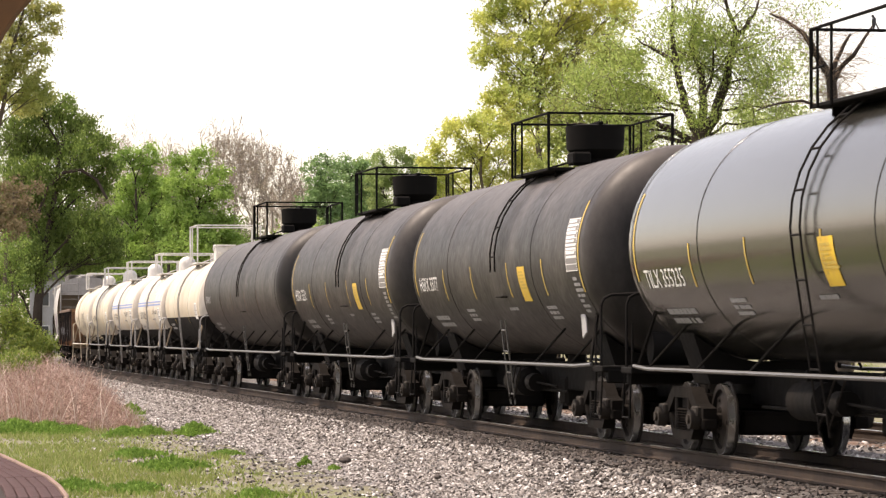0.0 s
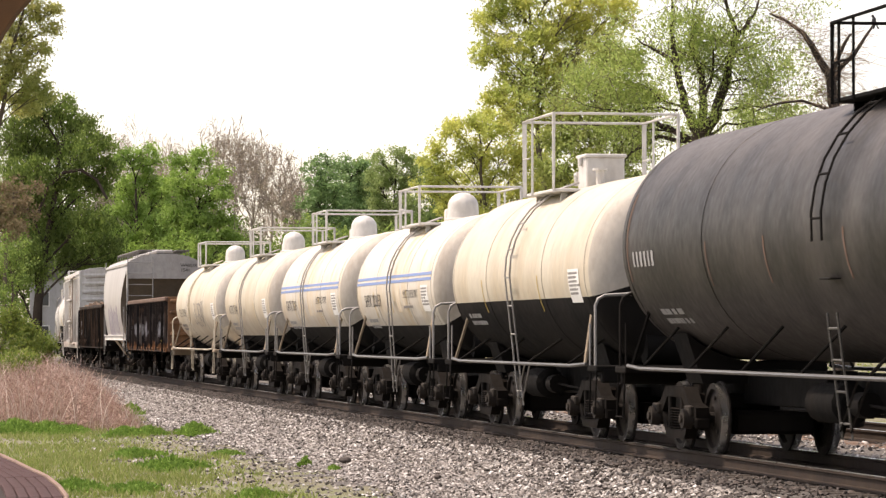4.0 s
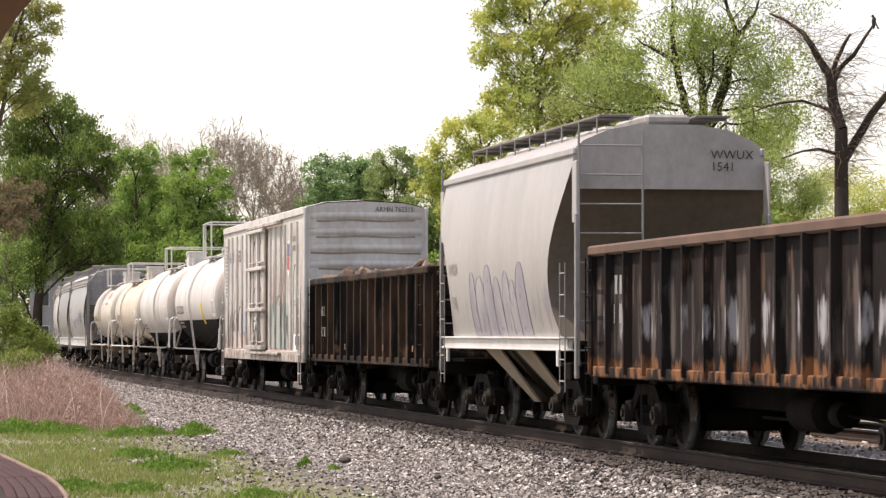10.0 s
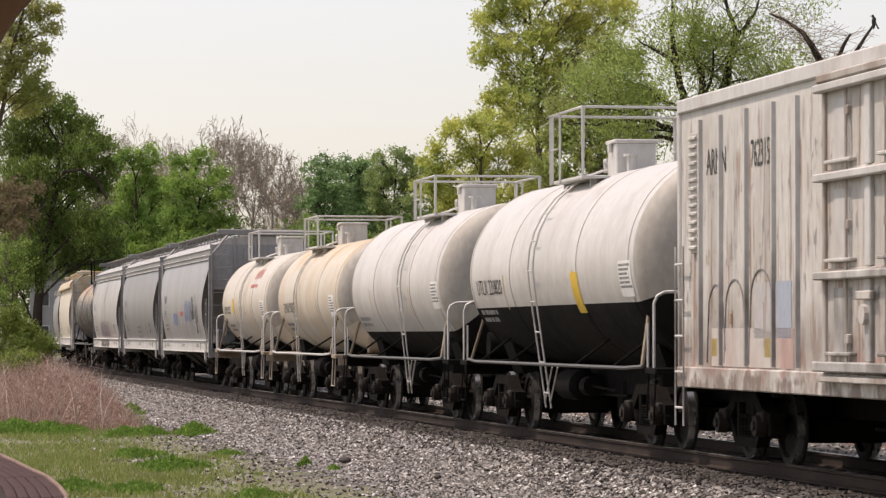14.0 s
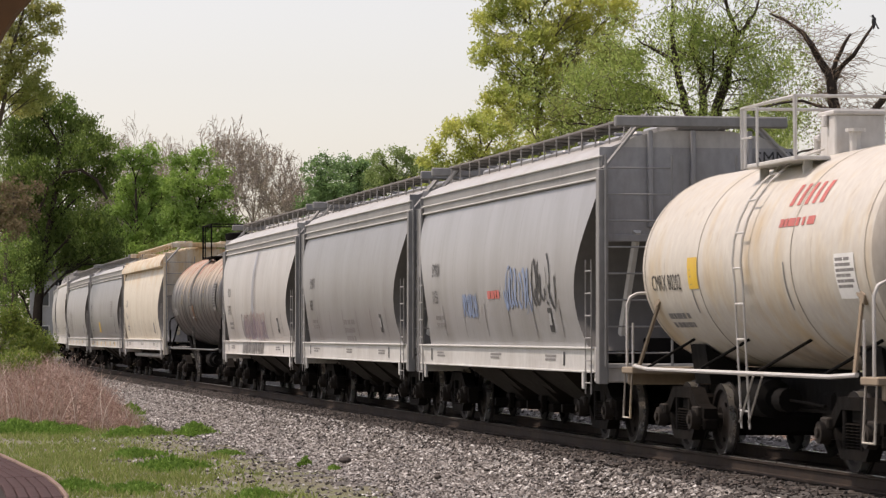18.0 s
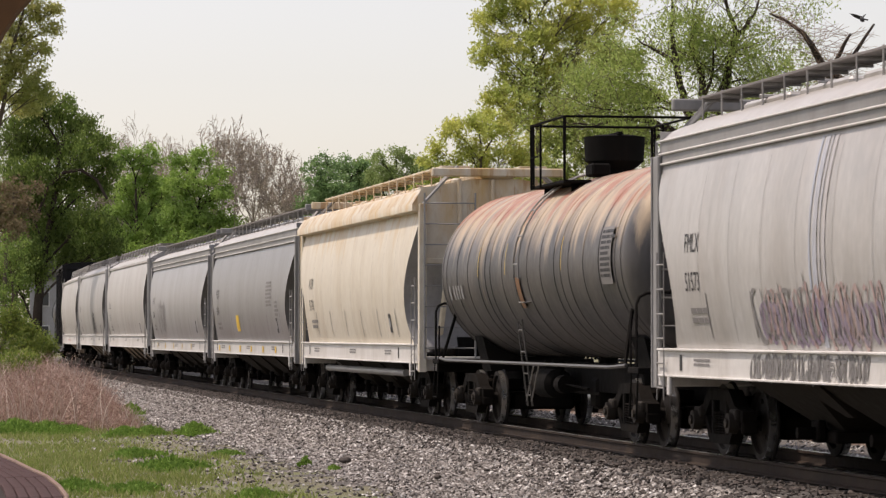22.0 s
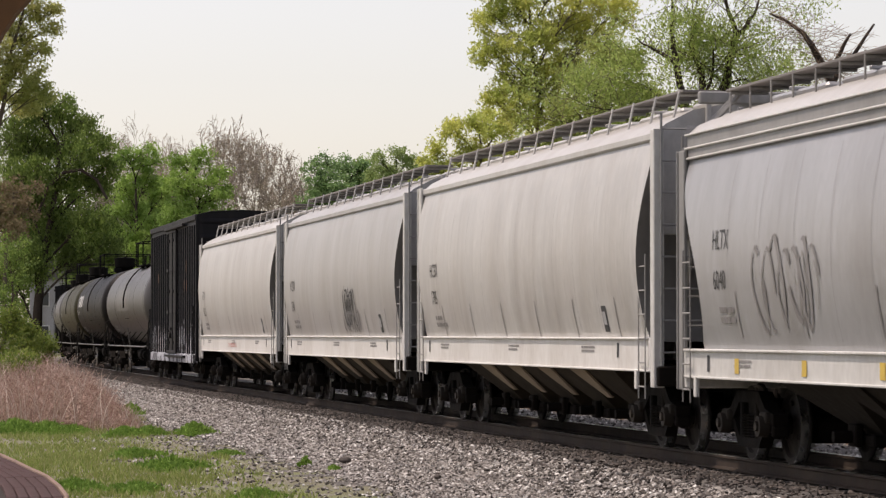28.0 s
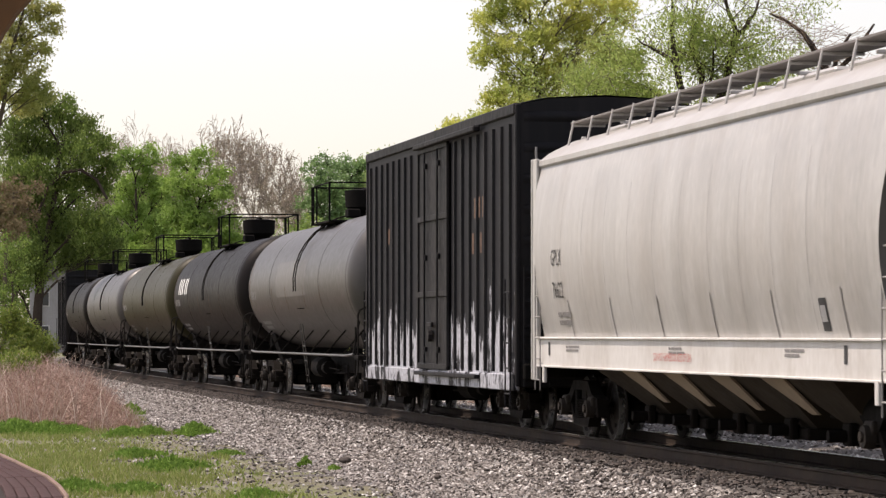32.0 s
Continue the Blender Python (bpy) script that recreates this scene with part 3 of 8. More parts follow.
def brake_gear(car, x, z=0.75):
    s = Shape()
    s.tube((x - 0.55, -0.55, z), (x + 0.55, -0.55, z), 0.24, n=14)
    s.tube((x - 0.62, -0.55, z), (x - 0.55, -0.55, z), 0.14, 0.24, n=14)
    s.tube((x + 0.55, -0.55, z), (x + 0.62, -0.55, z), 0.24, 0.14, n=14)
    for k in (-0.3, 0.3):
        s.box((x + k, -0.5, z + 0.2), (0.06, 0.2, 0.35), 0.01)
    part("air_reservoir", s, FRAME_BLACK, car)
    s = Shape()
    s.tube((x + 1.1, -0.6, z), (x + 1.45, -0.6, z), 0.15, n=12)
    s.pipe([(x + 1.45, -0.6, z), (x + 2.6, -0.5, z - 0.05)], 0.02)
    s.pipe([(x - 2.8, -0.45, z - 0.12), (x + 3.2, -0.45, z - 0.12)], 0.022)
    part("brake_cylinder", s, FRAME_BLACK, car)


RUNGS = {}


def ladder(name, rails, n, r, rung, mat, parent):
    """Two side rails as one part, and each rung under it."""
    s = Shape()
    for pl in rails:
        s.pipe(pl, r)
    lad = part(name, s, mat, parent)

    def along(pl, t):
        ls = [(Vector(b) - Vector(a)).length for a, b in zip(pl, pl[1:])]
        d = t * sum(ls)
        for (a, b), l in zip(zip(pl, pl[1:]), ls):
            if d <= l + 1e-6:
                return Vector(a).lerp(Vector(b), d / max(l, 1e-6))
            d -= l
        return Vector(pl[-1])
    for i in range(n):
        t = (i + 0.5) / n
        p, q = along(rails[0], t), along(rails[1], t)
        key = (round((q - p).length, 3), rung, mat.name)
        if key not in RUNGS:
            RUNGS[key] = Shape().tube((0, 0, 0), (0, 0, key[0]), rung, n=6).mesh("rung", mat)
        part("rung", RUNGS[key], None, lad, at=Matrix.Translation(p) @ (q - p).to_track_quat("Z", "Y").to_matrix().to_4x4())
    return lad


# ---- lettering and marks ----
def glyphs(text, size):
    cu = bpy.data.curves.new("lettering", "FONT")
    cu.body, cu.size, cu.align_x, cu.resolution_u = text, size, "LEFT", 2
    cu.space_line = 0.95
    ob = bpy.data.objects.new("lettering", cu)
    scene.collection.objects.link(ob)
    bpy.context.view_layer.update()
    me = bpy.data.meshes.new_from_object(ob.evaluated_get(bpy.context.evaluated_depsgraph_get()))
    bpy.data.objects.remove(ob)
    bpy.data.curves.remove(cu)
    return me


def lettering(car, text, size, wrap, mat, narrow=1.0, label=""):
    """wrap(u, v) lays the flat letters on the car's surface."""
    me = glyphs(text, size)
    bm = bmesh.new()
    bm.from_mesh(me)
    bmesh.ops.triangulate(bm, faces=bm.faces)
    bmesh.ops.subdivide_edges(bm, edges=[e for e in bm.edges if e.calc_length() > 0.14], cuts=1)
    for v in bm.verts:
        v.co = wrap(v.co.x * narrow, v.co.y)
    bm.to_mesh(me)
    bm.free()
    me.materials.clear()
    me.materials.append(mat)
    me.name = "lettering"
    return part("lettering", me, None, car, label)


def mark(car, wrap, u0, u1, v0, v1, mat, name="decal", label="", nv=6):
    s = Shape()
    s.grid(lambda a, b: wrap(u0 + (u1 - u0) * a, v0 + (v1 - v0) * b), max(1, int(abs(u1 - u0) / 1.2)), nv)
    return part(name, s, mat, car, label)


def bars(car, wrap, u0, v0, w, h, rows, mat, seed, name="lettering"):
    """Small print that cannot be read: rows of plain bars."""
    rnd = random.Random(seed)
    s = Shape()
    for r in range(rows):
        u = u0
        while u < u0 + w * rnd.uniform(0.75, 1.0):
            l = h * rnd.uniform(0.45, 0.6) if h > 0.13 else rnd.uniform(0.08, 0.3)
            v = v0 - r * h * 1.7
            n = len(s.v)
            s.grid(lambda a, b: wrap(u + l * a, v + h * b), 1, 2)
            u += l + h * ((0.55 if h > 0.13 else 0.3) if rnd.random() < 0.8 else 1.1)
    return part(name, s, mat, car)


def on_tank(r, zc, lift=0.006):
    """Wraps (x, height above the axis along the skin) on the near side of a tank."""
    return lambda u, v: Vector((u, -(r + lift) * math.cos(v / r), zc + (r + lift) * math.sin(v / r)))


DARKS = (BLACK, BLACK_GLOSS, GREY_BLACK, SOOT_BLACK, OLIVE_DARK)


# ---- tank cars ----
def tank_car(label, length, r, zc, shell, lower=None, split=-9.0, fit=FRAME_BLACK, rail=PIPE_GREY, dome="drum", dome_mat=None, rib=0, top_z=1.0, head_mat=None, ladder_mat=None, ladder_x=0.0, top=None, top_split=9.0, plat=2.6, jacket=0.42, short=1.96, rail_top=None):
    """length over the couplers, shell of radius r with its axis at zc; lower and top are paints below and above a height."""
    dark = shell in (*DARKS, RUSTY_TANK)
    car = thing("tank_car", label, "tank car", "cars of the freight train")
    body = length - short
    cyl, hd = body / 2 - 0.5, 0.5
    xs = []
    n_cyl = max(10, int(cyl * 2 / 0.5))
    for i in range(9):
        a = math.pi / 2 * i / 8
        xs.append((-cyl - hd * math.cos(a), r * math.sin(a) ** 0.55))
    xs += [(-cyl + 2 * cyl * i / n_cyl, r) for i in range(1, n_cyl)]
    for i in range(8, -1, -1):
        a = math.pi / 2 * i / 8
        xs.append((cyl + hd * math.cos(a), r * math.sin(a) ** 0.55))
    m = len(xs) - 1
    seg = 64
    mats = [shell, lower or shell, top or shell, head_mat or shell]

    def pick(u, v):
        a = (v - 0.25) * 2 * math.pi
        z = r * math.sin(a)
        i = u * m
        if z < split:
            return 1
        if i < 7 or i > m - 7:
            return 3
        return 2 if z > top_split else 0
    s = Shape()
    s.grid(lambda u, v: (xs[round(u * m)][0], -xs[round(u * m)][1] * math.cos((v - 0.25) * 2 * math.pi), zc + xs[round(u * m)][1] * math.sin((v - 0.25) * 2 * math.pi)), m, seg, pick)
    part("tank", s, mats, car)
    # weld seams and jacket bands
    ring_x = [cyl * k for k in (-0.98, -jacket, jacket, 0.98)] + ([-cyl + (k + 0.5) * 2 * cyl / rib for k in range(rib)] if rib else [])
    for x in ring_x:
        b = Shape()
        wd = 0.035 if rib else 0.024
        b.grid(lambda u, v: (x + (v - 0.5) * wd, -(r + (0.009 if rib else 0.006) * math.sin(v * math.pi) + 0.003) * math.cos(u * 2 * math.pi), zc + (r + (0.009 if rib else 0.006) * math.sin(v * math.pi) + 0.003) * math.sin(u * 2 * math.pi)), seg, 4, lambda u, v: 1 if math.sin(u * 2 * math.pi) * r < split else (2 if math.sin(u * 2 * math.pi) * r > top_split else 0))
        part("tank_band", b, [shell if dark else SEAM, lower or (shell if dark else SEAM), top or (shell if dark else SEAM)], car)
    half = length / 2
    # running side pipes, low over the trucks
    for sd in (-1, 1):
        p = Shape()
        p.pipe([(-half + 1.3, sd * 1.42, 1.12), (-half + 2.2, sd * 1.46, 1.09), (half - 2.2, sd * 1.46, 1.09), (half - 1.3, sd * 1.42, 1.12)], 0.026, 8)
        part("side_rail", p, RAIL_WORN if dark or lower else rail, car)
        k = max(4, int(body / 2.6))
        for i in range(k):
            x = -body / 2 + 1.5 + i * (body - 3.0) / (k - 1)
            if abs(x - ladder_x) < 0.6 or rib:
                continue
            st = Shape()
            a = -0.8
            st.tube((x - 0.2, sd * 1.46, 1.09), (x + 0.25, sd * r * math.cos(a) * 0.99, zc + r * math.sin(a)), 0.02, n=6)
            part("strut", st, FRAME_BLACK, car)
    # saddles
    for sg in (-1, 1):
        x = sg * (half - 2.6)
        sd = Shape()
        arc = [(-(r + 0.03) * math.sin(t), zc - (r + 0.03) * math.cos(t)) for t in [(-0.72 + 1.44 * i / 12) for i in range(13)]]
        sd.prism([(-0.8, 0.9)] + [(y, z) for y, z in reversed(arc)] + [(0.8, 0.9)], x - 0.4, x + 0.4, "x")
        part("saddle", sd, FRAME_BLACK, car)
    # end platforms with their grab rails
    for sg in (-1, 1):
        e = Shape()
        x = sg * (half - 0.85)
        e.box((x, 0, 1.06), (0.62, 2.86, 0.09), 0.015)
        e.box((sg * (half - 0.6), 0, 0.96), (0.14, 2.7, 0.2), 0.02)
        part("end_platform", e, fit if lower or dark else BRACE_TAN, car)
        for y in (-1.4, 1.4):
            g = Shape()
            g.pipe([(x + sg * 0.1, y, 1.1), (x + sg * 0.1, y, 1.95), (x + sg * 0.1, y * 0.97, 2.05), (x + sg * 0.1, y * 0.9, 2.1), (x + sg * 0.1, y * 0.62, 2.12), (x - sg * 0.35, y * 0.55, 2.12)], 0.022)
            g.tube((x - sg * 0.25, y, 1.1), (x - sg * 0.25, y, 1.7), 0.018, n=6)
            part("grab_rail", g, BELLY if dark else rail, car)
            b = Shape()
            b.tube((x - sg * 0.6, y, 1.1), (x - sg * 0.95, y * 0.86, 1.95), 0.03, n=6)
            b.box((x - sg * 0.95, y * 0.86, 1.97), (0.3, 0.06, 0.12), 0.01, Matrix.Rotation(0.4 * sg, 3, "Y"))
            part("platform_brace", b, fit if dark else BRACE_TAN, car)
            st = Shape()
            st.pipe([(x + sg * 0.2, y, 1.05), (x + sg * 0.2, y * 1.02, 0.42), (x - sg * 0.2, y * 1.02, 0.42), (x - sg * 0.2, y, 1.05)], 0.012)
            part("sill_step", st, fit, car)
        put_coupler(car, half, sg)
        put_truck(car, sg * (half - 2.6))
    # brake wheel at the rear end
    bw = Shape()
    for i in range(12):
        a, b = i * math.pi / 6, (i + 1) * math.pi / 6
        bw.tube((-half + 0.62, 0.5 + 0.26 * math.cos(a), 1.75 + 0.26 * math.sin(a)), (-half + 0.62, 0.5 + 0.26 * math.cos(b), 1.75 + 0.26 * math.sin(b)), 0.018, n=5)
    bw.tube((-half + 0.62, 0.24, 1.75), (-half + 0.62, 0.76, 1.75), 0.014, n=5)
    bw.tube((-half + 0.66, 0.5, 1.05), (-half + 0.66, 0.5, 1.75), 0.03, n=6)
    part("brake_wheel", bw, fit, car)
    rs = Shape()
    rs.tube((half - 1.05, -0.62, 1.35), (half - 1.05, 0.4, 1.35), 0.23, n=14)
    part("air_tank", rs, FRAME_BLACK if lower or shell in DARKS else BRACE_TAN, car)
    # ladders from the ground step to the platform
    lm = ladder_mat or (BELLY if dark else rail)
    for sd in (-1, 1):
        if dark and shell is not BLACK_GLOSS:
            # the ladder hangs from the platform to the waist; a stirrup ladder hangs below
            spans = [[(sd * (r + 0.1) * math.cos(a), zc + (r + 0.1) * math.sin(a)) for a in (-0.12 + 1.5 * k / 8 for k in range(9))],
                     [(sd * 1.28, 0.42), (sd * 1.45, 1.78)]]
        else:
            spans = [[(sd * 1.28, 0.42)] + [(sd * (r + 0.09) * math.cos(a), zc + (r + 0.09) * math.sin(a)) for a in (-0.2 + 1.52 * k / 8 for k in range(9))]]
        for k, pts in enumerate(spans):
            ladder("ladder", [[(ladder_x + dx, y, z) for y, z in pts] for dx in (-0.19, 0.19)], (5, 4)[k] if len(spans) > 1 else 9, 0.016, 0.014, RAIL_WORN if k else lm, car)
        if len(spans) > 1:
            part("step", Shape().box((ladder_x, sd * (r * math.cos(-0.4) + 0.06), zc + r * math.sin(-0.4)), (0.42, 0.12, 0.02), 0.004), lm, car)
        br = Shape()
        for dx in (-0.2, 0.2):
            br.tube((ladder_x + dx, sd * 1.3, 0.5), (ladder_x + dx + 0.8, sd * 1.35, 1.05), 0.014, n=5)
        part("ladder_brace", br, lm, car)
    # walkway, railing and manway housing on top
    zt = zc + r
    pm = fit if shell in (*DARKS, RUSTY_TANK) else (rail_top or rail)
    w = Shape()
    for y in (-0.78, 0.78):
        w.box((ladder_x, y, zt - 0.12), (plat, 0.42, 0.05), 0.01)
        for x in (-plat * 0.4, plat * 0.4):
            w.box((ladder_x + x, y, zt - 0.26), (0.04, 0.12, 0.26), 0.01)
    part("walkway", w, pm, car)
    rl = 0.02 if pm is fit else 0.021
    for y in (-1.0, 1.0):
        g = Shape()
        h0, h1 = zt - 0.15, zt + top_z - 0.12
        g.pipe([(ladder_x - plat / 2, y, h0), (ladder_x - plat / 2, y, h1), (ladder_x + plat / 2, y, h1), (ladder_x + plat / 2, y, h0)], rl)
        for x in (-0.28, 0.28):
            g.tube((ladder_x + x - plat * 0.32, y, h0), (ladder_x + x - plat * 0.32, y, h1), rl, n=6)
        g.tube((ladder_x - plat / 2, y, (h0 + h1) / 2), (ladder_x - plat / 2 + 0.5, y, (h0 + h1) / 2), rl * 0.7, n=6)
        part("railing", g, pm, car)
    for x in (-plat / 2, plat / 2):
        g = Shape()
        g.pipe([(ladder_x + x, -1.0, zt + top_z - 0.12), (ladder_x + x, 1.0, zt + top_z - 0.12)], rl)
        part("railing_end", g, pm, car)
    d = Shape()
    if dome == "drum":
        d.tube((ladder_x + 0.35, 0, zt - 0.1), (ladder_x + 0.35, 0, zt + 0.1), 0.28, n=20)
        d.tube((ladder_x + 0.35, 0, zt + 0.1), (ladder_x + 0.35, 0, zt + 0.24), 0.3, 0.46, n=22)
        d.tube((ladder_x + 0.35, 0, zt + 0.235), (ladder_x + 0.35, 0, zt + 0.62), 0.46, 0.48, n=22)
        d.tube((ladder_x + 0.35, 0, zt + 0.62), (ladder_x + 0.35, 0, zt + 0.65), 0.44, 0.3, n=22)
        d.box((ladder_x + 0.35, 0, zt + 0.66), (0.9, 0.08, 0.05), 0.01)
        d.box((ladder_x + 0.75, -0.35, zt + 0.08), (0.5, 0.3, 0.2), 0.03)
    elif dome == "round":
        cap = [(0.37, -0.12), (0.37, 0.0), (0.31, 0.02), (0.3, 0.25)] + [(0.3 * math.cos(k * math.pi / 16), 0.25 + 0.27 * math.sin(k * math.pi / 16)) for k in range(1, 9)]
        d.grid(lambda u, v: (ladder_x + 0.4 + cap[round(v * 11)][0] * math.cos(u * 2 * math.pi), cap[round(v * 11)][0] * math.sin(u * 2 * math.pi), zt + cap[round(v * 11)][1]), 22, 11)
        d.box((ladder_x - 0.5, 0, zt + 0.08), (0.3, 0.4, 0.3), 0.03)
    else:
        # square valve housing with its lid, a bolted manway and small valves beside it
        d.box((ladder_x + 0.35, -0.05, zt + 0.18), (0.62, 0.62, 0.5), 0.02)
        d.box((ladder_x + 0.35, -0.05, zt + 0.45), (0.68, 0.68, 0.06), 0.015)
        d.box((ladder_x + 0.35, -0.4, zt + 0.36), (0.1, 0.05, 0.14), 0.01)
        d.tube((ladder_x - 0.45, 0.05, zt - 0.1), (ladder_x - 0.45, 0.05, zt + 0.16), 0.26, n=18)
        d.tube((ladder_x - 0.45, 0.05, zt + 0.16), (ladder_x - 0.45, 0.05, zt + 0.21), 0.31, n=18)
        for k in range(6):
            d.tube((ladder_x - 0.45 + 0.27 * math.cos(k * 1.047), 0.05 + 0.27 * math.sin(k * 1.047), zt + 0.2), (ladder_x - 0.45 + 0.27 * math.cos(k * 1.047), 0.05 + 0.27 * math.sin(k * 1.047), zt + 0.28), 0.03, n=6)
        d.tube((ladder_x + 0.95, -0.2, zt - 0.1), (ladder_x + 0.95, -0.2, zt + 0.2), 0.07, n=8)
        d.tube((ladder_x + 0.95, -0.2, zt + 0.2), (ladder_x + 0.95, -0.2, zt + 0.24), 0.12, n=10)
        d.pipe([(ladder_x - 0.1, -0.35, zt), (ladder_x - 0.1, -0.35, zt + 0.18), (ladder_x + 0.02, -0.35, zt + 0.18)], 0.04, 8)
    part("manway_housing", d, dome_mat or pm, car)
    v = Shape()
    v.box((0, 0, 0.62), (0.5, 0.5, 0.5), 0.06)
    v.tube((0, 0, 0.4), (0, 0, zc - r + 0.1), 0.16, n=10)
    part("outlet_valve", v, FRAME_BLACK, car)
    brake_gear(car, -1.8)
    centre_sill(car, half - 0.6)
    return car


# ---- covered hoppers ----
def hopper_car(label, length, paint, sill_mat, bays=3, roof_mat=None, kind="curved", rail_mat=None, zs=1.36, ztop=4.42, sill_h=0.36, inset=1.15, end_mat=None, posts=16, eave=3.76, gap=0.7):
    car = thing("hopper_car", label, "hopper car", "cars of the freight train")
    half = length / 2
    le = half - gap
    mid = (zs + eave) / 2 - 0.05
    prof = [(1.59 - 0.2 * abs((z - mid) / (eave - mid)) ** 2.0, z) for z in [zs - 0.05 + (eave - zs + 0.05) * k / 14 for k in range(15)]]
    pz = [p[1] for p in prof]
    pw = [p[0] for p in prof]

    def wide(z):
        return float(np.interp(z, pz, pw))

    def x_end(z):
        t = min(1.0, max(0.0, (z - zs) / (eave - zs)))
        return le - inset * float(np.interp(t, [0, 0.08, 0.16, 0.28, 0.4, 0.5, 0.6, 0.7, 0.8, 0.9, 1], [0.7, 0.86, 0.96, 1.0, 0.93, 0.79, 0.6, 0.38, 0.19, 0.06, 0]))
    ew = wide(eave)
    nu = max(14, int(length * 1.4))
    for sd in (-1, 1):
        s = Shape()
        s.grid(lambda u, v: ((2 * u - 1) * x_end(prof[0][1] + (eave - prof[0][1]) * v), sd * wide(prof[0][1] + (eave - prof[0][1]) * v), prof[0][1] + (eave - prof[0][1]) * v), nu, 16)
        part("side_sheet", s, paint, car)
        # eave channel with its pressed lines
        if kind in ("wide", "short"):
            part("eave_rail", Shape().box((0, sd * (ew + 0.015), eave + 0.02), (le * 2 + 0.1, 0.08, 0.12), 0.035), paint, car)
        elif kind == "tan":
            fa = Shape().prism([(sd * 1.4, eave - 0.04), (sd * 1.6, eave - 0.02), (sd * 1.6, eave + 0.1), (sd * 1.45, eave + 0.34), (sd * 1.38, eave + 0.34)], -le - 0.03, le + 0.03, "x")
            part("eave_rail", fa, paint, car)
            part("vent_pipe", Shape().tube((-half + 3.4, sd * 1.25, 0.8), (half - 3.4, sd * 1.25, 0.8), 0.07, n=10), PIPE_GREY, car)
        else:
            part("eave_rail", Shape().box((0, sd * (ew + 0.01), eave + 0.14), (le * 2 + 0.06, 0.05, 0.34), 0.01), POST_GREY if kind == "curved" else paint, car)
            for dz in (-0.01, 0.12, 0.29):
                part("eave_moulding", Shape().box((0, sd * (ew + 0.04), eave + dz), (le * 2 + 0.1, 0.05, 0.028), 0.01), sill_mat if kind == "curved" else paint, car)
        b = Shape()
        b.box((0, sd * 1.44, zs - sill_h / 2), (le * 2 - (0.4 if kind == "short" else 0.1), 0.09, sill_h), 0.015)
        part("side_sill", b, sill_mat, car)
        part("sill_ledge", Shape().box((0, sd * 1.43, zs - 0.01), (le * 2 - 0.3, 0.2, 0.035), 0.01), sill_mat, car)
        part("sill_lip", Shape().box((0, sd * 1.45, zs - sill_h + 0.015), (le * 2 - 0.2, 0.13, 0.03), 0.008), sill_mat, car)
        for x in (-le + 0.75, le - 0.75):
            j = Shape()
            j.box((x, sd * 1.5, zs - sill_h - 0.1), (0.12, 0.05, 0.26), 0.01)
            part("jacking_pad", j, sill_mat, car)
    rf = Shape()
    rm = roof_mat or paint
    up = 0.06 if kind in ("wide", "short") else 0.3
    ed = 1.45 if kind == "tan" else ew + 0.03
    rp = [(-ed, eave + up), (-1.28, eave + up + 0.12), (-0.9, ztop - 0.08), (-0.45, ztop), (0.45, ztop), (0.9, ztop - 0.08), (1.28, eave + up + 0.12), (ed, eave + up)]
    rf.grid(lambda u, v: ((2 * u - 1) * le, rp[round(v * 7)][0], rp[round(v * 7)][1]), nu, 7)
    for sg in (-1, 1):
        rf.add([(sg * le, y, z) for y, z in rp], [tuple(range(8))])
    # curved cars: paler roof paint carries the sun's brightness on top
    part("roof", rf, GREY_WHITE if kind == "curved" else rm, car)
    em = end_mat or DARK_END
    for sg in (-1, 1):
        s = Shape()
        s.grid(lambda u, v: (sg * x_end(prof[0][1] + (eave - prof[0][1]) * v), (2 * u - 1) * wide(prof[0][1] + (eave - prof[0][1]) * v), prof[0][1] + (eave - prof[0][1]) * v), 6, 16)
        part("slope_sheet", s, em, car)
        u = Shape()
        low = 3.67 if kind == "short" else 2.9
        high = eave + (0.08 if kind in ("short", "wide") else 0.42)
        u.grid(lambda a, b: (sg * (le + 0.004), (2 * a - 1) * 1.44, low + (high - low) * b), 4, 2)
        if kind != "short":
            u.box((sg * (le + 0.02), 0, 2.9), (0.06, 2.9, 0.1), 0.01)
        part("end_sheet", u, rm, car)
        # end frame: deck, corner posts and ladders
        e = Shape()
        e.box((sg * (half - 0.75), 0, 1.0), (0.32, 2.95, 0.26), 0.02)
        e.box((sg * (le - 0.7), 0, 1.1), (1.7, 2.7, 0.06), 0.01)
        part("end_deck", e, UNDER if kind in ("short", "wide") else sill_mat, car)
        for y in (-1.46, 1.46):
            p = Shape()
            if kind == "short":
                p.box((sg * (le + 0.26), y * 0.985, 2.1), (0.1, 0.06, 2.4), 0.012)
                part("corner_post", p, POST_GREY, car)
                part("corner_plate", Shape().box((sg * (le + 0.14), y * 0.985, 3.62), (0.3, 0.03, 0.9), 0.01), paint, car)
            else:
                p.box((sg * (le + 0.1), y, (eave + 0.75) / 2 + 0.1), (0.3, 0.05, eave - 0.75), 0.012)
                p.box((sg * (le + 0.24), y * 0.985, (eave + 0.75) / 2 + 0.1), (0.04, 0.14, eave - 0.75), 0.01)
                part("corner_post", p, {"tan": paint, "wide": SILL_GREY}.get(kind, POST_GREY), car)
            lx = sg * (le - 0.02)
            rails = [[(lx - sg * 0.14, y * 1.045, 0.7), (lx - sg * 0.14, y * 1.045, 2.6)], [(lx - sg * 0.52, y * 1.045, 0.7), (lx - sg * 0.52, y * 1.045, 2.6)]]
            ladder("ladder", rails, 6, 0.011, 0.012, PIPE_GREY, car)
            q = Shape()
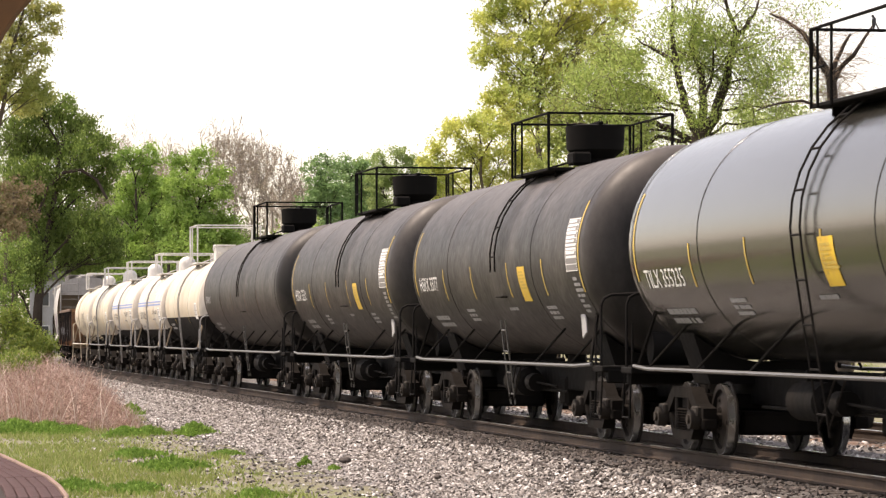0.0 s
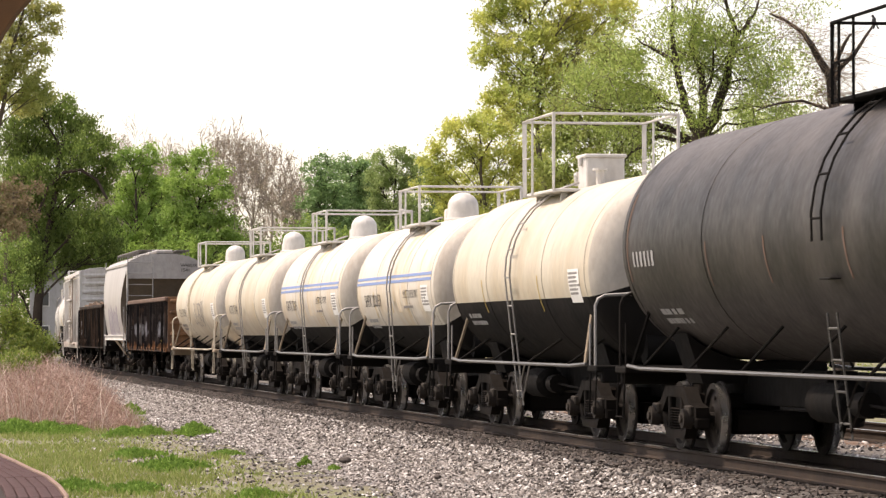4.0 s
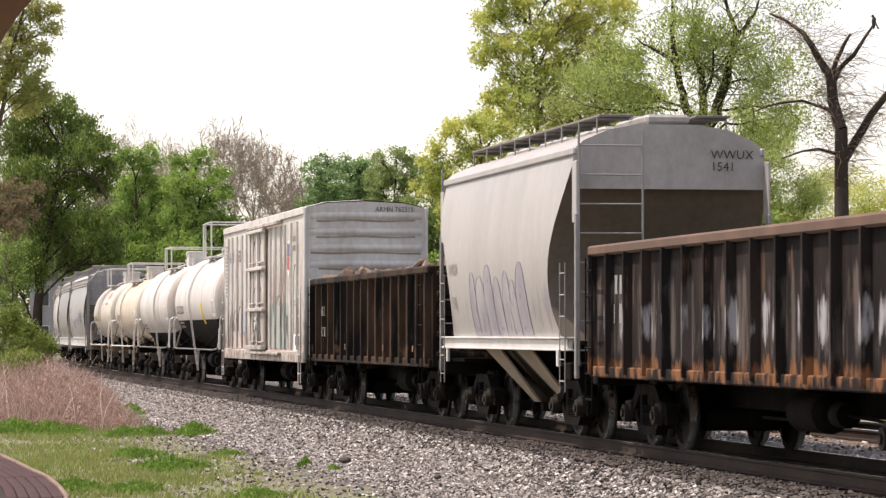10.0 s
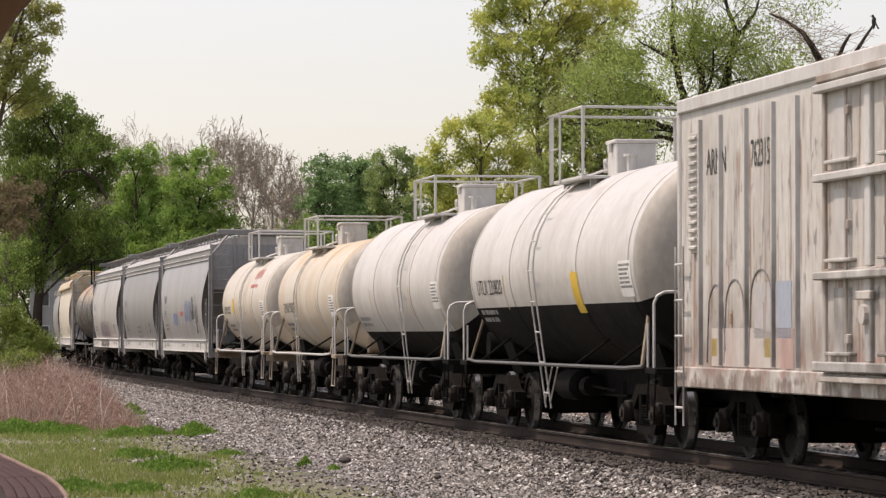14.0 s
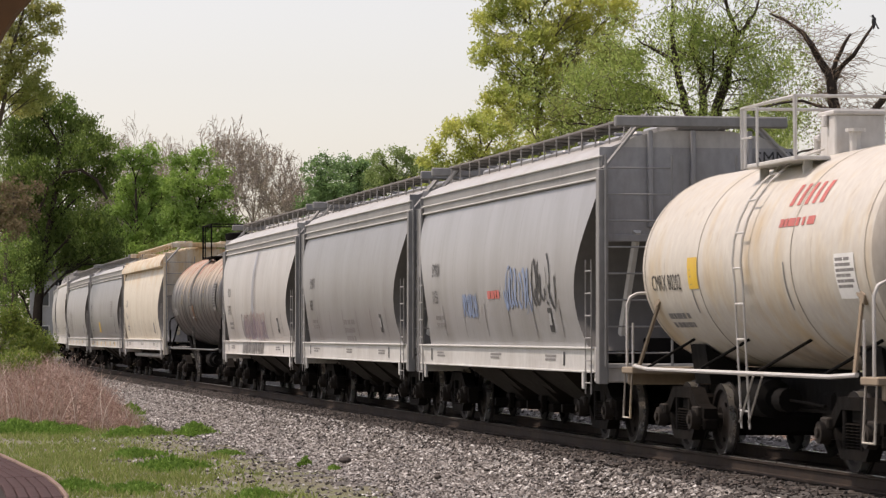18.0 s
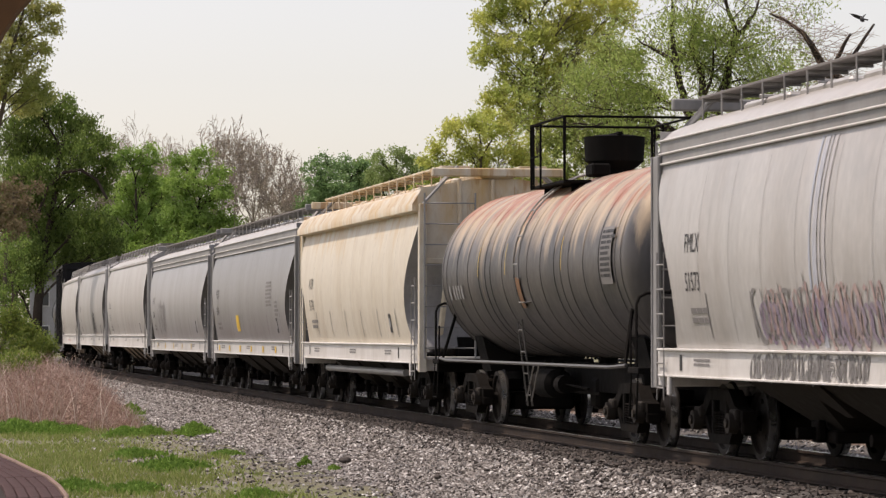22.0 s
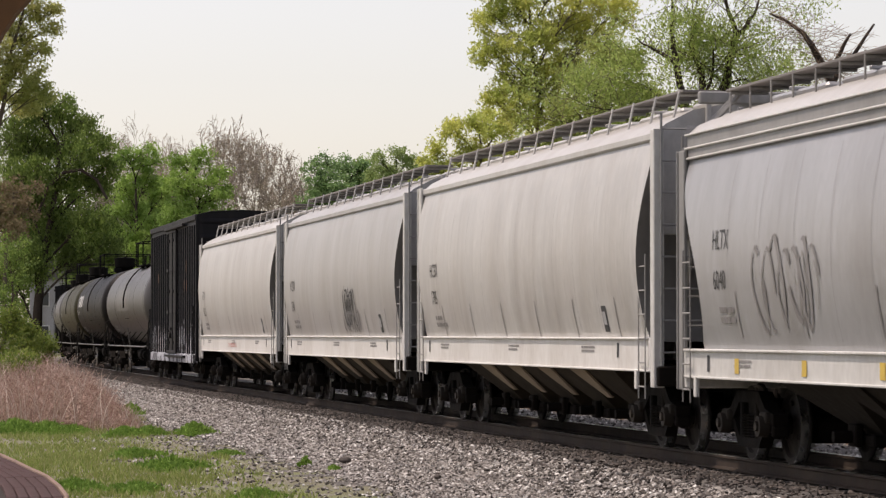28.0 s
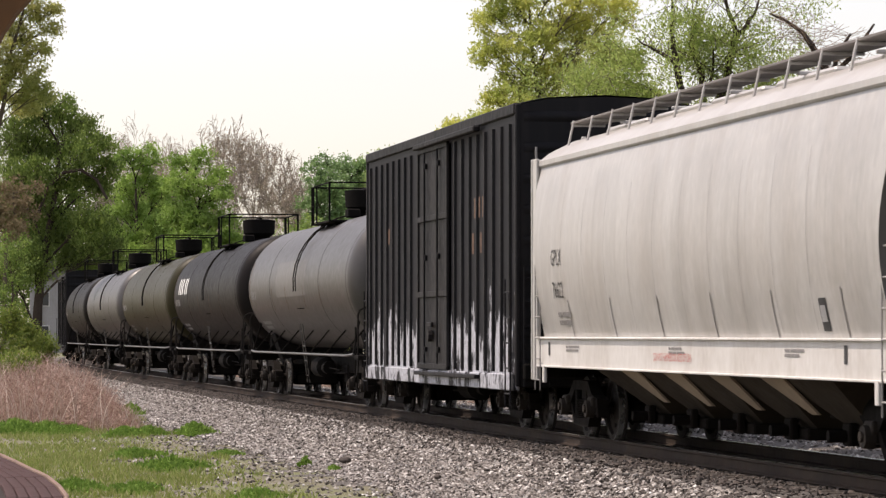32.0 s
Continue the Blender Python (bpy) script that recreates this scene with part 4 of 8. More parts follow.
            ex = sg * (le + 0.3)
            if kind == "short" and y > 0:
                continue
            ladder("end_ladder", [[(ex, y * 0.97, 1.1), (ex, y * 0.97, eave + 0.3)], [(ex, y * 0.97 - math.copysign(0.95, y), 1.1), (ex, y * 0.97 - math.copysign(0.95, y), eave + 0.3)]], 8, 0.02, 0.013, POST_GREY, car)
            if kind in ("short", "wide"):
                continue
            q.tube((sg * (le - 0.05), y * 0.98, eave + 0.1), (sg * (le - 0.35), y * 0.5, ztop + 0.24), 0.03, n=6)
            q.tube((sg * (le + 0.2), y * 0.98, eave + 0.1), (sg * (le - 0.1), y * 0.5, ztop + 0.24), 0.03, n=6)
            part("roof_grab", q, POST_GREY, car)
        if kind not in ("short", "wide"):
            part("end_beam", Shape().box((sg * (le + 0.12), 0, ztop + 0.12), (0.12, 2.5, 0.16), 0.02), POST_GREY if kind == "curved" else rm, car)
        for y in (-0.72, -0.1, 0.72) if kind != "short" else ():
            part("end_stiffener", Shape().box((sg * (le + 0.05), y, (3.05 + ztop) / 2), (0.08, 0.07, ztop - 3.05), 0.012), rm, car)
        for y in (-0.9, 0.9) if kind != "short" else ():
            k = Shape()
            k.tube((sg * (le + 0.02), y, 3.0), (sg * (le - 1.2), y, 1.25), 0.06, n=6)
            part("slope_brace", k, sill_mat if kind == "curved" else paint, car)
        st = Shape()
        st.tube((sg * (half - 1.5), -0.6, 1.3), (sg * (half - 1.5), 0.5, 1.3), 0.2, n=12)
        part("air_tank", st, FRAME_BLACK, car)
        put_coupler(car, half, sg)
        put_truck(car, sg * (half - 2.35))
    # roof walkway: two boards on brackets, trough hatches between them
    wz = ztop + {"short": 0.14, "tan": 0.24}.get(kind, 0.18)
    for sd in (-1, 1):
        w = Shape()
        w.box((0, sd * 0.73, wz), (le * 2 - 0.5, 0.52, 0.035), 0.006)
        part("running_board", w, paint if kind == "tan" else BOARD_GREY, car)
        for i in range(posts):
            x = -le + 0.45 + i * (2 * le - 0.9) / (posts - 1)
            b = Shape()
            b.tube((x, sd * (1.08 if kind == "wide" else 0.98), ztop - 0.24), (x, sd * 0.98, wz + 0.03), 0.019 if kind == "wide" else 0.014, n=5)
            b.box((x, sd * 0.74, wz - 0.04), (0.03, 0.5, 0.04), 0.008)
            part("board_bracket", b, paint if kind in ("tan", "wide") else PIPE_GREY, car)
    n_h = 4 if length < 15 else 6
    for i in range(n_h):
        x = -le + 1.1 + i * (2 * le - 2.2) / (n_h - 1)
        h = Shape()
        h.box((x, 0, ztop + 0.08), ((2 * le - 2.6) / n_h, 0.66, 0.14), 0.04)
        h.box((x, 0, ztop + 0.16), (0.08, 0.8, 0.05), 0.01)
        part("hatch", h, rm, car)
    # discharge chutes
    span = 2 * (half - 4.1)
    for i in range(bays):
        x = -span / 2 + (i + 0.5) * span / bays
        hw = span / bays / 2 * 0.98
        c = Shape()
        tz = zs - sill_h + 0.08
        top = [(x - hw, -1.36, tz), (x + hw, -1.36, tz), (x + hw, 1.36, tz), (x - hw, 1.36, tz)]
        bot = [(x - 0.4, -0.5, 0.42), (x + 0.4, -0.5, 0.42), (x + 0.4, 0.5, 0.42), (x - 0.4, 0.5, 0.42)]
        c.add(top + bot, [(0, 1, 5, 4), (1, 2, 6, 5), (2, 3, 7, 6), (3, 0, 4, 7), (4, 5, 6, 7)])
        part("chute", c, CHUTE_TAN if kind in ("wide", "short") else CHUTE, car)
        g = Shape()
        g.box((x, 0, 0.36), (0.95, 1.3, 0.14), 0.02)
        g.tube((x, -0.62, 0.4), (x, -0.98, 0.4), 0.07, n=8)
        g.box((x, -0.72, 0.42), (0.3, 0.1, 0.26), 0.02)
        part("outlet_gate", g, UNDER, car)
        # on wide cars a pale plate stands in for the chute's lit slope face
        if i and kind != "short":
            r = Shape()
            xx = x - span / bays / 2
            plate = [(xx - 0.7, -1.385, tz), (xx + 0.45, -1.385, tz), (xx + 0.42, -0.86, 0.62), (xx + 0.16, -0.86, 0.62)]
            r.add(plate + [(a, b + 0.04, c) for a, b, c in plate], [(0, 1, 2, 3), (4, 5, 6, 7), (0, 1, 5, 4), (1, 2, 6, 5), (2, 3, 7, 6), (3, 0, 4, 7)])
            part("chute_face_plate", r, BRACE_TAN if kind == "wide" else CHUTE, car)
    centre_sill(car, half - 0.6, 0.95)
    brake_gear(car, half - 4.2 - span * 0.0, 0.7)

    def wrap(u, v, lift=0.008):
        return Vector((u, -(wide(v) + lift), v))
    car["le"] = le
    return car, wrap


# ---- gondolas ----
def gondola_car(label, length, paint, ribs, h0=0.98, h1=2.72, inner=RUST_BROWN, load=False, top_mat=None):
    car = thing("gondola_car", label, "gondola car", "cars of the freight train")
    half, le = length / 2, length / 2 - 0.72
    for sd in (-1, 1):
        s = Shape()
        s.box((0, sd * 1.4, (h0 + h1) / 2), (le * 2, 0.05, h1 - h0), 0.01)
        part("side_sheet", s, paint, car)
        t = Shape()
        t.box((0, sd * 1.44, h1), (le * 2 + 0.06, 0.16, 0.15), 0.03)
        part("top_rail", t, top_mat or paint, car)
        b = Shape()
        b.box((0, sd * 1.43, h0 + 0.04), (le * 2, 0.12, 0.16), 0.02)
        part("bottom_rail", b, paint, car)
        for i in range(ribs):
            x = -le + 0.12 + i * (2 * le - 0.24) / (ribs - 1)
            r = Shape()
            w0, w1, dp = 0.075, 0.035, 0.12
            top = [(x - w0, 1.42), (x - w1, 1.42 + dp), (x + w1, 1.42 + dp), (x + w0, 1.42)]
            r.add([(a, sd * y, h0 + 0.02) for a, y in top] + [(a, sd * y, h1 - 0.06) for a, y in top], [(0, 1, 5, 4), (1, 2, 6, 5), (2, 3, 7, 6), (3, 0, 4, 7), (0, 1, 2, 3), (4, 5, 6, 7)])
            part("side_post", r, paint, car)
    for sg in (-1, 1):
        e = Shape()
        e.box((sg * le, 0, (h0 + h1) / 2 + 0.02), (0.06, 2.84, h1 - h0 + 0.1), 0.01)
        part("end_sheet", e, inner, car)
        for k in range(5):
            part("end_rib", Shape().box((sg * (le + 0.06), 0, h0 + 0.2 + k * (h1 - h0 - 0.2) / 4.2), (0.12, 2.7, 0.12), 0.03), inner, car)
        d = Shape()
        d.box((sg * (half - 0.4), 0, 0.95), (0.3, 2.7, 0.24), 0.02)
        part("end_sill", d, FRAME_BLACK, car)
        for y in (-1.58, 1.58):
            xx = sg * (le - 0.15)
            ladder("ladder", [[(xx, y, 0.45), (xx, y, h1 - 0.1)], [(xx - sg * 0.42, y, 0.45), (xx - sg * 0.42, y, h1 - 0.1)]], 6, 0.012, 0.016, UNDER, car)
        put_coupler(car, half, sg)
        put_truck(car, sg * (half - 2.5))
    f = Shape()
    f.box((0, 0, h0 + 0.05), (le * 2, 2.78, 0.08), 0.01)
    part("floor_plate", f, inner, car)
    centre_sill(car, half - 0.5, 0.86)
    brake_gear(car, 0.5, 0.62)
    if load:
        rnd = random.Random(5)
        m = Shape()
        m.grid(lambda u, v: ((2 * u - 1) * (le - 0.1), (2 * v - 1) * 1.35, h1 - 0.42 + 0.5 * math.sin(u * math.pi) ** 0.4 * math.sin(v * math.pi) ** 0.5 + 0.16 * noise.noise(Vector((u * 14, v * 4, 3)))), 60, 12)
        part("load", m, SCRAP, car, "heap of rusty scrap iron")
        for i in range(70):
            x, y = rnd.uniform(-le + 0.5, le - 0.5), rnd.uniform(-1.2, 1.2)
            p = Shape()
            p.box((0, 0, 0), (rnd.uniform(0.2, 0.7), rnd.uniform(0.1, 0.4), rnd.uniform(0.06, 0.25)), 0.02)
            part("scrap_piece", p, SCRAP, car, at=pose(x, y, h1 + 0.04 + 0.08 * rnd.random(), rnd.uniform(-40, 40), rnd.uniform(-40, 40), rnd.uniform(0, 180)))
    return car, (lambda u, v: Vector((u, -1.56, v)))


# ---- box cars ----
def house_car(name, label, category, length, h0, h1, paint, end_paint, roof_paint, posts, door, door_w, end_ribs, crown=0.28):
    car = thing(name, label, category, "cars of the freight train")
    half, le = length / 2, length / 2 - 0.75
    trim = {REEFER: REEFER_TRIM, BOX_FLAKE: BOX_BLACK}.get(paint, paint)
    for sd in (-1, 1):
        s = Shape()
        s.box((0, sd * 1.40, (h0 + h1) / 2), (le * 2, 0.06, h1 - h0), 0.012)
        part("side_sheet", s, paint, car)
        for x in posts:
            r = Shape()
            dp, hw = (0.055, 0.042) if paint is REEFER else (0.05, 0.06)
            o = [(x - hw, 1.425), (x - hw * 0.6, 1.425 + dp), (x + hw * 0.6, 1.425 + dp), (x + hw, 1.425)]
            a, b = h0 + 0.22, h1 - 0.3
            r.add([(p, sd * q, a) for p, q in o] + [(p, sd * q, b) for p, q in o], [(0, 1, 5, 4), (1, 2, 6, 5), (2, 3, 7, 6), (3, 0, 4, 7), (0, 1, 2, 3), (4, 5, 6, 7)])
            part("side_post", r, REEFER_END if paint is REEFER else trim, car)
        b = Shape()
        b.box((0, sd * 1.435, h0 + 0.06), (le * 2, 0.1, 0.26), 0.015)
        part("side_sill", b, paint, car)
        t = Shape()
        t.box((0, sd * 1.43, h1 - 0.08), (le * 2 + 0.02, 0.1, 0.18), 0.02)
        part("roof_rail", t, roof_paint, car)
        # plug door with its frame, rods and rails
        d = part("door", Shape().box((door, sd * 1.455, (h0 + h1) / 2 - 0.02), (door_w, 0.05, h1 - h0 - 0.55), 0.015), BOX_BLACK if paint is BOX_FLAKE else paint, car)
        fr = Shape()
        zz0, zz1 = h0 + 0.25, h1 - 0.3
        for x in (door - door_w / 2, door + door_w / 2):
            fr.box((x, sd * 1.485, (zz0 + zz1) / 2), (0.1, 0.06, zz1 - zz0), 0.012)
        for z in (zz0, zz0 + (zz1 - zz0) * 0.33, zz0 + (zz1 - zz0) * 0.68, zz1):
            fr.box((door, sd * 1.485, z), (door_w, 0.06, 0.11), 0.012)
        part("door_frame", fr, trim, d)
        if paint is REEFER:
            # pressed door sheets between stiles and ledged crossbars
            for k in range(3):
                za, zb = zz0 + (zz1 - zz0) * (0, 0.33, 0.68)[k], zz0 + (zz1 - zz0) * (0.33, 0.68, 1)[k]
                part("crossbar", Shape().box((door, sd * 1.55, zb - 0.02), (door_w + 0.3, 0.1, 0.09), 0.015), REEFER_END, d)
                part("stile", Shape().box((door + 0.05, sd * 1.5, (za + zb) / 2), (0.2, 0.06, zb - za - 0.12), 0.012), REEFER_END, d)
                for x in (door - door_w * 0.3, door + door_w * 0.3):
                    part("door_panel", Shape().box((x, sd * 1.485, (za + zb) / 2), (door_w * 0.2, 0.02, zb - za - 0.3), 0.01), REEFER_END, d)
                    part("panel_ledge", Shape().box((x, sd * 1.52, za + 0.14), (door_w * 0.3, 0.08, 0.04), 0.01), REEFER_END, d)
            part("crossbar", Shape().box((door, sd * 1.55, zz0), (door_w + 0.3, 0.12, 0.11), 0.015), REEFER_END, d)
        for x in (door - door_w * 0.22, door + door_w * 0.22):
            rr = Shape()
            rr.tube((x, sd * 1.525, zz0 + 0.05), (x, sd * 1.525, zz1 - 0.05), 0.02, n=6)
            for z in (zz0 + 0.3, (zz0 + zz1) / 2, zz1 - 0.3):
                rr.box((x, sd * 1.51, z), (0.14, 0.05, 0.1), 0.01)
            part("lock_rod", rr, trim, d)
        hd = Shape()
        hd.box((door, sd * 1.54, zz0 + 0.75), (0.5, 0.05, 0.09), 0.01)
        hd.tube((door, sd * 1.5, zz0 + 0.55), (door, sd * 1.58, zz0 + 0.55), 0.11, n=10)
        part("door_handle", hd, trim, d)
        part("door_track", Shape().box((door + door_w * 0.5, sd * 1.54, h1 - 0.22), (door_w * 2.0, 0.12, 0.1), 0.02), trim, car)
        part("door_track", Shape().box((door + door_w * 0.5, sd * 1.52, h0 + 0.12), (door_w * 2.0, 0.12, 0.07), 0.012), trim, car)
    for sg in (-1, 1):
        e = Shape()
        ys = [(-1.42, h0), (-1.42, h1 - 0.02), (-0.9, h1 + crown * 0.7), (0, h1 + crown), (0.9, h1 + crown * 0.7), (1.42, h1 - 0.02), (1.42, h0)]
        e.prism(ys, sg * le - 0.03, sg * le + 0.03, "x")
        part("end_sheet", e, end_paint, car)
        for k in range(end_ribs):
            z = h0 + 0.35 + k * (h1 - h0 - 0.55) / (end_ribs - 1)
            r = Shape()
            r.grid(lambda u, v: (sg * (le + 0.03 + 0.05 * math.sin(v * math.pi) * min(1, 8 * min(u, 1 - u))), (2 * u - 1) * 1.32, z + (v - 0.5) * 0.17), 10, 5)
            part("end_rib", r, end_paint, car)
            if end_paint is REEFER_END:
                gl = Shape()
                gl.grid(lambda u, v: (sg * (le + 0.036), (2 * u - 1) * (1.2 + 0.1 * math.sin(k * 2.3)), z - 0.115 - 0.012 * math.sin(u * 9 + k) + (v - 0.5) * 0.045), 10, 1)
                part("grime_line", gl, GRIME, car)
        for y in (-1.42, 1.42):
            c = Shape()
            c.box((sg * (le + 0.01), y, (h0 + h1) / 2), (0.12, 0.08, h1 - h0), 0.02)
            part("corner_post", c, end_paint, car)
            xx = sg * (le - 0.08)
            yy = math.copysign(1.52, y)
            ladder("ladder", [[(xx, yy, 0.4), (xx, yy, h0 + 1.7)], [(xx - sg * 0.42, yy, 0.4), (xx - sg * 0.42, yy, h0 + 1.7)]], 5, 0.014, 0.016, end_paint, car)
            ladder("end_ladder", [[(sg * (le + 0.14), y * 0.94, h0), (sg * (le + 0.14), y * 0.94, h0 + 1.9)], [(sg * (le + 0.14), y * 0.65, h0), (sg * (le + 0.14), y * 0.65, h0 + 1.9)]], 5, 0.014, 0.016, end_paint, car)
        d = Shape()
        d.box((sg * (half - 0.62), 0, 0.95), (0.22, 2.7, 0.26), 0.02)
        d.box((sg * (half - 0.5), 0, 1.15), (0.4, 1.3, 0.05), 0.01)
        part("end_sill", d, FRAME_BLACK, car)
        put_coupler(car, half, sg)
        put_truck(car, sg * (half - 2.6))
    r = Shape()
    rp = [(-1.46, h1 - 0.02), (-0.92, h1 + crown * 0.7 + 0.02), (0, h1 + crown + 0.03), (0.92, h1 + crown * 0.7 + 0.02), (1.46, h1 - 0.02)]
    r.grid(lambda u, v: ((2 * u - 1) * (le + 0.03), rp[round(v * 4)][0], rp[round(v * 4)][1]), 2, 4)
    nr = int(le * 2 / 1.0)
    part("roof", r, roof_paint, car)
    for i in range(nr):
        x = -le + (i + 0.5) * 2 * le / nr
        q = Shape()
        for a, b in zip(rp, rp[1:]):
            q.tube((x, a[0], a[1]), (x, b[0], b[1]), 0.028, n=5)
        part("roof_seam", q, roof_paint, car)
    f = Shape()
    f.box((0, 0, h0 + 0.03), (le * 2, 2.75, 0.1), 0.01)
    part("floor_pan", f, UNDER, car)
    centre_sill(car, half - 0.5, 0.84)
    brake_gear(car, -0.6, 0.6)
    return car, (lambda u, v: Vector((u, -1.437, v)))

# ---- the train: (end of each car along the line at half time, measured at the couplings) ----
CARS = []


def run(car, s_front, s_back):
    CARS.append((car, (s_front + s_back) / 2 + 1.1, (s_front - s_back) / 2 - 2.5))


JOINTS = dict(a0=355.0, a1=337.06, a2=319.14, a3=301.3, a4=280.9, w1=267.20, w2=255.10, w3=242.15, w4=229.30, g1=214.50, h0=197.30, g2=185.10, r1=167.50, b1=148.70, b2=132.95, o1=118.6, o2=105.5, c1=92.50, c2=75.90, c3=59.4, rt=42.3, ac=24.7, d1=6.9, d2=-13.1, d3=-33.75, d4=-54.15, d5=-73.9, bx=-94.40, e1=-111.80, e2=-132.9, e3=-154.0, e4=-175.4, e5=-196.6, b9=-217.7, zz=-235.0)
J = JOINTS


def long_black(front, back, label, seed, paint=BLACK, text=None, plac=True, dome="drum"):
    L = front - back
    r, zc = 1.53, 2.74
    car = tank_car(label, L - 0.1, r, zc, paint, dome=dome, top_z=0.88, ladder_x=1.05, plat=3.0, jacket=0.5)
    w = on_tank(r, zc)
    if text:
        lettering(car, text, 0.36, lambda u, v: w(u - L / 2 + 2.2, v - (0.6 if paint is BLACK_GLOSS else 0.42)), DECAL, 1.1)
    else:
        bars(car, w, -L / 2 + 2.1, -0.3, 1.3, 0.2, 1, DECAL_GREY, seed)
    bars(car, w, -L / 2 + 2.6, -1.0, 1.3, 0.09, 2, DECAL_GREY, seed + 1)
    for x in (-4.2, -1.5, 1.7, 4.5):
        mark(car, w, x, x + 0.06, -0.62, -0.06, OCHRE if plac else RUST_BROWN, "stripe")
    mark(car, w, -L / 2 + 1.78, -L / 2 + 1.85, -0.5, 0.7, OCHRE if plac else RUST_BROWN, "stripe", nv=10)
    if plac:
        x = 1.6 if paint is BLACK_GLOSS else 2.6
        mark(car, w, x, x + 0.58, -0.7, -0.14, YELLOW, "placard", "yellow rectangular placard")
        bars(car, on_tank(r, zc, 0.01), x + 0.06, -0.24, 0.4, 0.03, 6, OCHRE, seed + 7)
        for x0, n in ((-L * 0.16, 3), (4.0, 3), (1.0, 1)):
            bars(car, w, x0, -0.85, 0.7, 0.055, n, DECAL_GREY, seed + 2)
        # printed table with its ruled lines
        px = L / 2 - 2.62
        mark(car, w, px, px + 0.78, -0.28, 0.5, INK_SOFT, "data_panel", "white ruled data table")
        for k in range(9):
            mark(car, on_tank(r, zc, 0.009), px, px + 0.78, -0.28 + k * 0.0945, -0.268 + k * 0.0945, DECAL, "rule", nv=1)
        for k in range(2):
            mark(car, on_tank(r, zc, 0.009), px + k * 0.75, px + k * 0.75 + 0.02, -0.28, 0.5, DECAL, "rule")
        bars(car, on_tank(r, zc, 0.01), px + 0.06, 0.43, 0.62, 0.034, 10, DECAL, seed + 3)
        bars(car, w, px + 0.3, -0.42, 0.3, 0.05, 7, DECAL_GREY, seed + 4)
        mark(car, w, L / 2 - 1.78, L / 2 - 1.7, -0.6, 0.75, OCHRE, "stripe", nv=12)
        part("routing_board", Shape().box((L / 2 - 2.75, -r * math.cos(-0.75) - 0.1, zc + r * math.sin(-0.72)), (0.26, 0.03, 0.44), 0.01, Matrix.Rotation(-0.35, 3, "Y")), DECAL_GREY, car, "bare grey routing board")
    run(car, front, back)
    return car


long_black(J["a0"], J["a1"], "glossy dark olive tank car with a yellow placard and ladder", 1, BLACK_GLOSS, "TILX 355235")
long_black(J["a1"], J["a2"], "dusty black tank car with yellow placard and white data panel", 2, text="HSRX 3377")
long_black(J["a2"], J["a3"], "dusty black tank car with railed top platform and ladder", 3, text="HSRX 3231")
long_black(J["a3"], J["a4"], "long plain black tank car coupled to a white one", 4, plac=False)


def slurry(front, back, label, seed, paint=WHITE_SLURRY, lower=BELLY, split=-0.7, stripes=False, text=None, note=None, dome="round", r=1.34, zc=2.46, top_z=0.72, plat=2.4, rail=PIPE_GREY, dome_mat=None, top=None, lad=0.0, short=1.6, head=None):
    L = front - back
    car = tank_car(label, L - 0.1, r, zc, paint, lower, split, dome=dome, dome_mat=dome_mat or WHITE_CLEAN, top_z=top_z, ladder_x=lad, short=short, head_mat=head or SHADED_HEAD, plat=plat, fit=FRAME_BLACK if lower else paint, rail=rail, ladder_mat=rail, rail_top=WHITE_CLEAN)
    w = on_tank(r, zc)
    if stripes:
        for v in (0.085, 0.185):
            mark(car, w, -L / 2 + 1.42, L / 2 - 1.42, v, v + 0.055, BLUE, "stripe", "faded blue painted stripe", 3)
    if text:
        lettering(car, text, 0.36, lambda u, v: w(u - L / 2 + 2.4, v - 0.36), INK, 1.05)
    bars(car, w, -L / 2 + 2.2, -0.7, 1.4, 0.08, 2, DECAL_GREY if lower else INK_SOFT, seed)
    if stripes:
        for x, wd, v0, v1 in ((lad + 0.35, 0.5, -0.5, 1.35), (lad - 0.45, 0.16, -0.5, 0.9), (lad + 1.1, 0.22, -0.5, 1.2), (L / 2 - 2.9, 0.12, -0.5, 0.7)):
            mark(car, on_tank(r, zc, 0.004), x, x + wd, v0, v1, STAIN, "stain", "ochre run-off stain", 10)
    if note:
        lettering(car, note, 0.22, lambda u, v: w(u + 1.35, v - 0.22), INK, 0.88)
        bars(car, w, 1.2, -0.42, 1.0, 0.05, 1, INK_SOFT, seed + 4)
    mark(car, w, L / 2 - 2.6, L / 2 - 1.85, -0.5, 0.0, DECAL, "data_panel")
    bars(car, w, L / 2 - 2.56, -0.08, 0.55, 0.035, 6, INK_SOFT, seed + 3)
    for x in (-L * 0.2, L * 0.14):
        mark(car, w, x, x + 0.04, -0.62, -0.05, OCHRE if lower else INK_SOFT, "stripe")
    run(car, front, back)
    return car


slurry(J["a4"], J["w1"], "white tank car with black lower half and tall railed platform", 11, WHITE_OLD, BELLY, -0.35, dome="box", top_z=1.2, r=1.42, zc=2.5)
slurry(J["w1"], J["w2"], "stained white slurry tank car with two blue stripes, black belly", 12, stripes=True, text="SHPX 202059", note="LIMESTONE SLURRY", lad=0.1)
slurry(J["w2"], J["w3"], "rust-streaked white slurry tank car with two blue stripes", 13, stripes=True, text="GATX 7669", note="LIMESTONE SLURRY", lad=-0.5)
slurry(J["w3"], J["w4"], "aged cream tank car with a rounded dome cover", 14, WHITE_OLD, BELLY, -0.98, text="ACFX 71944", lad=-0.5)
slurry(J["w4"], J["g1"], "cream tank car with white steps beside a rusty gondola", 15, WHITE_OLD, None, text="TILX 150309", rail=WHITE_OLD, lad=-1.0)

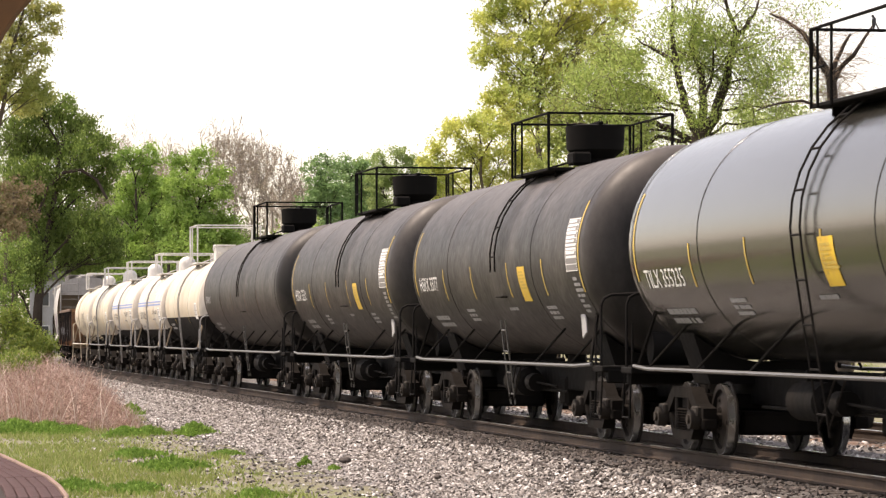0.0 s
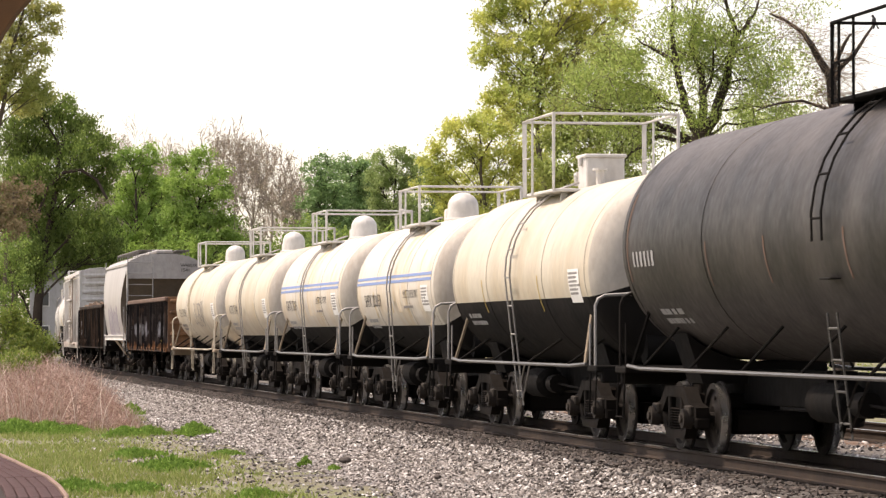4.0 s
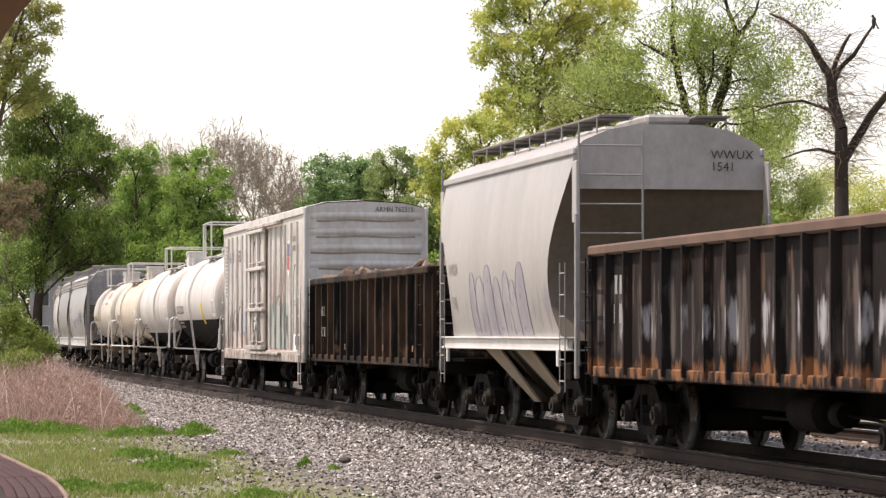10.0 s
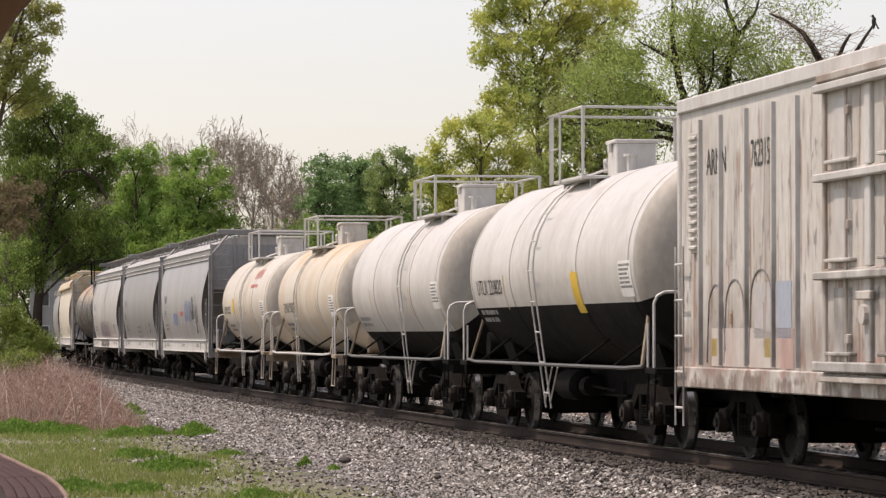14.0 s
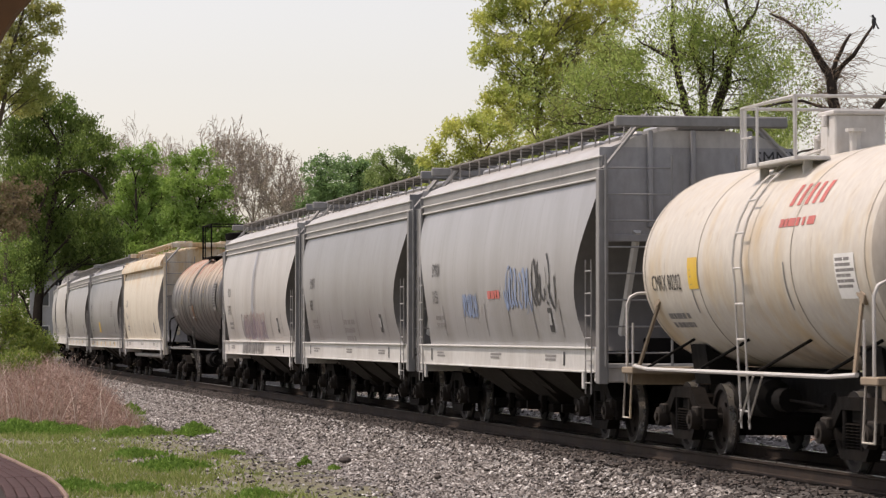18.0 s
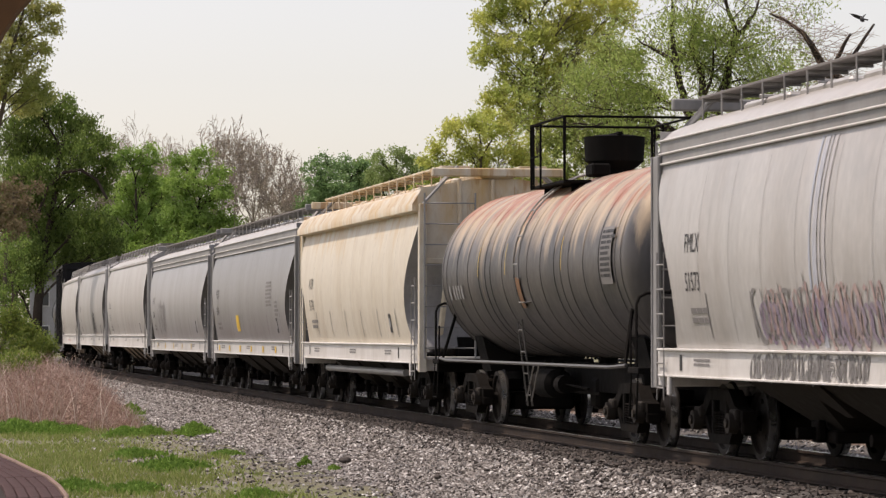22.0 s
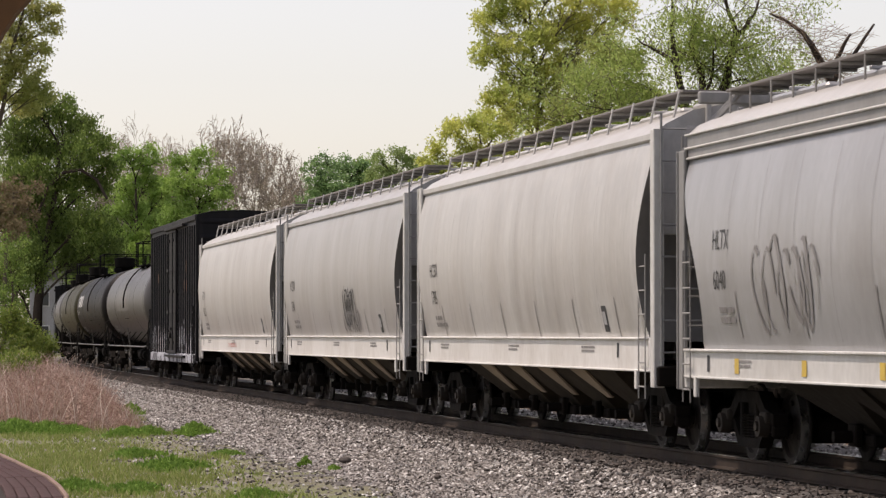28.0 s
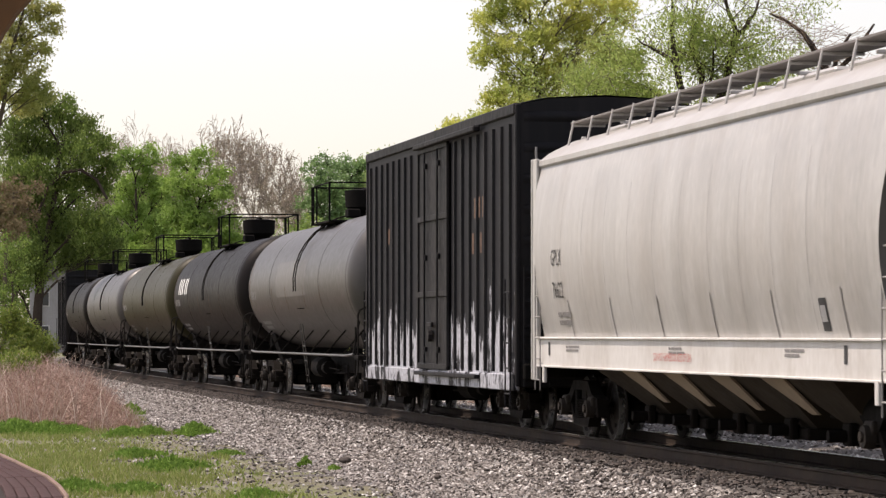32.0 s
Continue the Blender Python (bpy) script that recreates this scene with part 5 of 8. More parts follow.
car, w = gondola_car("rusty black ribbed gondola car with flaking grey paint", J["g1"] - J["h0"] - 0.1, RUST_BLACK, 15, inner=RUST_ORANGE, top_mat=RUST_BROWN)
mark(car, w, 6.9, 7.05, 1.2, 1.34, OCHRE, "reflector")
bars(car, lambda u, v: Vector((u, -1.43, v)), -6.9, 2.1, 0.9, 0.26, 1, DECAL_GREY, 34)
bars(car, lambda u, v: Vector((u, -1.43, v)), -6.9, 1.7, 1.3, 0.26, 1, DECAL_GREY, 35)
run(car, J["g1"], J["h0"])

car, w = hopper_car("short grey two-bay covered hopper with a taupe lower end", J["h0"] - J["g2"] - 0.1, HOP_SHORT, SILL_WHITE, 2, HOP_SHORT, "short", zs=1.5, ztop=4.62, sill_h=0.2, inset=1.25, end_mat=TAUPE, posts=9, eave=4.2, gap=0.55)
le = car["le"]
lettering(car, "WWUX\n1541", 0.185, lambda u, v: Vector((le + 0.035, u + 0.62, 4.12 + v)), INK, 1.0)
HOP_MARKS = (car, w)
lettering(car, "WWUX", 0.3, lambda u, v: w(u - le + 1.35, v + 2.55), INK_SOFT, 0.8)
lettering(car, "1541", 0.3, lambda u, v: w(u - le + 1.4, v + 1.98), INK_SOFT, 0.8)
for x in (-0.9, 1.7):
    # broad slope face of a hopper bay, narrowing to its gate, painted in a lit tone
    plate = [(x - 1.15, -1.39, 1.36), (x + 0.25, -1.39, 1.36), (x + 0.75, -0.8, 0.45), (x + 0.35, -0.8, 0.45)]
    r = Shape()
    r.add(plate + [(a, b + 0.04, c) for a, b, c in plate], [(0, 1, 2, 3), (4, 5, 6, 7), (0, 1, 5, 4), (1, 2, 6, 5), (2, 3, 7, 6), (3, 0, 4, 7)])
    part("slope_plate", r, BRACE_TAN, car, "tan slope plate coloured as a lit chute face")
run(car, J["h0"], J["g2"])

car, w = gondola_car("dark ribbed gondola car heaped with scrap iron", J["g2"] - J["r1"] - 0.1, RUST_DARK, 17, load=True, inner=RUST_DARK)
lettering(car, "NB X", 0.3, lambda u, v: w(u - 5.8, v + 1.95), DECAL_GREY, 0.8)
lettering(car, "427 82", 0.3, lambda u, v: w(u - 5.8, v + 1.5), DECAL_GREY, 0.8)
for x in (-2.2, 3.0, 6.6):
    mark(car, w, x, x + 0.14, 1.22, 1.34, RUST_ORANGE, "reflector")
run(car, J["g2"], J["r1"])

L = J["r1"] - J["b1"] - 0.1
car, w = house_car("refrigerator_car", "rust-stained white refrigerator car with plug door and graffiti", "refrigerator car", L, 0.95, 4.5, REEFER, REEFER_END, REEFER_END, [-7.5, -6.5, -5.3, -4.1, -3.1, 2.2, 3.2, 4.3, 5.1, 6.3, 7.4], -0.25, 3.2, 9, 0.14)
emb = part("emblem", Shape().prism([(5.45, 3.72), (5.55, 3.78), (5.7, 3.72), (5.85, 3.78), (5.95, 3.72), (5.95, 3.2), (5.85, 3.0), (5.7, 2.92), (5.55, 3.0), (5.45, 3.2)], -1.446, -1.437), DECAL, car, "faded shield-shaped emblem")
part("emblem_field", Shape().prism([(5.47, 3.7), (5.55, 3.76), (5.7, 3.7), (5.85, 3.76), (5.93, 3.7), (5.93, 3.42), (5.47, 3.42)], -1.45, -1.446), INK_SOFT_BLUE, emb)
for k in range(4):
    part("emblem_stripe", Shape().prism([(5.49 + k * 0.115, 3.41), (5.55 + k * 0.115, 3.41), (5.55 + k * 0.115, 3.08), (5.49 + k * 0.115, 3.1)], -1.452, -1.446), RED, emb)
bars(car, w, 6.45, 3.75, 0.75, 0.13, 2, INK_SOFT, 41)
lettering(car, "ARMN", 0.46, lambda u, v: w(u - 7.25, v + 3.5), INK, 0.75)
lettering(car, "762315", 0.46, lambda u, v: w(u - 5.15, v + 3.5), INK, 0.62)
lou = part("louvre", Shape().box((-7.75, -1.45, 3.3), (0.34, 0.05, 1.5), 0.01), REEFER_TRIM, car, "white louvred vent panel")
for k in range(14):
    part("slat", Shape().box((-7.75, -1.48, 2.62 + k * 0.105), (0.32, 0.05, 0.045), 0.01), REEFER, lou)
rr = random.Random(9)
for x, wd, v0, v1 in ((2.5, 0.26, 1.5, 3.75), (4.42, 0.4, 1.6, 4.0), (2.95, 0.12, 2.3, 3.4), (-4.6, 0.12, 1.3, 2.2), (-6.1, 0.1, 1.3, 2.0), (3.7, 0.12, 2.2, 3.2), (0.2, 0.16, 1.3, 2.3)):
    u = x
    while u < x + wd:
        q = rr.uniform(0.025, 0.07)
        a0 = v0 + rr.random() * (v1 - v0) * 0.55
        mark(car, w, u, u + q, a0, a0 + rr.uniform(0.2, 0.95) * (v1 - a0), RUST_RUN, "rust_run", "orange rust run down the side", 6)
        u += q + rr.uniform(0.0, 0.03)
for x in (-7.0, -4.55, 4.2, 6.85):
    mark(car, w, x, x + 0.26, 1.28, 1.5, OCHRE, "reflector")
mark(car, w, 5.25, 5.5, 1.5, 2.0, INK, "data_panel")
mark(car, w, -5.0, -3.4, 1.5, 2.15, PALE_SPRAY, "graffiti", "faded pale blue graffiti patch")
mark(car, w, 1.7, 5.6, 1.2, 2.3, TEAL, "graffiti", "faded pale green graffiti patch")
mark(car, w, -7.0, -3.3, 1.16, 1.62, PINK_WASH, "graffiti", "faded pink graffiti wash")
for xc, zt, hw in ((-5.9, 2.2, 0.42), (-4.7, 2.3, 0.46), (-6.8, 2.15, 0.36), (2.7, 2.35, 0.4), (3.75, 2.5, 0.45), (4.7, 2.3, 0.35), (6.9, 3.2, 0.3)):
    # sprayed outline: an arch with legs
    arc = [(xc + hw * math.cos(a), zt - 0.35 + 0.35 * math.sin(a)) for a in np.linspace(math.pi, 0, 11)]
    arc = [(xc - hw - 0.08, 1.2)] + arc + [(xc + hw + 0.12, 1.35)]
    g = Shape()
    for (xa, za), (xb, zb) in zip(arc, arc[1:]):
        g.tube((xa, -1.432, za), (xb, -1.432, zb), 0.014, n=4)
    part("graffiti", g, INK_SOFT, car, "thin dark sprayed outline")
mark(car, w, 6.6, 7.5, 1.15, 1.55, DECAL, "data_panel")
bars(car, w, 6.45, 2.3, 0.5, 0.05, 2, DECAL_GREY, 43)
lettering(car, "ARMN 762315", 0.165, lambda u, v: Vector((L / 2 - 0.75 + 0.036, u + 0.22, 4.4 + v)), INK, 0.9)
run(car, J["r1"], J["b1"])

slurry(J["b1"], J["b2"], "clean white tank car with black belly and boxy manway", 17, WHITE_CLEAN, BELLY, -0.6, short=2.6, text="UTLX 220820", dome="box", dome_mat=WHITE_CLEAN, r=1.48, zc=2.55, top_z=1.05, rail=WHITE_CLEAN, lad=-0.4)
mark(CARS[-1][0], on_tank(1.48, 2.55), 2.1, 2.6, -0.72, -0.1, YELLOW, "placard")
slurry(J["b2"], J["o1"], "white tank car with dark belly and railed top", 18, WHITE_CLEAN, BELLY, -0.95, short=2.6, dome="box", r=1.42, zc=2.5, rail=WHITE_CLEAN, lad=1.5)
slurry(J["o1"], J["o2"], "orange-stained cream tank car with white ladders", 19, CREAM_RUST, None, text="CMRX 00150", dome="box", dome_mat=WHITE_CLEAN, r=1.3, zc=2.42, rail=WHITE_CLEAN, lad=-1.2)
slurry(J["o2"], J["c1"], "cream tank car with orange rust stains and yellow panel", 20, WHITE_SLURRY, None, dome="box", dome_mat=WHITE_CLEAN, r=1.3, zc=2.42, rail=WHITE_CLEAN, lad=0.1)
c20, w20 = CARS[-1][0], on_tank(1.3, 2.42)
mark(c20, w20, -2.7, -2.2, -0.3, 0.1, YELLOW, "placard")
bars(c20, w20, 1.6, 0.62, 1.6, 0.3, 1, RED, 45)
bars(c20, w20, 1.5, 0.36, 1.5, 0.1, 1, RED, 46)
lettering(c20, "CMRX 80202", 0.3, lambda u, v: w20(u - 4.7, v - 0.3), INK, 0.95)


def grain(front, back, label, paint, sill, seed, text=None, bays=3, kind="curved", roof=None, posts=16, extra=None, **kw):
    L = front - back
    zsill = kw.get("zs", 1.36)
    car, w = hopper_car(label, L - 0.1, paint, sill, bays, roof, kind, posts=posts, **kw)
    if text:
        for row, line in enumerate(text.split("\n")):
            lettering(car, line, 0.34, lambda u, v: w(u - L / 2 + 2.65, v + 2.56 - 0.48 * row), INK, 0.88)
        bars(car, w, -L / 2 + 2.8, 1.8, 0.9, 0.07, 2, INK_SOFT, seed)
    else:
        bars(car, w, -L / 2 + 3.0, 2.95, 0.7, 0.2, 1, INK_SOFT, seed)
        bars(car, w, -L / 2 + 3.0, 2.55, 0.6, 0.2, 1, INK_SOFT, seed + 9)
    for i in range(1, int((L - 3.2) / 1.45)):
        x = -L / 2 + 1.9 + i * 1.45
        mark(car, w, x, x + 0.01, zsill + 0.1, 3.6, SEAM_GREY, "panel_seam", nv=12)
    n = 6
    for i in range(n):
        x = -L / 2 + 3.6 + i * (L - 6.6) / (n - 1)
        mark(car, w, x, x + 0.045, 1.5, 2.05, INK_SOFT, "stripe", nv=3)
    mark(car, w, L / 2 - 3.88, L / 2 - 3.6, 1.58, 1.94, INK, "data_panel", "dark consolidated data panel")
    mark(car, lambda u, v: w(u, v, 0.014), L / 2 - 3.84, L / 2 - 3.64, 1.68, 1.86, DECAL_GREY, "decal")
    ws = lambda u, v: Vector((u, -1.492, v))
    for i, x in enumerate((-L * 0.34, -L * 0.03, L * 0.24)):
        bars(car, ws, x, zsill - 0.15, 0.8, 0.032, 2, INK_SOFT, seed + 20 + i)
    for x in (-L / 2 + 2.0, L / 2 - 3.0):
        mark(car, ws, x, x + 0.12, zsill - 0.27, zsill - 0.07, INK, "reflector", nv=2)
    run(car, front, back)
    return car, w


def scribble(car, w, u0, v0, width, height, mat, seed, name="graffiti"):
    """Sprayed letters: each a bent ribbon laid on the side."""
    rnd = random.Random(seed)
    u = u0
    while u < u0 + width:
        a = rnd.uniform(0.2, 0.34) * height
        b = rnd.uniform(0.38, 0.5) * height
        turn, start, lean = rnd.choice((4.0, 4.8, 5.6, 3.4)), rnd.uniform(0, 6.3), rnd.uniform(-0.3, 0.3)
        mid = v0 + height * rnd.uniform(0.42, 0.58)
        pts = []
        for k in range(13):
            t = start + turn * k / 12
            y = b * math.sin(t) * (1 + 0.2 * math.sin(2 * t + seed))
            pts.append((u + a * math.cos(t) + lean * y, mid + y))
        t = rnd.uniform(0.025, 0.05)
        s = Shape()
        s.grid(lambda p, q: w(pts[round(p * 12)][0] + t * (q - 0.5) * 2, pts[round(p * 12)][1] + t * (q - 0.5) * 1.2, 0.011), 12, 1)
        part(name, s, mat, car)
        if rnd.random() < 0.5:
            s = Shape()
            x, z0, z1 = u + rnd.uniform(-0.5, 0.5) * a, v0 + rnd.uniform(0, 0.3) * height, v0 + rnd.uniform(0.7, 1.1) * height
            s.grid(lambda p, q: w(x + 0.1 * math.sin(3 * q) + t * p, z0 + (z1 - z0) * q, 0.012), 1, 5)
            part(name, s, mat, car)
        u += a * rnd.uniform(1.2, 1.9)


tilx, w_tilx = CARS[8][0], on_tank(1.34, 2.46)
scribble(tilx, lambda u, v, lift=0: w_tilx(u, v), -0.2, -0.75, 2.3, 0.9, INK_SOFT, 33)


def washed_letters(car, w):
    """Tall arched letters: a thin grey wash inside a mauve outline."""
    rnd = random.Random(21)
    u = -2.3
    while u < 2.5:
        wd, top = rnd.uniform(0.5, 0.95), rnd.uniform(2.35, 2.68)
        lean = rnd.uniform(-0.12, 0.12)

        def at(a, b, lift):
            return w(u + wd * (a + lean * b), 1.5 + (top - 1.5) * b * (1 - 0.5 * abs(2 * a - 1) ** 3), lift)
        g = Shape()
        g.grid(lambda a, b: at(a, b, 0.008), 8, 8)
        part("graffiti", g, SPRAY_WASH, car, "thin grey sprayed wash")
        o = Shape()
        edge = [(0, b) for b in np.linspace(0, 1, 8)] + [(a, 1) for a in np.linspace(0.1, 0.9, 8)] + [(1, b) for b in np.linspace(1, 0.1, 8)]
        for (a0, b0), (a1, b1) in zip(edge, edge[1:]):
            o.tube(at(a0, b0, 0.008), at(a1, b1, 0.008), rnd.uniform(0.003, 0.008), n=4)
        for _ in range(2):
            a0, b1 = rnd.uniform(0.3, 0.7), rnd.uniform(0.4, 0.8)
            o.tube(at(a0, 0.1, 0.008), at(a0 + 0.1, b1, 0.008), 0.006, n=4)
        part("graffiti", o, MAUVE, car, "mauve sprayed outline")
        u += wd * rnd.uniform(0.85, 1.05)


washed_letters(*HOP_MARKS)
car, w = grain(J["c1"], J["c2"], "light grey covered hopper with black and blue graffiti", GREY_HOP, SILL_GREY, 51, "SMNX\n1156")
lettering(car, "SMNX\n1156", 0.26, lambda u, v: Vector((car["le"] + 0.1, u + 0.78, 3.95 + v)), INK, 0.95)
scribble(car, w, 3.6, 1.95, 1.5, 0.75, INK, 3)
scribble(car, w, 1.3, 1.95, 2.0, 0.6, SOFT_BLUE, 4)
scribble(car, w, -2.6, 1.85, 1.3, 0.35, SOFT_BLUE, 5)
bars(car, w, -0.3, 2.12, 0.9, 0.13, 1, RED, 55)
car, w = grain(J["c2"], J["c3"], "mid grey covered hopper with faded lettering", GREY_MID, SILL_GREY, 52, "SMNX\n888")
bars(car, w, -0.6, 1.75, 1.6, 0.1, 4, INK_SOFT, 56)
car, w = grain(J["c3"], J["rt"], "light grey covered hopper streaked white, with graffiti", GREY_WHITE, SILL_WHITE, 53, "FMLX\n51573")
for u, q, v0 in ((-0.3, 0.07, 1.6), (-0.14, 0.16, 1.4), (0.1, 0.05, 1.9), (0.24, 0.1, 1.5)):
    mark(car, w, u, u + q, v0, 3.7, PALE_SPRAY, "paint_streak", "pale paint streak down the side", nv=10)
scribble(car, w, -2.6, 1.42, 2.6, 0.75, INK_SOFT, 8)
scribble(car, w, -2.2, 1.45, 4.4, 0.6, FADED_RED, 18)
scribble(car, w, -2.4, 1.42, 4.8, 0.5, MAUVE, 28)
scribble(car, lambda u, v, lift=0: Vector((u, -1.493, v)), -3.0, 1.02, 4.5, 0.3, INK_SOFT, 38)

L = J["rt"] - J["ac"]
car = tank_car("old ribbed black tank car with rust-streaked top", L - 0.1, 1.42, 2.6, RUSTY_TANK, rib=14, dome="drum", top_z=1.0, ladder_x=0.1, ladder_mat=PIPE_GREY)
w = on_tank(1.42, 2.6, 0.026)
bars(car, w, -L / 2 + 2.3, -0.45, 1.5, 0.24, 1, DECAL_GREY, 61)
mark(car, w, -0.35, -0.05, -0.65, -0.15, RUST_ORANGE, "placard")
mark(car, w, L / 2 - 2.9, L / 2 - 2.2, -0.35, 0.45, INK_SOFT, "data_panel", "grey printed data table")
bars(car, on_tank(1.42, 2.6, 0.03), L / 2 - 2.86, 0.36, 0.6, 0.045, 9, INK, 63)
for x in (-3.6, -1.2, 3.2):
    mark(car, w, x, x + 0.04, -0.1, 0.4, OCHRE, "stripe")
run(car, J["rt"], J["ac"])

grain(J["ac"], J["d1"], "tan covered hopper washed with rust below the roof", TAN_RUST, SILL_WHITE, 62, "ACFX\n51740", kind="tan", eave=3.85, gap=0.6, roof=TAN_RUST, end_mat=GREY_HOP)
car, w = grain(J["d1"], J["d2"], "long grey covered hopper with yellow reflectors", GREY_MID, SILL_GREY, 63, "SHQX\n42040", bays=4, posts=20)
for i in range(6):
    mark(car, lambda u, v: Vector((u, -1.494, v)), -7.5 + i * 2.6, -7.2 + i * 2.6, 1.08, 1.24, YELLOW, "reflector", nv=2)
mark(car, w, -2.6, -1.9, 1.62, 2.05, YELLOW, "placard")
bars(car, w, 4.4, 2.8, 1.1, 0.055, 7, INK_SOFT, 163)
bars(car, w, 6.1, 2.3, 0.6, 0.06, 4, INK_SOFT, 164)
car, w = grain(J["d2"], J["d3"], "long light grey covered hopper with pale graffiti", GREY_HOP, SILL_GREY, 64, "HLTX\n6040", bays=4, posts=20)
scribble(car, w, -5.6, 1.6, 2.6, 0.95, INK_SOFT, 12)
for i in range(5):
    mark(car, lambda u, v: Vector((u, -1.494, v)), -7.0 + i * 2.9, -6.8 + i * 2.9, 1.08, 1.26, OCHRE, "reflector", nv=2)
grain(J["d3"], J["d4"], "long off-white covered hopper with rounded sides", GREY_WHITE, SILL_WHITE, 65, "HCBX\n1785", bays=5, kind="wide", posts=14, zs=1.5, sill_h=0.45, ztop=4.58, eave=4.13, inset=0.5, gap=0.95)
car, w = grain(J["d4"], J["d5"], "long pale grey covered hopper with dark graffiti", GREY_WARM, SILL_WHITE, 66, "HCBX\n1540", bays=5, kind="wide", posts=14, zs=1.5, sill_h=0.45, ztop=4.58, eave=4.13, inset=0.5, gap=0.95)
scribble(car, w, 1.6, 1.6, 1.5, 0.95, INK, 14)
scribble(car, w, 1.3, 1.58, 2.0, 0.5, INK_SOFT, 15)
car, w = grain(J["d5"], J["bx"], "long off-white covered hopper with pale sill", GREY_WHITE, SILL_WHITE, 67, "GPLX\n76622", bays=5, kind="wide", posts=14, zs=1.5, sill_h=0.45, ztop=4.58, eave=4.13, inset=0.5, gap=0.95)
lettering(car, "DO NOT HAMMER ON SIDES OF CAR", 0.15, lambda u, v: Vector((u - 1.4, -1.5, 1.2 + v)), RED, 0.8)

L = J["bx"] - J["e1"] - 0.1
car, w = house_car("boxcar", "black ribbed boxcar with peeling silver lower side", "boxcar", L, 0.72, 5.2, BOX_FLAKE, BOX_BLACK, BOX_BLACK, [-7.4 + 0.72 * i for i in range(8)] + [2.4 + 0.72 * i for i in range(8)], 0.3, 3.1, 9, 0.12)
bars(car, w, -5.5, 3.3, 1.2, 0.3, 1, RUST_BROWN, 71)
bars(car, w, 3.6, 3.5, 1.5, 0.35, 2, RUST_BROWN, 72)
run(car, J["bx"], J["e1"])

for k, (a, b) in enumerate((("e1", "e2"), ("e2", "e3"), ("e3", "e4"), ("e4", "e5"), ("e5", "b9"))):
    paint = (GREY_BLACK, SOOT_BLACK, OLIVE_DARK, GREY_BLACK, SOOT_BLACK)[k]
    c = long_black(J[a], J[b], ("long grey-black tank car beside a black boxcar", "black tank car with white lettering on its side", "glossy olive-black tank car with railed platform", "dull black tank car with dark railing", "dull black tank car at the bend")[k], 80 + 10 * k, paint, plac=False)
    if k == 0:
        mark(c, on_tank(1.53, 2.74), -3.2, 2.2, -0.3, 0.55, GREY_BLACK_LIGHT, "paint_patch", "grey repainted rectangle")
    if k == 1:
        bars(c, on_tank(1.53, 2.74), -7.5, 0.05, 2.6, 0.5, 1, DECAL, 90)
L = J["b9"] - J["zz"] - 0.1
car, w = house_car("boxcar", "dark boxcar at the tail of the train", "boxcar", L, 0.75, 4.7, BOX_BLACK, BOX_BLACK, BOX_BLACK, [-7 + 0.8 * i for i in range(6)] + [3 + 0.8 * i for i in range(6)], 0.0, 3.4, 9, 0.12)
run(car, J["b9"], J["zz"])

# ---- ground, track beds and rails ----
FLOOR = -0.6
TRACK_GAP = 5.2


def strip(name, rows, s_list, mat, wobble=0.0, seed=0):
    """A long sheet along the line; rows are (side, z)."""
    rng = np.random.default_rng(seed)
    vs, n = [], len(rows)
    for s in s_list:
        for side, z in rows:
            x, y = on_line(s, side + (rng.normal() * wobble if wobble else 0))
            vs.append((x, y, z + (rng.normal() * 0.012 if wobble else 0)))
    q = [(i * n + j, i * n + j + 1, (i + 1) * n + j + 1, (i + 1) * n + j) for i in range(len(s_list) - 1) for j in range(n - 1)]
    return fast_mesh(name, np.array(vs), np.array(q), mat, True)


g = new("ground", fast_mesh("ground", np.array([(-2500.0, -2500, FLOOR), (2500, -2500, FLOOR), (2500, 2500, FLOOR), (-2500, 2500, FLOOR)]), np.array([[0, 1, 2, 3]]), SOIL))
tagged(g, "rough grassy trackside ground with bare soil", "ground", kind="structure")
coarse = list(np.arange(-540, 0, 12.0)) + list(np.arange(0, 150, 1.5)) + list(np.arange(150, 690, 12.0))
bed = new("track_bed", strip("track_bed", [(-10.2, FLOOR - 0.05), (-9.0, FLOOR + 0.02), (-8.0, -0.24), (-3.2, -0.22), (-2.2, -0.34), (-1.8, -0.22), (1.75, -0.21), (1.95, -0.25), (2.75, FLOOR + 0.03), (3.2, FLOOR + 0.012)], coarse, GRAVEL))
tagged(bed, "grey crushed-stone bed under two railway tracks", "track bed", kind="structure")
apron = new("gravel_apron", strip("gravel_apron", [(3.15, FLOOR + 0.014), (3.9, FLOOR + 0.01), (4.6, FLOOR + 0.006), (5.4, FLOOR - 0.02)], list(np.arange(20, 150, 0.7)), GRAVEL, 0.22, 3))
tagged(apron, "thin spill of gravel thinning out into grass", "gravel", kind="structure")


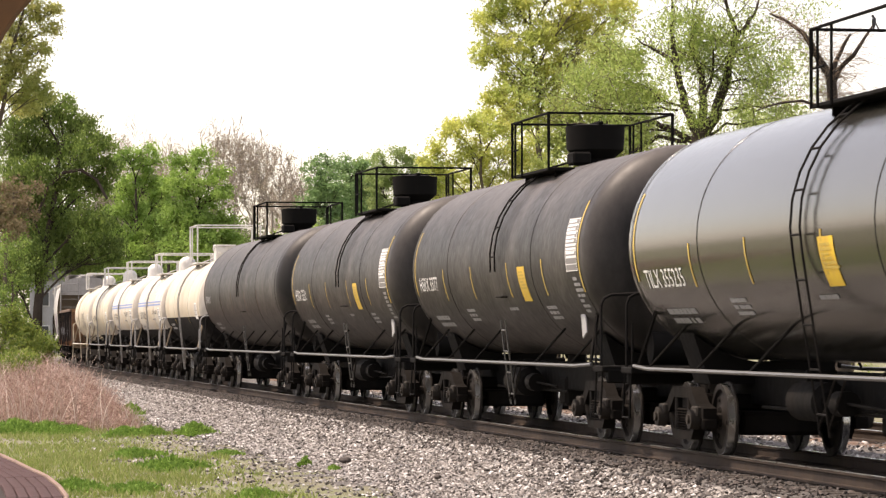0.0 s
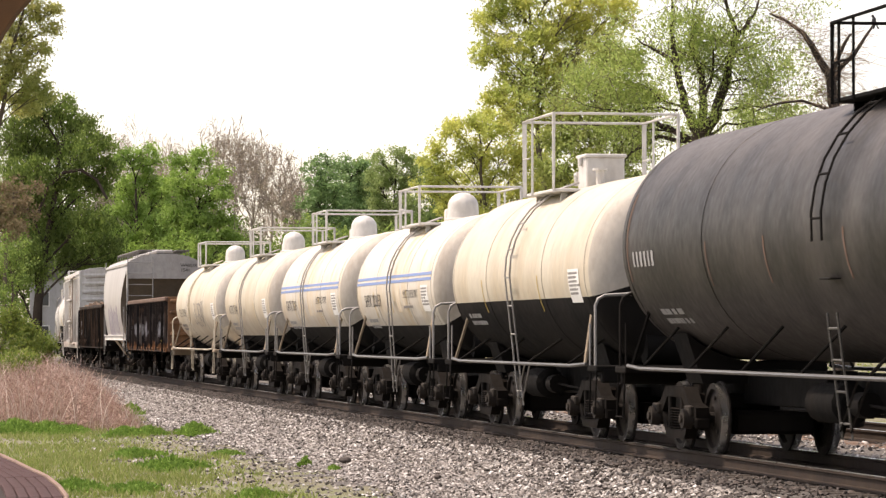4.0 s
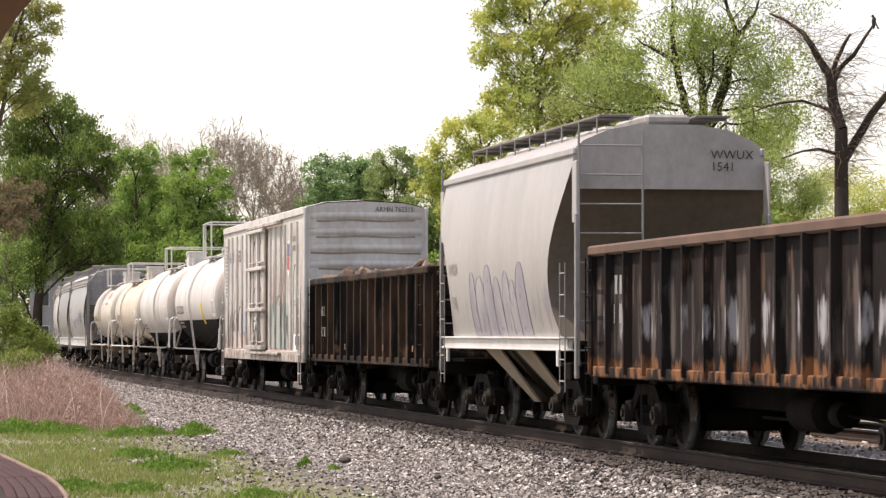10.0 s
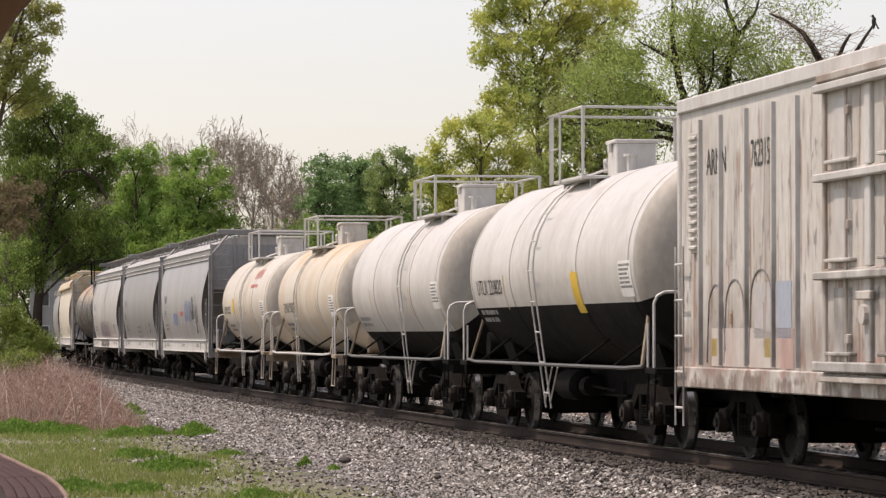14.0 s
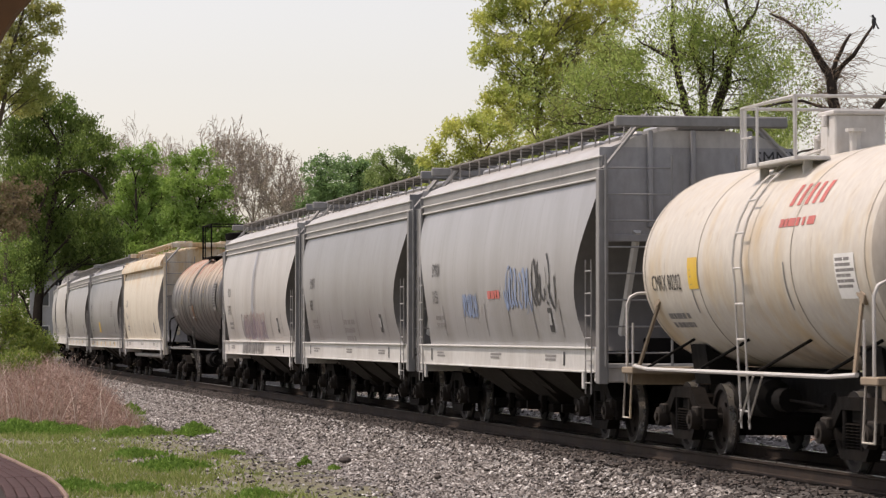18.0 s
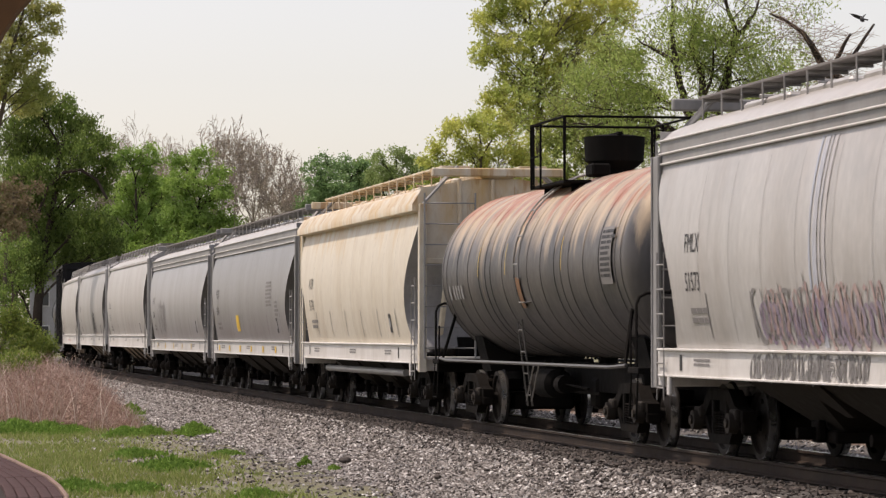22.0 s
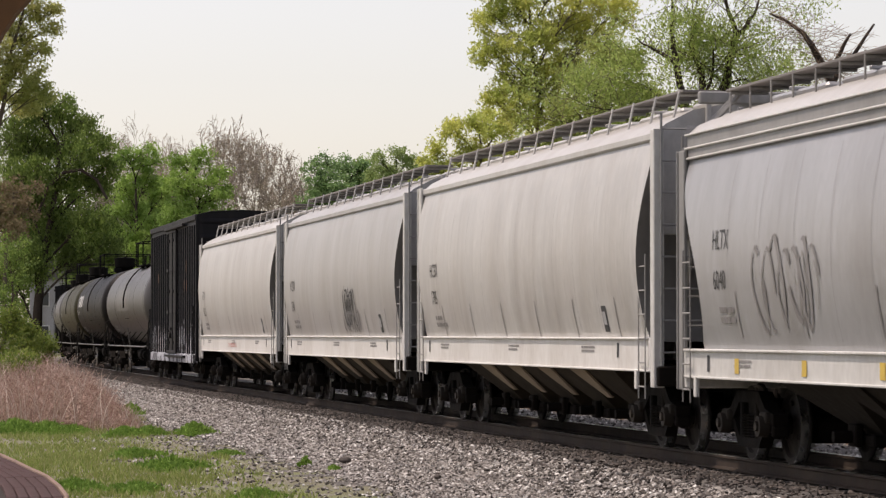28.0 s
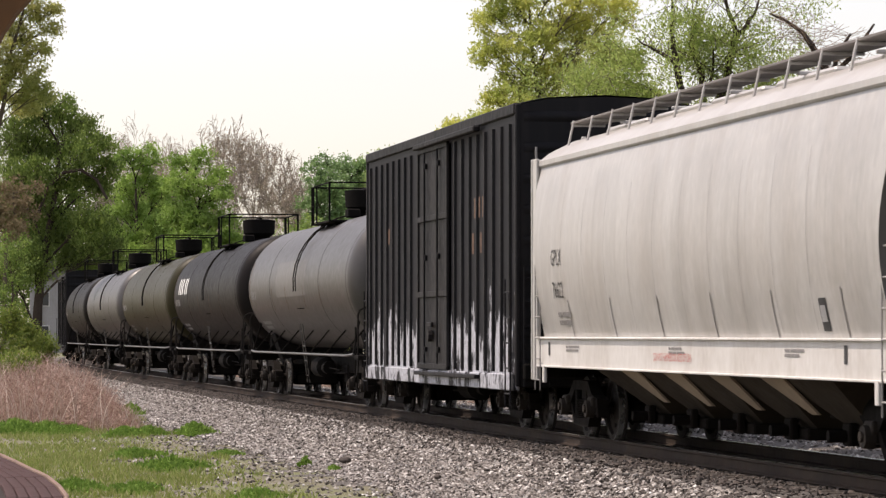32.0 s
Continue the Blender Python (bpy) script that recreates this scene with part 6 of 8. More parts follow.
def sweep_rail(side):
    prof = [(-0.075, -0.18), (-0.075, -0.165), (-0.012, -0.145), (-0.01, -0.045), (-0.036, -0.035), (-0.036, -0.004), (-0.03, 0.0), (0.03, 0.0), (0.036, -0.004), (0.036, -0.035), (0.01, -0.045), (0.012, -0.145), (0.075, -0.165), (0.075, -0.18)]
    sl = list(np.arange(-540, 0, 6.0)) + list(np.arange(0, 700, 12.0))
    vs, n = [], len(prof)
    for s in sl:
        for a, z in prof:
            x, y = on_line(s, side + a)
            vs.append((x, y, z))
    f, m = [], []
    for i in range(len(sl) - 1):
        for j in range(n):
            f.append((i * n + j, i * n + (j + 1) % n, (i + 1) * n + (j + 1) % n, (i + 1) * n + j))
            m.append(1 if 5 <= j <= 7 else 0)
    me = fast_mesh("rail", np.array(vs), np.array(f), RAIL_SIDE)
    me.materials.append(TREAD)
    me.polygons.foreach_set("material_index", m)
    return me


TIE_MESH = {k: Shape().box((0, 0, 0), (0.23, 2.6, 0.17), 0.018).mesh("tie", k) for k in (TIE, TIE_RUSTY)}
for centre, tie_mat, lab in ((0.0, TIE, "main railway track with dark creosoted ties"), (-TRACK_GAP, TIE_RUSTY, "second railway track with rusty weathered ties")):
    tr = thing("railway_track", lab, "railway track", kind="structure")
    for off in (-0.753, 0.753):
        part("rail", sweep_rail(centre + off), None, tr)
    rnd = random.Random(7)
    joined = Shape()
    for i in range(int(560 / 0.53)):
        s = -300 + i * 0.53
        x, y = on_line(s, centre)
        h = float(np.interp(s, S_GRID, LINE_H))
        rz = 90 - math.degrees(h) + rnd.uniform(-1, 1)
        m4 = pose(x, y, -0.288 + rnd.uniform(-0.012, 0.012), 0, 0, rz)
        if 20 < s < 148:
            part("tie", TIE_MESH[tie_mat], None, tr, at=m4)
        elif i % 2 == 0:
            joined.box(m4.translation, (0.23, 2.6, 0.17), 0.018, m4.to_3x3())
    tagged(part("far_ties", joined, tie_mat, tr), kind="stuff")


def stones(name, n, s_rng, side_rng, size, mat, seed, z_at, fade=None, label=""):
    rng = np.random.default_rng(seed)
    s = rng.uniform(*s_rng, n)
    side = side_rng[0] + (side_rng[1] - side_rng[0]) * rng.random(n) ** (fade or 1.0)
    h = np.interp(s, S_GRID, LINE_H)
    x = np.interp(s, S_GRID, LINE_X) + side * np.cos(h)
    y = np.interp(s, S_GRID, LINE_Y) - side * np.sin(h)
    z = z_at(side)
    r = rng.uniform(*size, n)
    base = np.array([(1, 0, 0), (0, 1, 0), (-1, 0, 0), (0, -1, 0), (0, 0, 1), (0, 0, -1)], float)
    v = base[None] * (0.65 + 0.7 * rng.random((n, 6, 1))) + rng.normal(0, 0.22, (n, 6, 3))
    a = rng.uniform(0, 2 * np.pi, n)
    c, sn = np.cos(a), np.sin(a)
    vx, vy, vz = v[..., 0], v[..., 1] * 0.8, v[..., 2] * 0.62
    t = rng.uniform(-0.6, 0.6, n)[:, None]
    vz, vx = vz * np.cos(t) - vx * np.sin(t), vz * np.sin(t) + vx * np.cos(t)
    vv = np.stack([vx * c[:, None] - vy * sn[:, None], vx * sn[:, None] + vy * c[:, None], vz], -1) * r[:, None, None]
    vv += np.stack([x, y, z + r * 0.25], -1)[:, None]
    tri = np.array([(0, 1, 4), (1, 2, 4), (2, 3, 4), (3, 0, 4), (1, 0, 5), (2, 1, 5), (3, 2, 5), (0, 3, 5)])
    f = (tri[None] + 6 * np.arange(n)[:, None, None]).reshape(-1, 3)
    ob = new(name, fast_mesh(name, vv.reshape(-1, 3), f, mat))
    return tagged(ob, label, "stones", kind="stuff")


def bed_z(side):
    return np.interp(side, [-9.0, -8.0, -3.2, -2.2, -1.8, 1.75, 1.95, 2.75, 3.2, 8], [FLOOR, -0.24, -0.22, -0.34, -0.22, -0.21, -0.25, FLOOR + 0.03, FLOOR + 0.012, FLOOR])


stones("ballast_stones", 102000, (15, 132), (1.9, 4.6), (0.017, 0.046), STONES, 1, bed_z, 1.0, "loose pale grey crushed ballast stones on the shoulder")
stones("scattered_stones", 7000, (60, 130), (4.2, 7.6), (0.015, 0.045), STONES, 2, bed_z, 2.2, "scattered gravel stones among the grass")
# oily strip, widened and darkened to stand in for the train's shadow
stones("oily_shaded_ballast", 30000, (15, 132), (-1.9, 2.2), (0.022, 0.05), STONES_DARK, 3, bed_z, 1.0, "dark ballast by the rails, oil-stained and shaded by colour")
stones("far_ballast", 15000, (55, 140), (-9.2, -1.8), (0.025, 0.055), STONES, 4, bed_z, 1.0, "pale ballast stones round the second track")


# ---- foliage ----
LEAF_YELLOW = island_mat("yellow_green_leaves", [(0.45, 0.48, 0.12), (0.58, 0.59, 0.155), (0.67, 0.65, 0.21), (0.5, 0.54, 0.16)], 0.6, 0.58, (0.4, 0.48, 0.13))
LEAF_OLIVE = island_mat("olive_yellow_leaves", [(0.4, 0.42, 0.14), (0.5, 0.5, 0.17), (0.6, 0.57, 0.24), (0.44, 0.46, 0.16)], 0.6, 0.62, (0.32, 0.4, 0.13))
LEAF_FRESH = island_mat("fresh_green_leaves", [(0.21, 0.34, 0.075), (0.29, 0.43, 0.1), (0.37, 0.5, 0.14)], 0.6, 0.58, (0.16, 0.27, 0.07), 0.3)
LEAF_GREEN = island_mat("mid_green_leaves", [(0.12, 0.195, 0.05), (0.2, 0.29, 0.07), (0.3, 0.4, 0.11)], 0.6, 0.58)
LEAF_WILLOW_DEEP = island_mat("deep_willow_leaves", [(0.105, 0.17, 0.042), (0.175, 0.255, 0.06), (0.27, 0.365, 0.095)], 0.6, 0.57, (0.11, 0.15, 0.045), 0.3)
LEAF_DARK = island_mat("deep_green_leaves", [(0.07, 0.115, 0.035), (0.12, 0.18, 0.052), (0.19, 0.27, 0.08)], 0.6, 0.55)
LEAF_PALE = island_mat("pale_willow_leaves", [(0.33, 0.43, 0.135), (0.46, 0.56, 0.19), (0.56, 0.58, 0.27)], 0.6, 0.55)
LEAF_BLUE = island_mat("blue_green_leaves", [(0.15, 0.25, 0.1), (0.22, 0.35, 0.145), (0.31, 0.45, 0.19)], 0.6, 0.55)
LEAF_MOSS = island_mat("olive_green_leaves", [(0.2, 0.26, 0.065), (0.28, 0.35, 0.095), (0.37, 0.43, 0.14)], 0.6, 0.62, (0.36, 0.38, 0.12))
LEAF_WILLOW = island_mat("fine_willow_leaves", [(0.25, 0.34, 0.09), (0.36, 0.46, 0.13), (0.46, 0.53, 0.19)], 0.6, 0.6)
# paler, greyer leaves with the haze of distance put into their colour
LEAF_HAZY = island_mat("hazed_distant_leaves", [(0.23, 0.31, 0.11), (0.31, 0.4, 0.15), (0.39, 0.47, 0.2)], 0.6, 0.58)
LEAF_BROWN = island_mat("brown_buds", [(0.2, 0.15, 0.09), (0.26, 0.2, 0.12), (0.16, 0.15, 0.07)], 0.7, 0.3)
LEAF_BUSH = island_mat("yellowish_bush_leaves", [(0.12, 0.18, 0.04), (0.19, 0.26, 0.055), (0.27, 0.31, 0.075)], 0.6, 0.5)
LEAF_BUD = island_mat("pinkish_buds", [(0.42, 0.35, 0.28), (0.47, 0.4, 0.31), (0.36, 0.34, 0.22)], 0.7, 0.5)
BARK = weathered("dark_bark", (0.05, 0.038, 0.032), 0.95, spec=0.1, dirt=(0.11, 0.09, 0.075), amount=0.8, streak=0.6, bump=0.9)
BARK_BROWN = weathered("brown_bark", (0.13, 0.105, 0.08), 0.95, dirt=(0.08, 0.065, 0.05), amount=0.8, streak=0.6, bump=0.5, spec=0.1)
TWIG_TAN = weathered("dry_tan_twigs", (0.27, 0.2, 0.145), 0.95, dirt=(0.15, 0.11, 0.08), amount=0.8, streak=0.3, bump=0.3, spec=0.1)
BARK_PALE = weathered("bare_twig_bark", (0.34, 0.285, 0.235), 0.95, dirt=(0.22, 0.18, 0.145), amount=0.8, streak=0.3, bump=0.4)


def skeleton_of(rng, height, spread, levels, split, trunk=0.3, droop=0.0, limbs=3, wide=(0.35, 0.75), stem=False):
    """Branch pieces (start, end, level, radius, radius) of a tree, scaled to its height and spread."""
    segs = []

    def grow(p, d, l, lev, r):
        k = 3
        for i in range(k):
            d2 = d + rng.normal(0, 0.14 + 0.03 * lev, 3) + np.array([0, 0, 0.05 - droop * lev * 0.07])
            d2 /= np.linalg.norm(d2)
            q = p + d2 * l / k
            r2 = r * 0.9
            segs.append((p, q, lev, r, r2))
            p, d, r = q, d2, r2
            if lev and i < k - 1 and rng.random() < 0.45 and lev < levels:
                side(p, d, l * 0.6, lev + 1, r * 0.55)
        if lev < levels:
            n = split if lev else limbs
            for j in range(n):
                side(p, d, l * rng.uniform(0.62, 0.85), lev + 1, r * (0.72 if j == 0 else 0.6))

    def side(p, d, l, lev, r):
        a = rng.normal(0, 1, 3)
        a -= d * a.dot(d)
        a /= np.linalg.norm(a)
        t = rng.uniform(*wide)
        grow(p, d * math.cos(t) + a * math.sin(t), l, lev, r)
    grow(np.zeros(3), np.array([0, 0, 1.0]), trunk * 3, 0, 0.055)
    pts = np.array([s[1] for s in segs])
    top = np.percentile(pts[:, 2], 99.5)
    rad = np.percentile(np.hypot(pts[:, 0], pts[:, 1]), 95)
    sc = np.array([spread / rad, spread / rad, height / top])
    if stem and top * sc[0] < height:
        # a clear stem carries a crown of even proportions
        sc[2] = min(sc[2], sc[0] * 1.45)
        lift = np.array([0, 0, height - top * sc[2]])
        r = segs[0][3]
        return [(np.zeros(3), lift, 0, r * height * 0.14, r * height * 0.125)] + [(a * sc + lift, b * sc + lift, lev, r0 * height * 0.125, r1 * height * 0.125) for a, b, lev, r0, r1 in segs]
    return [(a * sc, b * sc, lev, r0 * height * 0.32, r1 * height * 0.32) for a, b, lev, r0, r1 in segs]


def branch_mesh(name, segs, mat, thin):
    vs, fs = [], []
    for a, b, lev, r0, r1 in segs:
        n = 8 if lev == 0 else (6 if lev == 1 else (4 if lev == 2 else 3))
        r0, r1 = max(r0, thin), max(r1, thin)
        d = b - a
        d = d / max(np.linalg.norm(d), 1e-6)
        u = np.cross(d, (0.3, 0.9, 0.31))
        u /= np.linalg.norm(u)
        w = np.cross(d, u)
        k = len(vs)
        for p, r in ((a, r0), (b + d * r1 * 0.3, r1)):
            for i in range(n):
                t = 2 * math.pi * i / n
                vs.append(p + (u * math.cos(t) + w * math.sin(t)) * r)
        for i in range(n):
            j = (i + 1) % n
            fs.append((k + i, k + j, k + n + j, k + n + i))
    return fast_mesh(name, np.array(vs), np.array(fs), mat, True)


def leaf_mesh(name, centres, size, rng, mat, hang=0.0, long=1.6):
    n = len(centres)
    a = rng.normal(0, 1, (n, 3))
    a[:, 2] -= hang * 2.2
    a /= np.linalg.norm(a, axis=1, keepdims=True)
    b = np.cross(a, rng.normal(0, 1, (n, 3)))
    b /= np.linalg.norm(b, axis=1, keepdims=True) + 1e-9
    s = size * rng.uniform(0.6, 1.35, (n, 1))
    v = np.stack([centres - a * s * long / 2 + b * s / 2, centres - a * s * long / 2 - b * s / 2, centres + a * s * long / 2], 1).reshape(-1, 3)
    return fast_mesh(name, v, np.arange(3 * n).reshape(-1, 3), mat)


def tree(label, x, y, height, spread, seed, leaf=None, n=9000, size=0.12, kind="round", levels=3, split=3, trunk=0.3, bark=None, puff=0.5, thin=0.012, limbs=3, category="tree", low=0.0, wide=(0.4, 0.9), clumps=260, fill=0, base=0.3, stem=False):
    rng = np.random.default_rng(seed)
    t = thing("tree" if category == "tree" else "shrub", label, category)
    t.location = (x, y, FLOOR)
    segs = skeleton_of(rng, height * 0.95, spread * 0.85, levels, split, trunk, 1.0 if kind == "willow" else 0.0, limbs, wide, stem)
    part("trunk", branch_mesh("trunk", [s for s in segs if s[2] == 0], bark or BARK_BROWN, thin), None, t)
    tagged(part("twigwork", branch_mesh("twigwork", [s for s in segs if s[2] > 0], bark or BARK_BROWN, thin), None, t), kind="stuff")
    if leaf is not None:
        tips = [s for s in segs if s[2] >= levels - 1]
        ends = np.array([s[1] for s in tips])
        k = min(clumps, len(ends))
        cen = ends[rng.choice(len(ends), k, replace=False)]
        if fill:
            # sprays on the outside of several rounded boughs, which together make a domed crown
            nb = int(np.clip(height * (1 - base) / spread * 4.5, 10, 28))
            bz = (np.arange(nb) + rng.random(nb)) / nb
            ba = np.arange(nb) * 2.4 + rng.normal(0, 0.4, nb)
            br = spread * rng.uniform(0.3, 0.5, nb)
            reach = spread * np.sqrt(np.clip(1 - (np.clip(bz - 0.3, 0, 1) / 0.78) ** 2, 0.02, 1))
            off = np.maximum(reach - br, 0) * rng.uniform(0.15, 1.0, nb)
            tall = height * (1 - base)
            bc = np.stack([off * np.cos(ba), off * np.sin(ba), height * base + br * 0.7 + (tall - br * 1.6) * bz], -1)
            pick = rng.choice(nb, fill, p=br ** 2 / (br ** 2).sum())
            dv = rng.normal(0, 1, (fill, 3)) + np.array([0, 0, 0.35])
            dv /= np.linalg.norm(dv, axis=1, keepdims=True)
            more = bc[pick] + dv * (br[pick] * rng.random(fill) ** 0.3)[:, None] * np.array([1, 1, 0.85])
            cen = np.concatenate([cen, more])
            k = len(cen)
        rad = puff * rng.uniform(0.5, 1.5, k)
        wt = rad ** 2 * rng.uniform(0.35, 1.3, k)
        i = rng.choice(k, n, p=wt / wt.sum())
        # leaves gather on the outside of each clump, so that the crown has lit tops, dark hollows and gaps
        v = rng.normal(0, 1, (n, 3))
        v /= np.linalg.norm(v, axis=1, keepdims=True)
        v *= (rng.random((n, 1)) ** 0.4) * rad[i][:, None] * np.array([1.15, 1.15, 0.62])
        c = cen[i] + v + rng.normal(0, puff * 0.12, (n, 3))
        if kind == "willow":
            c[:, 2] -= rng.random(n) ** 1.6 * height * 0.09
            c[:, 2] = np.maximum(c[:, 2], 0.5)
        c[:, 2] = np.maximum(c[:, 2], low)
        part("crown", leaf_mesh("crown", c, size, rng, leaf, 0.9 if kind == "willow" else 0.15), None, t)
    return t


def at_view(px, d):
    """Ground place d metres ahead, at px in the 1568-wide view from the platform."""
    return (px - 784) / 6047 * d, d


def plant(label, px, d, height, spread, seed, **kw):
    x, y = at_view(px, d)
    return tree(label, x, y, height, spread, seed, **kw)


# crowns given bough by bough
def bough_tree(label, px0, d, boughs, leaf, size, cover, seed, bark=None, hang=0.1, spray=0.3, thick=0.2, twig=0.01, limbs=True, squash=0.85, reach=0.8):
    """A trunk, a limb to each bough, twigs to its sprays, and leaves round the sprays; boughs are (across, down, radius) as seen from the platform."""
    unit = d / 6047
    rng = np.random.default_rng(seed)
    t = thing("tree", label, "tree")
    t.location = (*at_view(px0, d), FLOOR)
    bark = bark or BARK_BROWN
    lobes = []
    for px, py, r in boughs:
        lobes.append((np.array([(px - px0) * unit, rng.normal(0, 0.7) * r * unit * reach, EYE + (591.4 - py) * unit - FLOOR]), r * unit))
    tops = np.array([c[2] for c, _ in lobes])
    crown_mid = np.median([c[0] for c, _ in lobes])
    z_top = np.percentile(tops, 80)
    stem = []
    for k in range(9):
        f = k / 8
        stem.append(np.array([crown_mid * f ** 1.5 + rng.normal(0, 0.1) * (k > 0), rng.normal(0, 0.1) * (k > 0), z_top * f]))
    part("trunk", branch_mesh("trunk", [(stem[k], stem[k + 1], 0, thick * (1 - 0.09 * k), thick * (1 - 0.09 * (k + 1))) for k in range(8)], bark, 0.02), None, t)
    fine, leaves = [], []
    for c, r in lobes:
        foot_z = max(0.3 * c[2], c[2] - 1.1 * math.hypot(c[0] - crown_mid, r))
        foot = np.array([np.interp(foot_z, [p[2] for p in stem], [p[k] for p in stem]) for k in range(3)])
        foot[2] = min(foot_z, z_top)
        bow = (foot + c) / 2 + np.array([0, 0, 0.12 * np.linalg.norm(c - foot)]) + rng.normal(0, 0.15, 3)
        chain = [foot * (1 - f) ** 2 + 2 * bow * f * (1 - f) + c * f * f for f in np.linspace(0, 1, 6)]
        if limbs:
            w = thick * 0.22 * min(1.0, r / 1.6 + 0.3)
            part("limb", branch_mesh("limb", [(chain[k], chain[k + 1], 1, w * (1 - 0.13 * k), w * (1 - 0.13 * (k + 1))) for k in range(5)], bark, 0.012), None, t)
        n = int(cover * math.pi * r * r / (0.4 * size * size))
        ns = max(8, n // 45)
        v = rng.normal(0, 1, (ns, 3))
        v /= np.linalg.norm(v, axis=1, keepdims=True)
        uneven = np.array([0.98 + 0.5 * noise.noise(Vector((float(a[0]) * 2.3 + seed, float(a[1]) * 2.3 + c[0], float(a[2]) * 2.3 + c[2]))) for a in v])
        cen = c + v * (r * uneven * rng.random(ns) ** 0.42)[:, None] * np.array([1.0, 1.0, squash])
        for q in cen[:: 3]:
            a = chain[rng.integers(2, 6)]
            m = (a + q) / 2 + rng.normal(0, 0.12, 3) * r
            fine += [(a, m, 2, twig * 1.5, twig * 1.2), (m, q, 3, twig * 1.2, twig)]
        i = rng.integers(0, ns, n)
        e = rng.normal(0, 1, (n, 3)) * spray * rng.uniform(0.3, 1.0, (n, 1)) * np.array([1, 1, 0.8])
        p = cen[i] + e
        if hang > 0.4:
            p[:, 2] -= rng.random(n) ** 1.5 * r * 0.9 * rng.random(ns)[i]
        leaves.append(p)
    tagged(part("twigwork", branch_mesh("twigwork", fine, bark, twig), None, t), kind="stuff")
    part("crown", leaf_mesh("crown", np.concatenate(leaves), size, rng, leaf, hang), None, t)
    return t


# beyond the bend
bough_tree("tall olive-yellow cottonwood with small light leaves", -45, 150, [(60, 18, 28), (88, 48, 20), (30, 62, 34), (68, 92, 26), (18, 122, 40), (62, 142, 30), (92, 12, 16), (0, 20, 40), (35, -30, 48), (-20, 80, 45), (40, 175, 34), (-30, 160, 50), (-40, 0, 50), (85, 170, 22)], LEAF_OLIVE, 0.085, 2.1, 11, spray=0.24)
willow = bough_tree("weeping willow over the bend", 62, 240, [(52, 185, 38), (100, 188, 33), (142, 215, 32), (28, 240, 56), (92, 252, 50), (150, 262, 42), (182, 252, 24), (58, 312, 52), (125, 318, 34), (178, 318, 34), (195, 290, 20), (100, 400, 44), (164, 395, 46), (30, 330, 60), (55, 455, 46), (130, 455, 42), (190, 440, 36), (10, 470, 50)], LEAF_WILLOW_DEEP, 0.125, 2.2, 12, bark=BARK, hang=0.9, spray=0.4, thick=0.42, twig=0.018)
arch = [np.array(p) for p in ((0.4, -1.6, 10.6), (1.1, -1.8, 12.4), (2.2, -1.9, 13.4), (3.4, -1.9, 13.6), (4.5, -1.8, 12.9), (5.2, -1.7, 11.6))]
part("limb", branch_mesh("limb", [(a, b, 1, 0.13, 0.1) for a, b in zip(arch, arch[1:])], BARK, 0.05), None, willow)
bough_tree("brownish budding tree at the field edge", 0, 200, [(18, 342, 34), (0, 382, 44), (50, 372, 24), (30, 405, 30), (-30, 350, 40), (60, 330, 14)], LEAF_BROWN, 0.1, 1.2, 14, spray=0.3, twig=0.014)
bough_tree("thin green sapling below the willow", 25, 180, [(15, 440, 28), (40, 455, 22), (25, 490, 30), (0, 520, 34), (-15, 460, 30), (45, 430, 14)], LEAF_GREEN, 0.085, 0.6, 10, spray=0.3, thick=0.1)
bough_tree("bright green round tree", 250, 265, [(225, 285, 27), (258, 280, 29), (212, 330, 30), (255, 325, 36), (235, 375, 36), (286, 352, 26), (218, 425, 36), (272, 405, 36), (240, 460, 34), (205, 375, 20)], LEAF_FRESH, 0.125, 1.8, 16, bark=BARK, spray=0.34, thick=0.26, twig=0.02)
bough_tree("bright green round tree", 345, 260, [(320, 288, 25), (350, 280, 27), (386, 308, 22), (330, 330, 36), (375, 345, 32), (402, 332, 15), (300, 322, 20), (340, 385, 40), (392, 388, 26), (308, 382, 28), (350, 435, 42), (400, 425, 32), (310, 440, 28)], LEAF_FRESH, 0.125, 1.8, 17, bark=BARK, spray=0.34, thick=0.26, twig=0.02)
bough_tree("mid green round tree", 298, 300, [(298, 335, 30), (275, 365, 32), (318, 380, 34), (290, 420, 40), (250, 440, 40), (345, 440, 40)], LEAF_GREEN, 0.15, 1.8, 18, bark=BARK, spray=0.4, thick=0.26, twig=0.02)
for i, (px, d, h, sp) in enumerate(((200, 430, 30, 7), (225, 420, 29.5, 6), (262, 440, 29, 7), (305, 430, 27.5, 7), (355, 340, 23.4, 5.2), (385, 335, 24.4, 5.4), (418, 345, 23.4, 5.2), (450, 335, 22.6, 5.4), (480, 340, 22.6, 5.2), (505, 345, 21.0, 5.0), (535, 360, 19.5, 5.0))):
    plant("bare pinkish-grey tree with fine twigs", px, d, h, sp, 19 + i, leaf=LEAF_BUD, n=3000, size=0.07, puff=0.3, bark=BARK_PALE, levels=6, split=2, thin=0.022, wide=(0.35, 0.95), limbs=5, trunk=0.14, clumps=900, stem=True)
for i, (px, h) in enumerate(((20, 22), (85, 22), (150, 22.5), (215, 22), (285, 21.5), (350, 20.5), (420, 18))):
    plant("deep green tree in the wood beyond", px, 425, h, 6.5, 150 + i, leaf=LEAF_GREEN if i % 2 else LEAF_DARK, n=11000, size=0.25, puff=0.9, fill=200, base=0.05)
